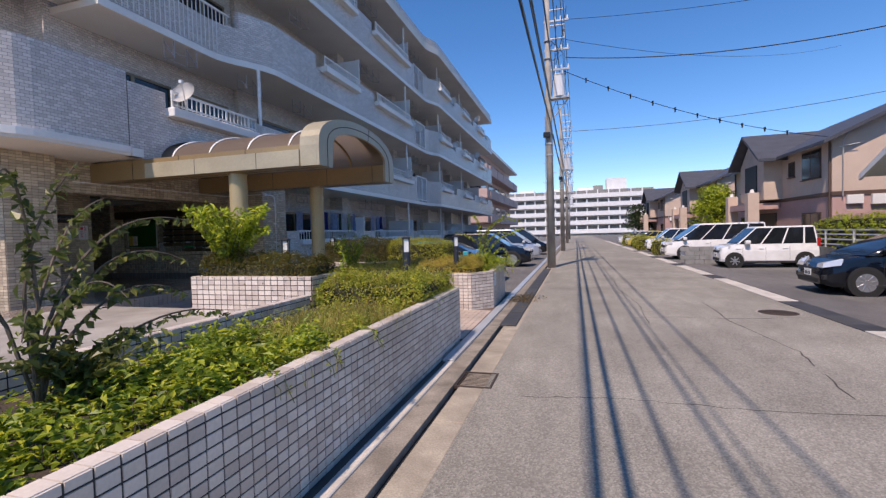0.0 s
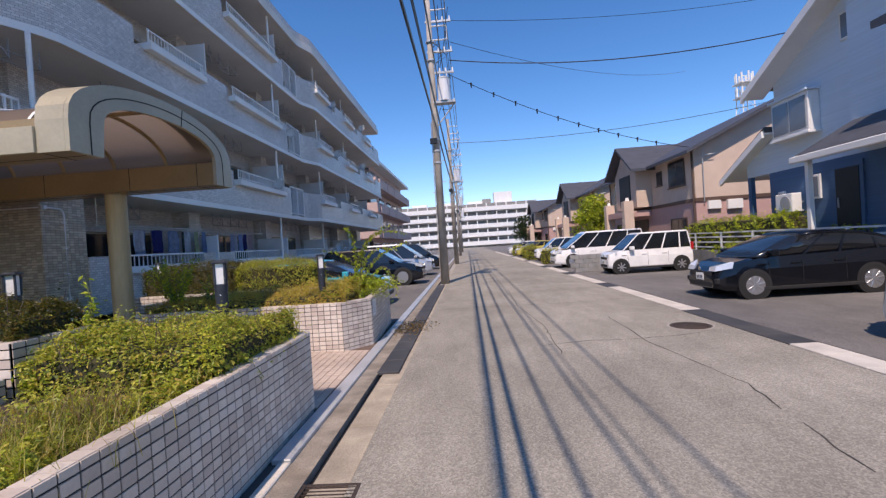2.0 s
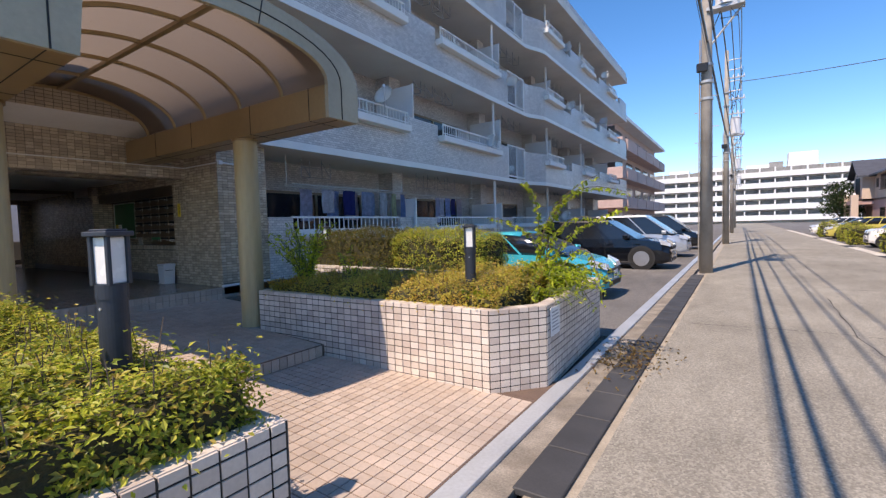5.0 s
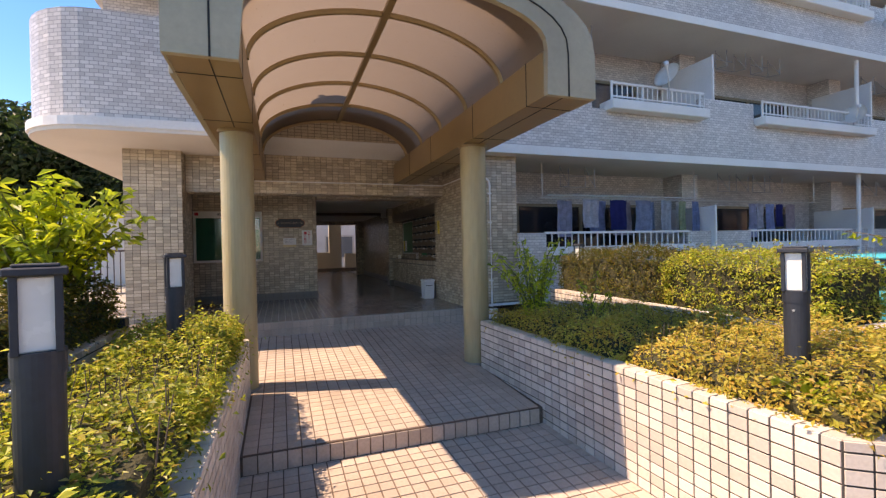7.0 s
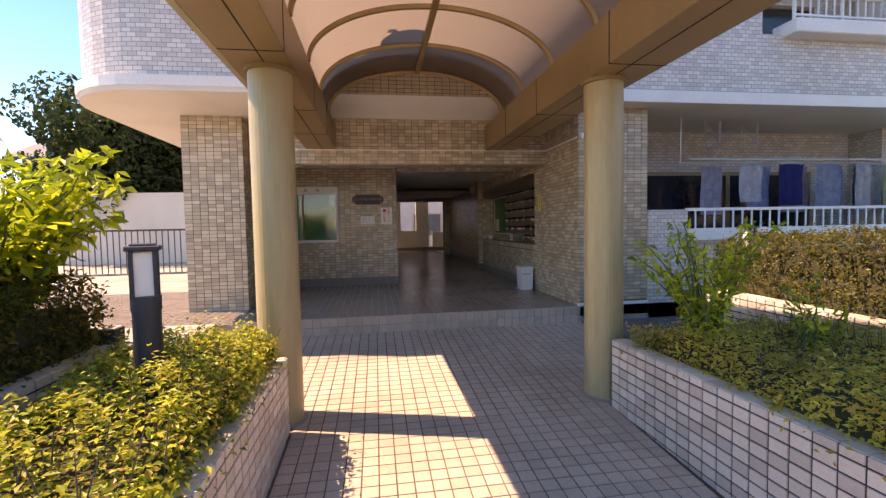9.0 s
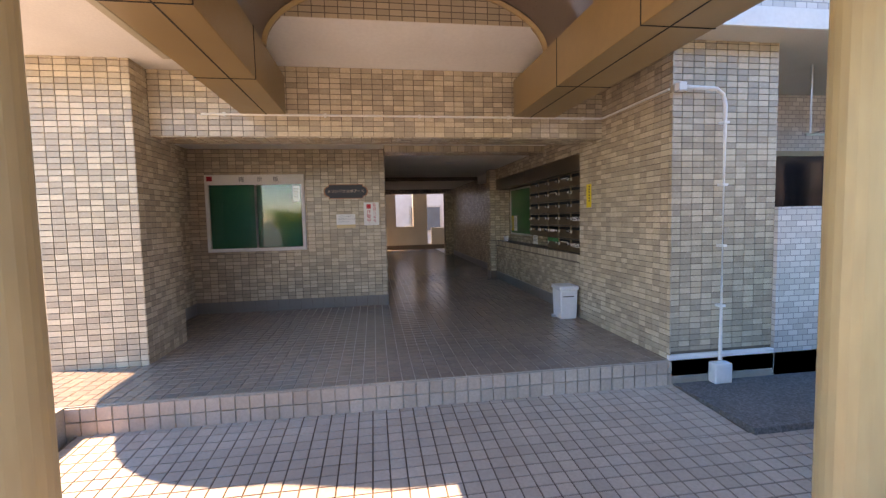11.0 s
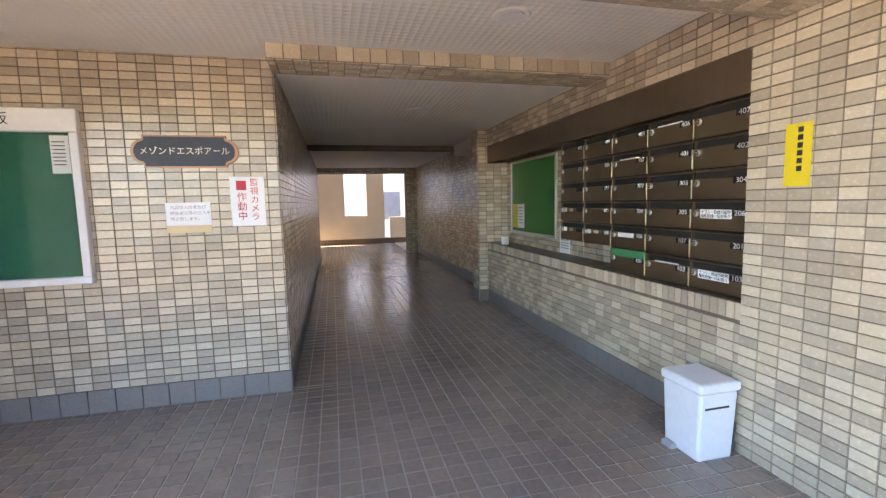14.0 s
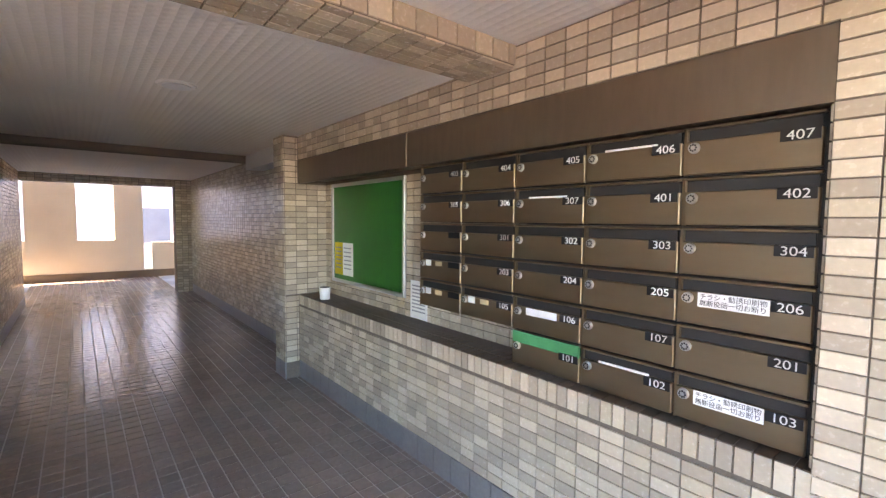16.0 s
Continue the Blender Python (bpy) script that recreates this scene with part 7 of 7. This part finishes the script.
for k in range(12):
    z = 15 + k * 2.0
    r = 2.6 - 1.5 * z / 39
    for s_ in (-1, 1):
        part("brace", tube(bmesh.new(), [(-r * s_, s_ * r, z), (r * s_, s_ * r, z + 2.0)], 0.07, 5), M["white"], tower)
        part("brace", tube(bmesh.new(), [(s_ * r, -r * s_, z), (s_ * r, r * s_, z + 2.0)], 0.07, 5), M["white"], tower)
for z in (33.5, 37.0):
    part("platform", boxed(-1.9, 1.9, -1.9, 1.9, z, z + 0.25), M["white"], tower)
    for k in range(8):
        a = k * math.pi / 4
        part("antenna", boxed(1.9 * math.cos(a) - 0.16, 1.9 * math.cos(a) + 0.16, 1.9 * math.sin(a) - 0.16, 1.9 * math.sin(a) + 0.16, z + 0.25, z + 2.6), M["white"], tower)
# behind the cross passage and south of the block
nb = thing("neighbour_house", (-34.0, -12.0, 0), "pale neighbouring house behind the block", "house")
part("wall", boxed(0, 9, 0, 40, 0, 5.5), M["far_white"], nb)
part("roof", pitched(bmesh.new(), 0, 9, 0, 40, 5.5, 2.0, 0.5, 0.15, "y"), M["roof_dark"], nb)
for k in range(9):
    house_window_y = k * 4.4 + 1.2
    w = part("window", boxed(8.98, 9.05, house_window_y, house_window_y + 1.6, 1.2, 2.5), M["alu"], nb)
    part("pane", boxed(9.04, 9.06, house_window_y + 0.08, house_window_y + 1.52, 1.28, 2.42), M["glass_pale"], w)
sf = thing("iron_fence", (-13.0, -9.0, 0.55), "dark barred iron fence beside the block", "fence")
part("kerb_wall", boxed(-0.1, 0.1, 0, 10.2, -0.55, 0.15), M["concrete"], sf)
part("top_rail", boxed(-0.02, 0.02, 0, 10.2, 1.22, 1.27), M["brown_trim"], sf)
for k in range(70):
    part("bar", boxed(-0.01, 0.01, 0.05 + k * 0.145, 0.07 + k * 0.145, 0.15, 1.22), M["brown_trim"], sf)
# ---- plants ----
def blob_points(rng, n, centre, radii, lumps=26, shell=0.75):
    """Points on and near the skin of an uneven clump, with outward ways."""
    lc = rng.normal(0, 1, (lumps, 3))
    lc /= np.linalg.norm(lc, axis=1)[:, None]
    la = rng.uniform(-0.22, 0.25, lumps)
    d = rng.normal(0, 1, (n, 3))
    d /= np.linalg.norm(d, axis=1)[:, None]
    bump = 1 + (np.exp(-((1 - d @ lc.T) * 7)) * la).sum(1)
    r = np.where(rng.random(n) < shell, rng.uniform(0.86, 1.03, n), rng.uniform(0.45, 0.9, n)) * bump
    return np.asarray(centre) + d * r[:, None] * np.asarray(radii), d


def hedge(name, x0, x1, y0, y1, z0, z1, n, size, material, label, seed, rough=0.10, category="hedge"):
    """A clipped hedge: an uneven leafy skin over twigs and a box coloured as inner shade."""
    rng = np.random.default_rng(seed)
    n = int(n * 1.5)
    h = thing(name, ((x0 + x1) / 2, (y0 + y1) / 2, z0), label, category)
    L, D, H = x1 - x0, y1 - y0, z1 - z0
    u = rng.random((n, 3))
    area = np.array([L * D, L * H, L * H, D * H, D * H])
    side = rng.choice(5, n, p=area / area.sum())
    p = u * [L, D, H] - [L / 2, D / 2, 0]
    way = np.zeros((n, 3))
    depth = np.abs(rng.normal(0, 0.05, n))
    for k, (axis, val, sgn) in enumerate(((2, H, 1), (1, -D / 2, -1), (1, D / 2, 1), (0, -L / 2, -1), (0, L / 2, 1))):
        m = side == k
        p[m, axis] = val - sgn * depth[m]
        way[m, axis] = sgn
    # clumps of shoots with gaps between them
    clump = np.sin(p[:, 0] * 31 + seed) * np.sin(p[:, 1] * 27 + 2 * seed + p[:, 2] * 19) + 0.8 * np.sin(p[:, 0] * 17 - p[:, 1] * 21 + p[:, 2] * 23 + seed)
    keep = rng.random(n) < np.clip(0.8 + 0.4 * clump, 0.25, 1.0)
    p, way, clump = p[keep], way[keep], clump[keep]
    n = len(p)
    p += way * (clump * 0.024 - 0.012)[:, None]
    wave = rough * (np.sin(p[:, 0] * 2.3 + seed) * 0.5 + np.sin(p[:, 1] * 3.1 + seed * 2) * 0.4 + np.sin(p[:, 0] * 6.1 + p[:, 1] * 5.3) * 0.35 + np.sin(p[:, 0] * 13 + seed) * np.sin(p[:, 1] * 11) * 0.3)
    p[:, 2] += wave * 0.8 * np.clip(p[:, 2] / H, 0, 1)
    edge = np.minimum(L / 2 - np.abs(p[:, 0]), D / 2 - np.abs(p[:, 1]))
    p[:, 2] -= np.clip(0.2 - edge, 0, 0.2) ** 2 * 3.2 * (p[:, 2] > H * 0.4)
    # sides bulge and sink, and single shoots stand out
    bulge = rough * 0.5 * (np.sin(p[:, 0] * 5.1 + p[:, 2] * 6 + seed) + np.sin(p[:, 1] * 6.3 - p[:, 2] * 5))
    p[:, :2] += way[:, :2] * (bulge * np.clip(p[:, 2] / H, 0, 1) - 0.03)[:, None]
    shoot = rng.random(len(p)) < 0.14
    p[shoot] += way[shoot] * (np.abs(rng.normal(0, 0.055, (shoot.sum(), 1))) * (0.5 + 5 * rough))
    p[:, :2] += rng.normal(0, 0.012, (n, 2))
    way[:, 2] += 0.9
    leaves("foliage", p, way, rng.uniform(0.5, 1.3, n) * size, M[material], h, rng, 0.5)
    # solid dark box: shade between the leaves put into its colour
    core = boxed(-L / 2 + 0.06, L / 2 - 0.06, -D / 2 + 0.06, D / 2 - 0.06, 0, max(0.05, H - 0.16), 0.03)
    part("twig_core", core, M["hedge_shade"], h)
    tw = bmesh.new()
    for k in range(int(40 * L * D) + 10):
        q = rng.random(2) * [L - 0.1, D - 0.1] - [(L - 0.1) / 2, (D - 0.1) / 2]
        rod(tw, (q[0], q[1], H * 0.4), (q[0] + rng.normal(0, 0.04), q[1] + rng.normal(0, 0.04), H * rng.uniform(0.9, 1.08)), 0.004, 0.002, 4, False)
    tagged(part("twig_mass", tw, M["bark"], h), kind="stuff")
    return h


def shrub(name, place, height, spread, stems, leaf, n_per, material, label, seed, droop=0.3, lean=(0, 0), slim=0.42, category="shrub"):
    """Stems that rise and arch, with leaves in pairs along them."""
    rng = np.random.default_rng(seed)
    s = thing(name, place, label, category)
    pts, ways, sizes = [], [], []
    for k in range(stems):
        a = rng.uniform(0, 2 * math.pi)
        out = spread * rng.uniform(0.3, 1.0)
        h = height * rng.uniform(0.6, 1.0)
        d = np.array([math.cos(a) * out + lean[0], math.sin(a) * out + lean[1]])
        line = []
        for i in range(9):
            f = i / 8
            line.append((d[0] * f ** 1.3 + rng.normal(0, 0.012), d[1] * f ** 1.3 + rng.normal(0, 0.012), h * (f - droop * f ** 3)))
        part("stem", tube(bmesh.new(), line, 0.007 + 0.003 * height, 5, 0.0025), M["stem"], s)
        for i in range(n_per):
            f = 0.22 + 0.78 * (i / n_per)
            j = min(7, int(f * 8))
            q = np.array(line[j]) + (np.array(line[j + 1]) - np.array(line[j])) * (f * 8 - j)
            side = rng.normal(0, 1, 3)
            side[2] *= 0.35
            side /= np.linalg.norm(side)
            pts.append(q + side * leaf * 0.55)
            ways.append([side[0] * 0.5, side[1] * 0.5, 0.9])
            sizes.append(leaf * rng.uniform(0.6, 1.25))
    leaves("foliage", pts, ways, sizes, M[material], s, rng, slim)
    return s


def arching_shrub(place, branches, leaf, material, label, seed):
    """A shrub of a few long branches, each bent through three points, with leaves hanging along both sides."""
    rng = np.random.default_rng(seed)
    s = thing("arching_shrub", place, label, "shrub")
    pts, ways, sizes = [], [], []
    for a, b, c in branches:
        a, b, c = np.array(a), np.array(b), np.array(c)
        ctrl = 2 * b - (a + c) / 2
        line = [np.array([0.0, 0.0, 0.0]), a * 0.5] + [a * (1 - f) ** 2 + 2 * ctrl * f * (1 - f) + c * f * f for f in np.linspace(0, 1, 14)]
        part("branch", tube(bmesh.new(), [tuple(q) for q in line], 0.012, 6, 0.003), M["bark"], s)
        for f in np.linspace(0.12, 1.0, int(np.linalg.norm(c - a) / 0.016) + 12):
            q = a * (1 - f) ** 2 + 2 * ctrl * f * (1 - f) + c * f * f
            side = rng.normal(0, 1, 3)
            side[2] = -abs(side[2]) * 0.6 - 0.5
            side /= np.linalg.norm(side)
            pts.append(q + side * leaf * 0.5)
            ways.append([side[0] * 0.7, side[1] * 0.7, 0.6])
            sizes.append(leaf * rng.uniform(0.55, 1.2) * (1.1 - 0.4 * f))
    leaves("foliage", pts, ways, sizes, M[material], s, rng, 0.5)
    return s


def tree(place, height, crown, label, seed, material="dark_leaf", n=26000, leaf=0.22, low=0.34):
    rng = np.random.default_rng(seed)
    t = thing("tree", place, label, "tree")
    bm = tube(bmesh.new(), [(0, 0, 0), (0.05, 0.02, height * 0.25), (0.0, 0.08, height * 0.5), (0.05, 0.0, height * 0.8)], 0.045 * height * 0.6, 10, 0.04)
    cl, pts, ways = [], [], []
    for k in range(17):
        a, z = rng.uniform(0, 2 * math.pi), rng.uniform(low, 0.92)
        r = crown * math.sin(math.pi * min(1, (z - 0.15) / 0.85)) * rng.uniform(0.35, 0.75)
        c = np.array([math.cos(a) * r, math.sin(a) * r, height * z])
        tube(bm, [(0.02, 0.04, height * z * 0.62), tuple(c * [0.5, 0.5, 0.9]), tuple(c)], 0.07, 6, 0.02)
        p, w = blob_points(rng, n // 17, c, np.array([1, 1, 0.75]) * crown * rng.uniform(0.38, 0.55))
        pts.append(p), ways.append(w)
    part("trunk", bm, M["bark"], t)
    pts, ways = np.concatenate(pts), np.concatenate(ways)
    leaves("crown", pts, ways, rng.uniform(0.6, 1.3, len(pts)) * leaf, M[material], t, rng, 0.6)
    return t


def grass_tuft(place, n, height, spread, label, seed, material="grass"):
    rng = np.random.default_rng(seed)
    g = thing("grass_tuft", place, label, "grass", "grass tufts")
    verts, faces = [], []
    for k in range(n):
        bx, by = rng.normal(0, spread * 0.5, 2)
        a, h = rng.uniform(0, 2 * math.pi), height * rng.uniform(0.5, 1.15)
        dx, dy = math.cos(a), math.sin(a)
        lean_ = h * rng.uniform(0.2, 0.8)
        w = 0.0024
        i = len(verts)
        for f in (0, 0.4, 0.75):
            cx, cy, cz = bx + dx * lean_ * f * f, by + dy * lean_ * f * f, h * (f - 0.25 * f ** 3)
            verts += [(cx - dy * w * (1 - f * 0.5), cy + dx * w * (1 - f * 0.5), cz), (cx + dy * w * (1 - f * 0.5), cy - dx * w * (1 - f * 0.5), cz)]
        verts.append((bx + dx * lean_, by + dy * lean_, h * 0.76))
        faces += [(i, i + 1, i + 3, i + 2), (i + 2, i + 3, i + 5, i + 4), (i + 4, i + 5, i + 6)]
    tagged(quads("blade_mass", verts, faces, M[material], g), kind="stuff")
    return g


# low bed along the street
hedge("azalea_hedge", -1.42, 0.04, 2.5, 4.11, 0.76, 1.20, 22000, 0.034, "azalea", "low yellow-green azalea hedge in the street bed", 11, 0.14)
hedge("ground_cover", -1.42, -0.03, 0.9, 2.5, 0.66, 0.84, 15000, 0.040, "azalea", "leafy yellow-green ground cover in the street bed", 12, 0.16, "ground cover")
hedge("ground_cover", -1.40, -0.03, -1.4, 0.85, 0.66, 0.86, 11000, 0.062, "ivy", "broad-leaved ground cover in the street bed", 13, 0.2, "ground cover")
hedge("ground_cover", -1.42, -0.04, -6.0, -1.5, 0.76, 0.98, 9000, 0.06, "ivy", "broad-leaved ground cover in the street bed", 14, 0.2, "ground cover")
for k, (x, y) in enumerate(((-0.5, 0.75), (-0.4, 1.3), (-0.85, 1.55), (-0.3, 0.2), (-0.6, 2.05), (-0.25, 1.6), (-0.9, 0.9))):
    grass_tuft((x, y, 0.76), 420, 0.19 + 0.04 * (k % 3), 0.36, "tuft of fine green and straw-coloured grass", 40 + k)
M["glossy_leaf"] = leafy("glossy_leaf", [(0.05, 0.075, 0.018), (0.10, 0.13, 0.03), (0.17, 0.20, 0.05), (0.30, 0.30, 0.09)])
M["glossy_leaf"].node_tree.nodes["Principled BSDF"].inputs["Roughness"].default_value = 0.3
arching_shrub((-1.0, -0.90, 0.78), [((-0.04, -0.02, 0.55), (0.05, 0.0, 1.0), (0.22, 0.12, 1.38)), ((0.0, 0.02, 0.6), (0.08, -0.1, 1.25), (0.25, -0.30, 1.18)),
                                    ((0.0, 0.05, 0.45), (0.1, 0.35, 0.98), (0.26, 0.78, 1.07)), ((0.0, 0.08, 0.35), (0.1, 0.36, 0.82), (0.28, 0.72, 0.80)),
                                    ((0.02, 0.05, 0.25), (0.12, 0.4, 0.62), (0.28, 0.75, 0.56)), ((0.05, 0.1, 0.15), (0.2, 0.55, 0.42), (0.34, 1.0, 0.40)),
                                    ((-0.05, -0.1, 0.5), (0.0, -0.4, 0.85), (0.1, -0.75, 0.72)), ((0.05, 0.0, 0.4), (0.25, 0.1, 0.7), (0.45, 0.18, 0.62)),
                                    ((0.0, 0.0, 0.5), (-0.1, 0.25, 1.0), (-0.12, 0.5, 1.22)), ((0.05, -0.05, 0.3), (0.3, -0.2, 0.6), (0.5, -0.35, 0.5))],
              0.085, "glossy_leaf", "tall dark-leaved shrub with long arching branches", 21)
shrub("broad_leaf_shrub", (-0.95, -0.75, 0.78), 0.62, 0.5, 26, 0.075, 22, "glossy_leaf", "dense dark leaves at the foot of the tall shrub", 22, 0.35, (0.05, 0.1), 0.5)
shrub("young_shrub", (-0.7, 0.2, 0.78), 0.5, 0.35, 10, 0.07, 16, "bright_leaf", "young bright green shrub", 23, 0.3)
for k, (x, y) in enumerate(((-0.05, 1.0), (-0.03, 2.9), (-0.05, -0.3), (-0.02, 0.3))):
    shrub("vine", (x, y, 0.86), 0.14, 0.14, 5, 0.05, 9, "bright_leaf", "leafy vine hanging over the planter wall", 60 + k, 2.4, (0.14, 0), category="vine")
for k, (x, y) in enumerate(((-0.9, 2.7), (-1.2, 3.2), (-0.5, 3.4))):
    shrub("vine", (x, y, 1.0), 0.28, 0.18, 6, 0.055, 12, "bright_leaf", "bright vine climbing through the hedge", 70 + k, 0.6, category="vine")
shrub("young_shrub", (-1.25, 3.0, 0.95), 0.75, 0.05, 3, 0.07, 22, "bright_leaf", "single upright leafy shoot", 27, 0.05, slim=0.3)
# bed beside the terrace
hedge("azalea_hedge", -3.65, -1.45, 3.33, 4.11, 0.78, 1.15, 18000, 0.034, "azalea", "low yellow-green azalea hedge beside the terrace", 15, 0.12)
hedge("azalea_hedge", -3.4, -1.52, 2.6, 3.22, 1.06, 1.50, 14000, 0.034, "azalea_dark", "azalea hedge on the raised bed", 16, 0.1)
shrub("bright_shrub", (-3.1, 2.86, 1.05), 1.7, 0.68, 60, 0.105, 44, "bright_leaf", "bright yellow-green leafy shrub on the raised bed", 24, 0.3, slim=0.42)
grass_tuft((-3.45, 3.85, 0.80), 260, 0.26, 0.22, "tuft of dry straw-coloured grass", 50, "dry_leaf")
grass_tuft((-3.2, 3.9, 0.80), 120, 0.3, 0.2, "tuft of dry straw-coloured grass", 51, "dry_leaf")
grass_tuft((-0.45, 1.9, 0.80), 200, 0.25, 0.35, "tuft of dry straw-coloured grass", 52, "dry_leaf")
# beds on the other side of the entrance
hedge("azalea_hedge", -3.6, -1.7, 6.66, 8.25, 0.74, 1.06, 16000, 0.034, "azalea_rust", "rusty green azalea hedge beside the entrance", 18, 0.12)
hedge("azalea_hedge", -1.75, -0.22, 6.72, 8.25, 0.74, 1.10, 14000, 0.034, "azalea_rust", "yellow-green azalea hedge beside the entrance", 19, 0.12)
hedge("azalea_hedge", -0.95, -0.12, 8.2, 9.35, 0.74, 1.05, 7000, 0.036, "azalea", "azalea hedge at the end of the bed", 25, 0.15)
hedge("azalea_hedge", -5.1, -3.0, 8.55, 9.38, 0.9, 1.62, 17000, 0.034, "azalea_dark", "tall clipped dark azalea hedge on the upper bed", 26, 0.06)
hedge("azalea_hedge", -3.0, -1.35, 8.5, 9.38, 0.9, 1.60, 15000, 0.034, "azalea", "tall clipped yellow-green hedge on the upper bed", 28, 0.08)
shrub("young_shrub", (-3.3, 7.05, 0.76), 1.3, 0.5, 24, 0.085, 30, "bright_leaf", "slender bright shrub beside the column", 29, 0.2, slim=0.32)
shrub("young_shrub", (-3.0, 7.6, 0.76), 0.8, 0.3, 8, 0.07, 20, "bright_leaf", "slender bright shrub in the bed", 30, 0.2, slim=0.32)
shrub("drooping_shrub", (-0.25, 8.3, 0.76), 0.95, 0.8, 46, 0.075, 50, "bright_leaf", "arching shrub with drooping twigs at the street corner", 31, 0.75, (0.1, -0.1), 0.32)
arching_shrub((-0.45, 8.35, 0.76), [((0.06, -0.04, 0.12), (0.19, -0.15, 0.94), (0.82, -0.35, 1.40)), ((0.11, -0.04, 0.12), (0.36, -0.15, 1.13), (1.12, -0.35, 1.20)), ((0.19, -0.04, 0.12), (0.62, -0.15, 0.58), (0.87, -0.35, 0.00)), ((0.13, -0.04, 0.12), (0.43, -0.15, 0.71), (1.16, -0.35, 1.05)), ((0.00, -0.04, 0.12), (0.00, -0.15, 0.70), (-0.52, -0.35, 0.99)), ((0.10, -0.04, 0.12), (0.35, -0.15, 0.38), (0.77, -0.35, -0.06)), ((0.10, -0.04, 0.12), (0.35, -0.15, 0.85), (0.94, -0.35, 0.89)), ((0.01, -0.04, 0.12), (0.05, -0.15, 1.05), (-0.07, -0.35, 1.40))],
              0.085, "bright_leaf", "long arching leafy shoots above the bed corner", 32)
shrub("broad_leaf_shrub", (-0.45, 6.95, 0.76), 0.35, 0.28, 14, 0.085, 12, "bright_leaf", "small broad-leaved green bush at the wall corner", 33, 0.2, slim=0.6)
shrub("broad_leaf_shrub", (-0.15, 7.7, 0.76), 0.5, 0.4, 16, 0.06, 22, "bright_leaf", "leafy green bush hanging over the bed end", 34, 0.9, (0.1, 0), 0.4)
# far planting
tree((-19.5, -5.0, 0), 7.4, 3.4, "dense dark green round tree south of the block", 35)
hedge("garden_hedge", 11.82, 12.7, 14.2, 20.2, 0.7, 2.0, 9000, 0.10, "bright_leaf", "loose green garden hedge behind the fence", 36, 0.35)
shrub("garden_bush", (10.9, 15.6, 0.0), 1.6, 0.6, 18, 0.14, 26, "bright_leaf", "green bush in front of the fence", 37, 0.3)
shrub("garden_bush", (12.2, 12.0, 0.7), 1.2, 0.6, 16, 0.14, 22, "bright_leaf", "green bush before the blue house", 38, 0.3)
tree((12.2, 36.0, 0), 5.2, 1.7, "slender green tree beside the apartment house", 39, "bright_leaf", 4500, 0.2)
for k, (x, y) in enumerate(((7.2, 29.0), (7.1, 36.0), (7.3, 40.0), (7.2, 47.5))):
    hedge("roadside_bush", x - 0.5, x + 0.5, y - 0.6, y + 0.6, 0.0, 1.0, 1800, 0.10, "azalea", "rounded yellow-green roadside bush", 80 + k, 0.3, "bush")
tree((10.5, 66.0, 0), 5.0, 2.2, "dark tree up the street", 44, "dark_leaf", 3000, 0.25)
litter = thing("leaf_litter", (0.55, 8.6, 0.03), "dry fallen leaves lying on the drain covers", "leaf litter")
_r = np.random.default_rng(9)
leaves("dry_leaves", np.c_[_r.normal(0, 0.22, 420), _r.normal(0, 0.45, 420), _r.uniform(0, 0.03, 420)], np.tile([0, 0, 1.0], (420, 1)), _r.uniform(0.03, 0.07, 420), M["dry_leaf"], litter, _r)
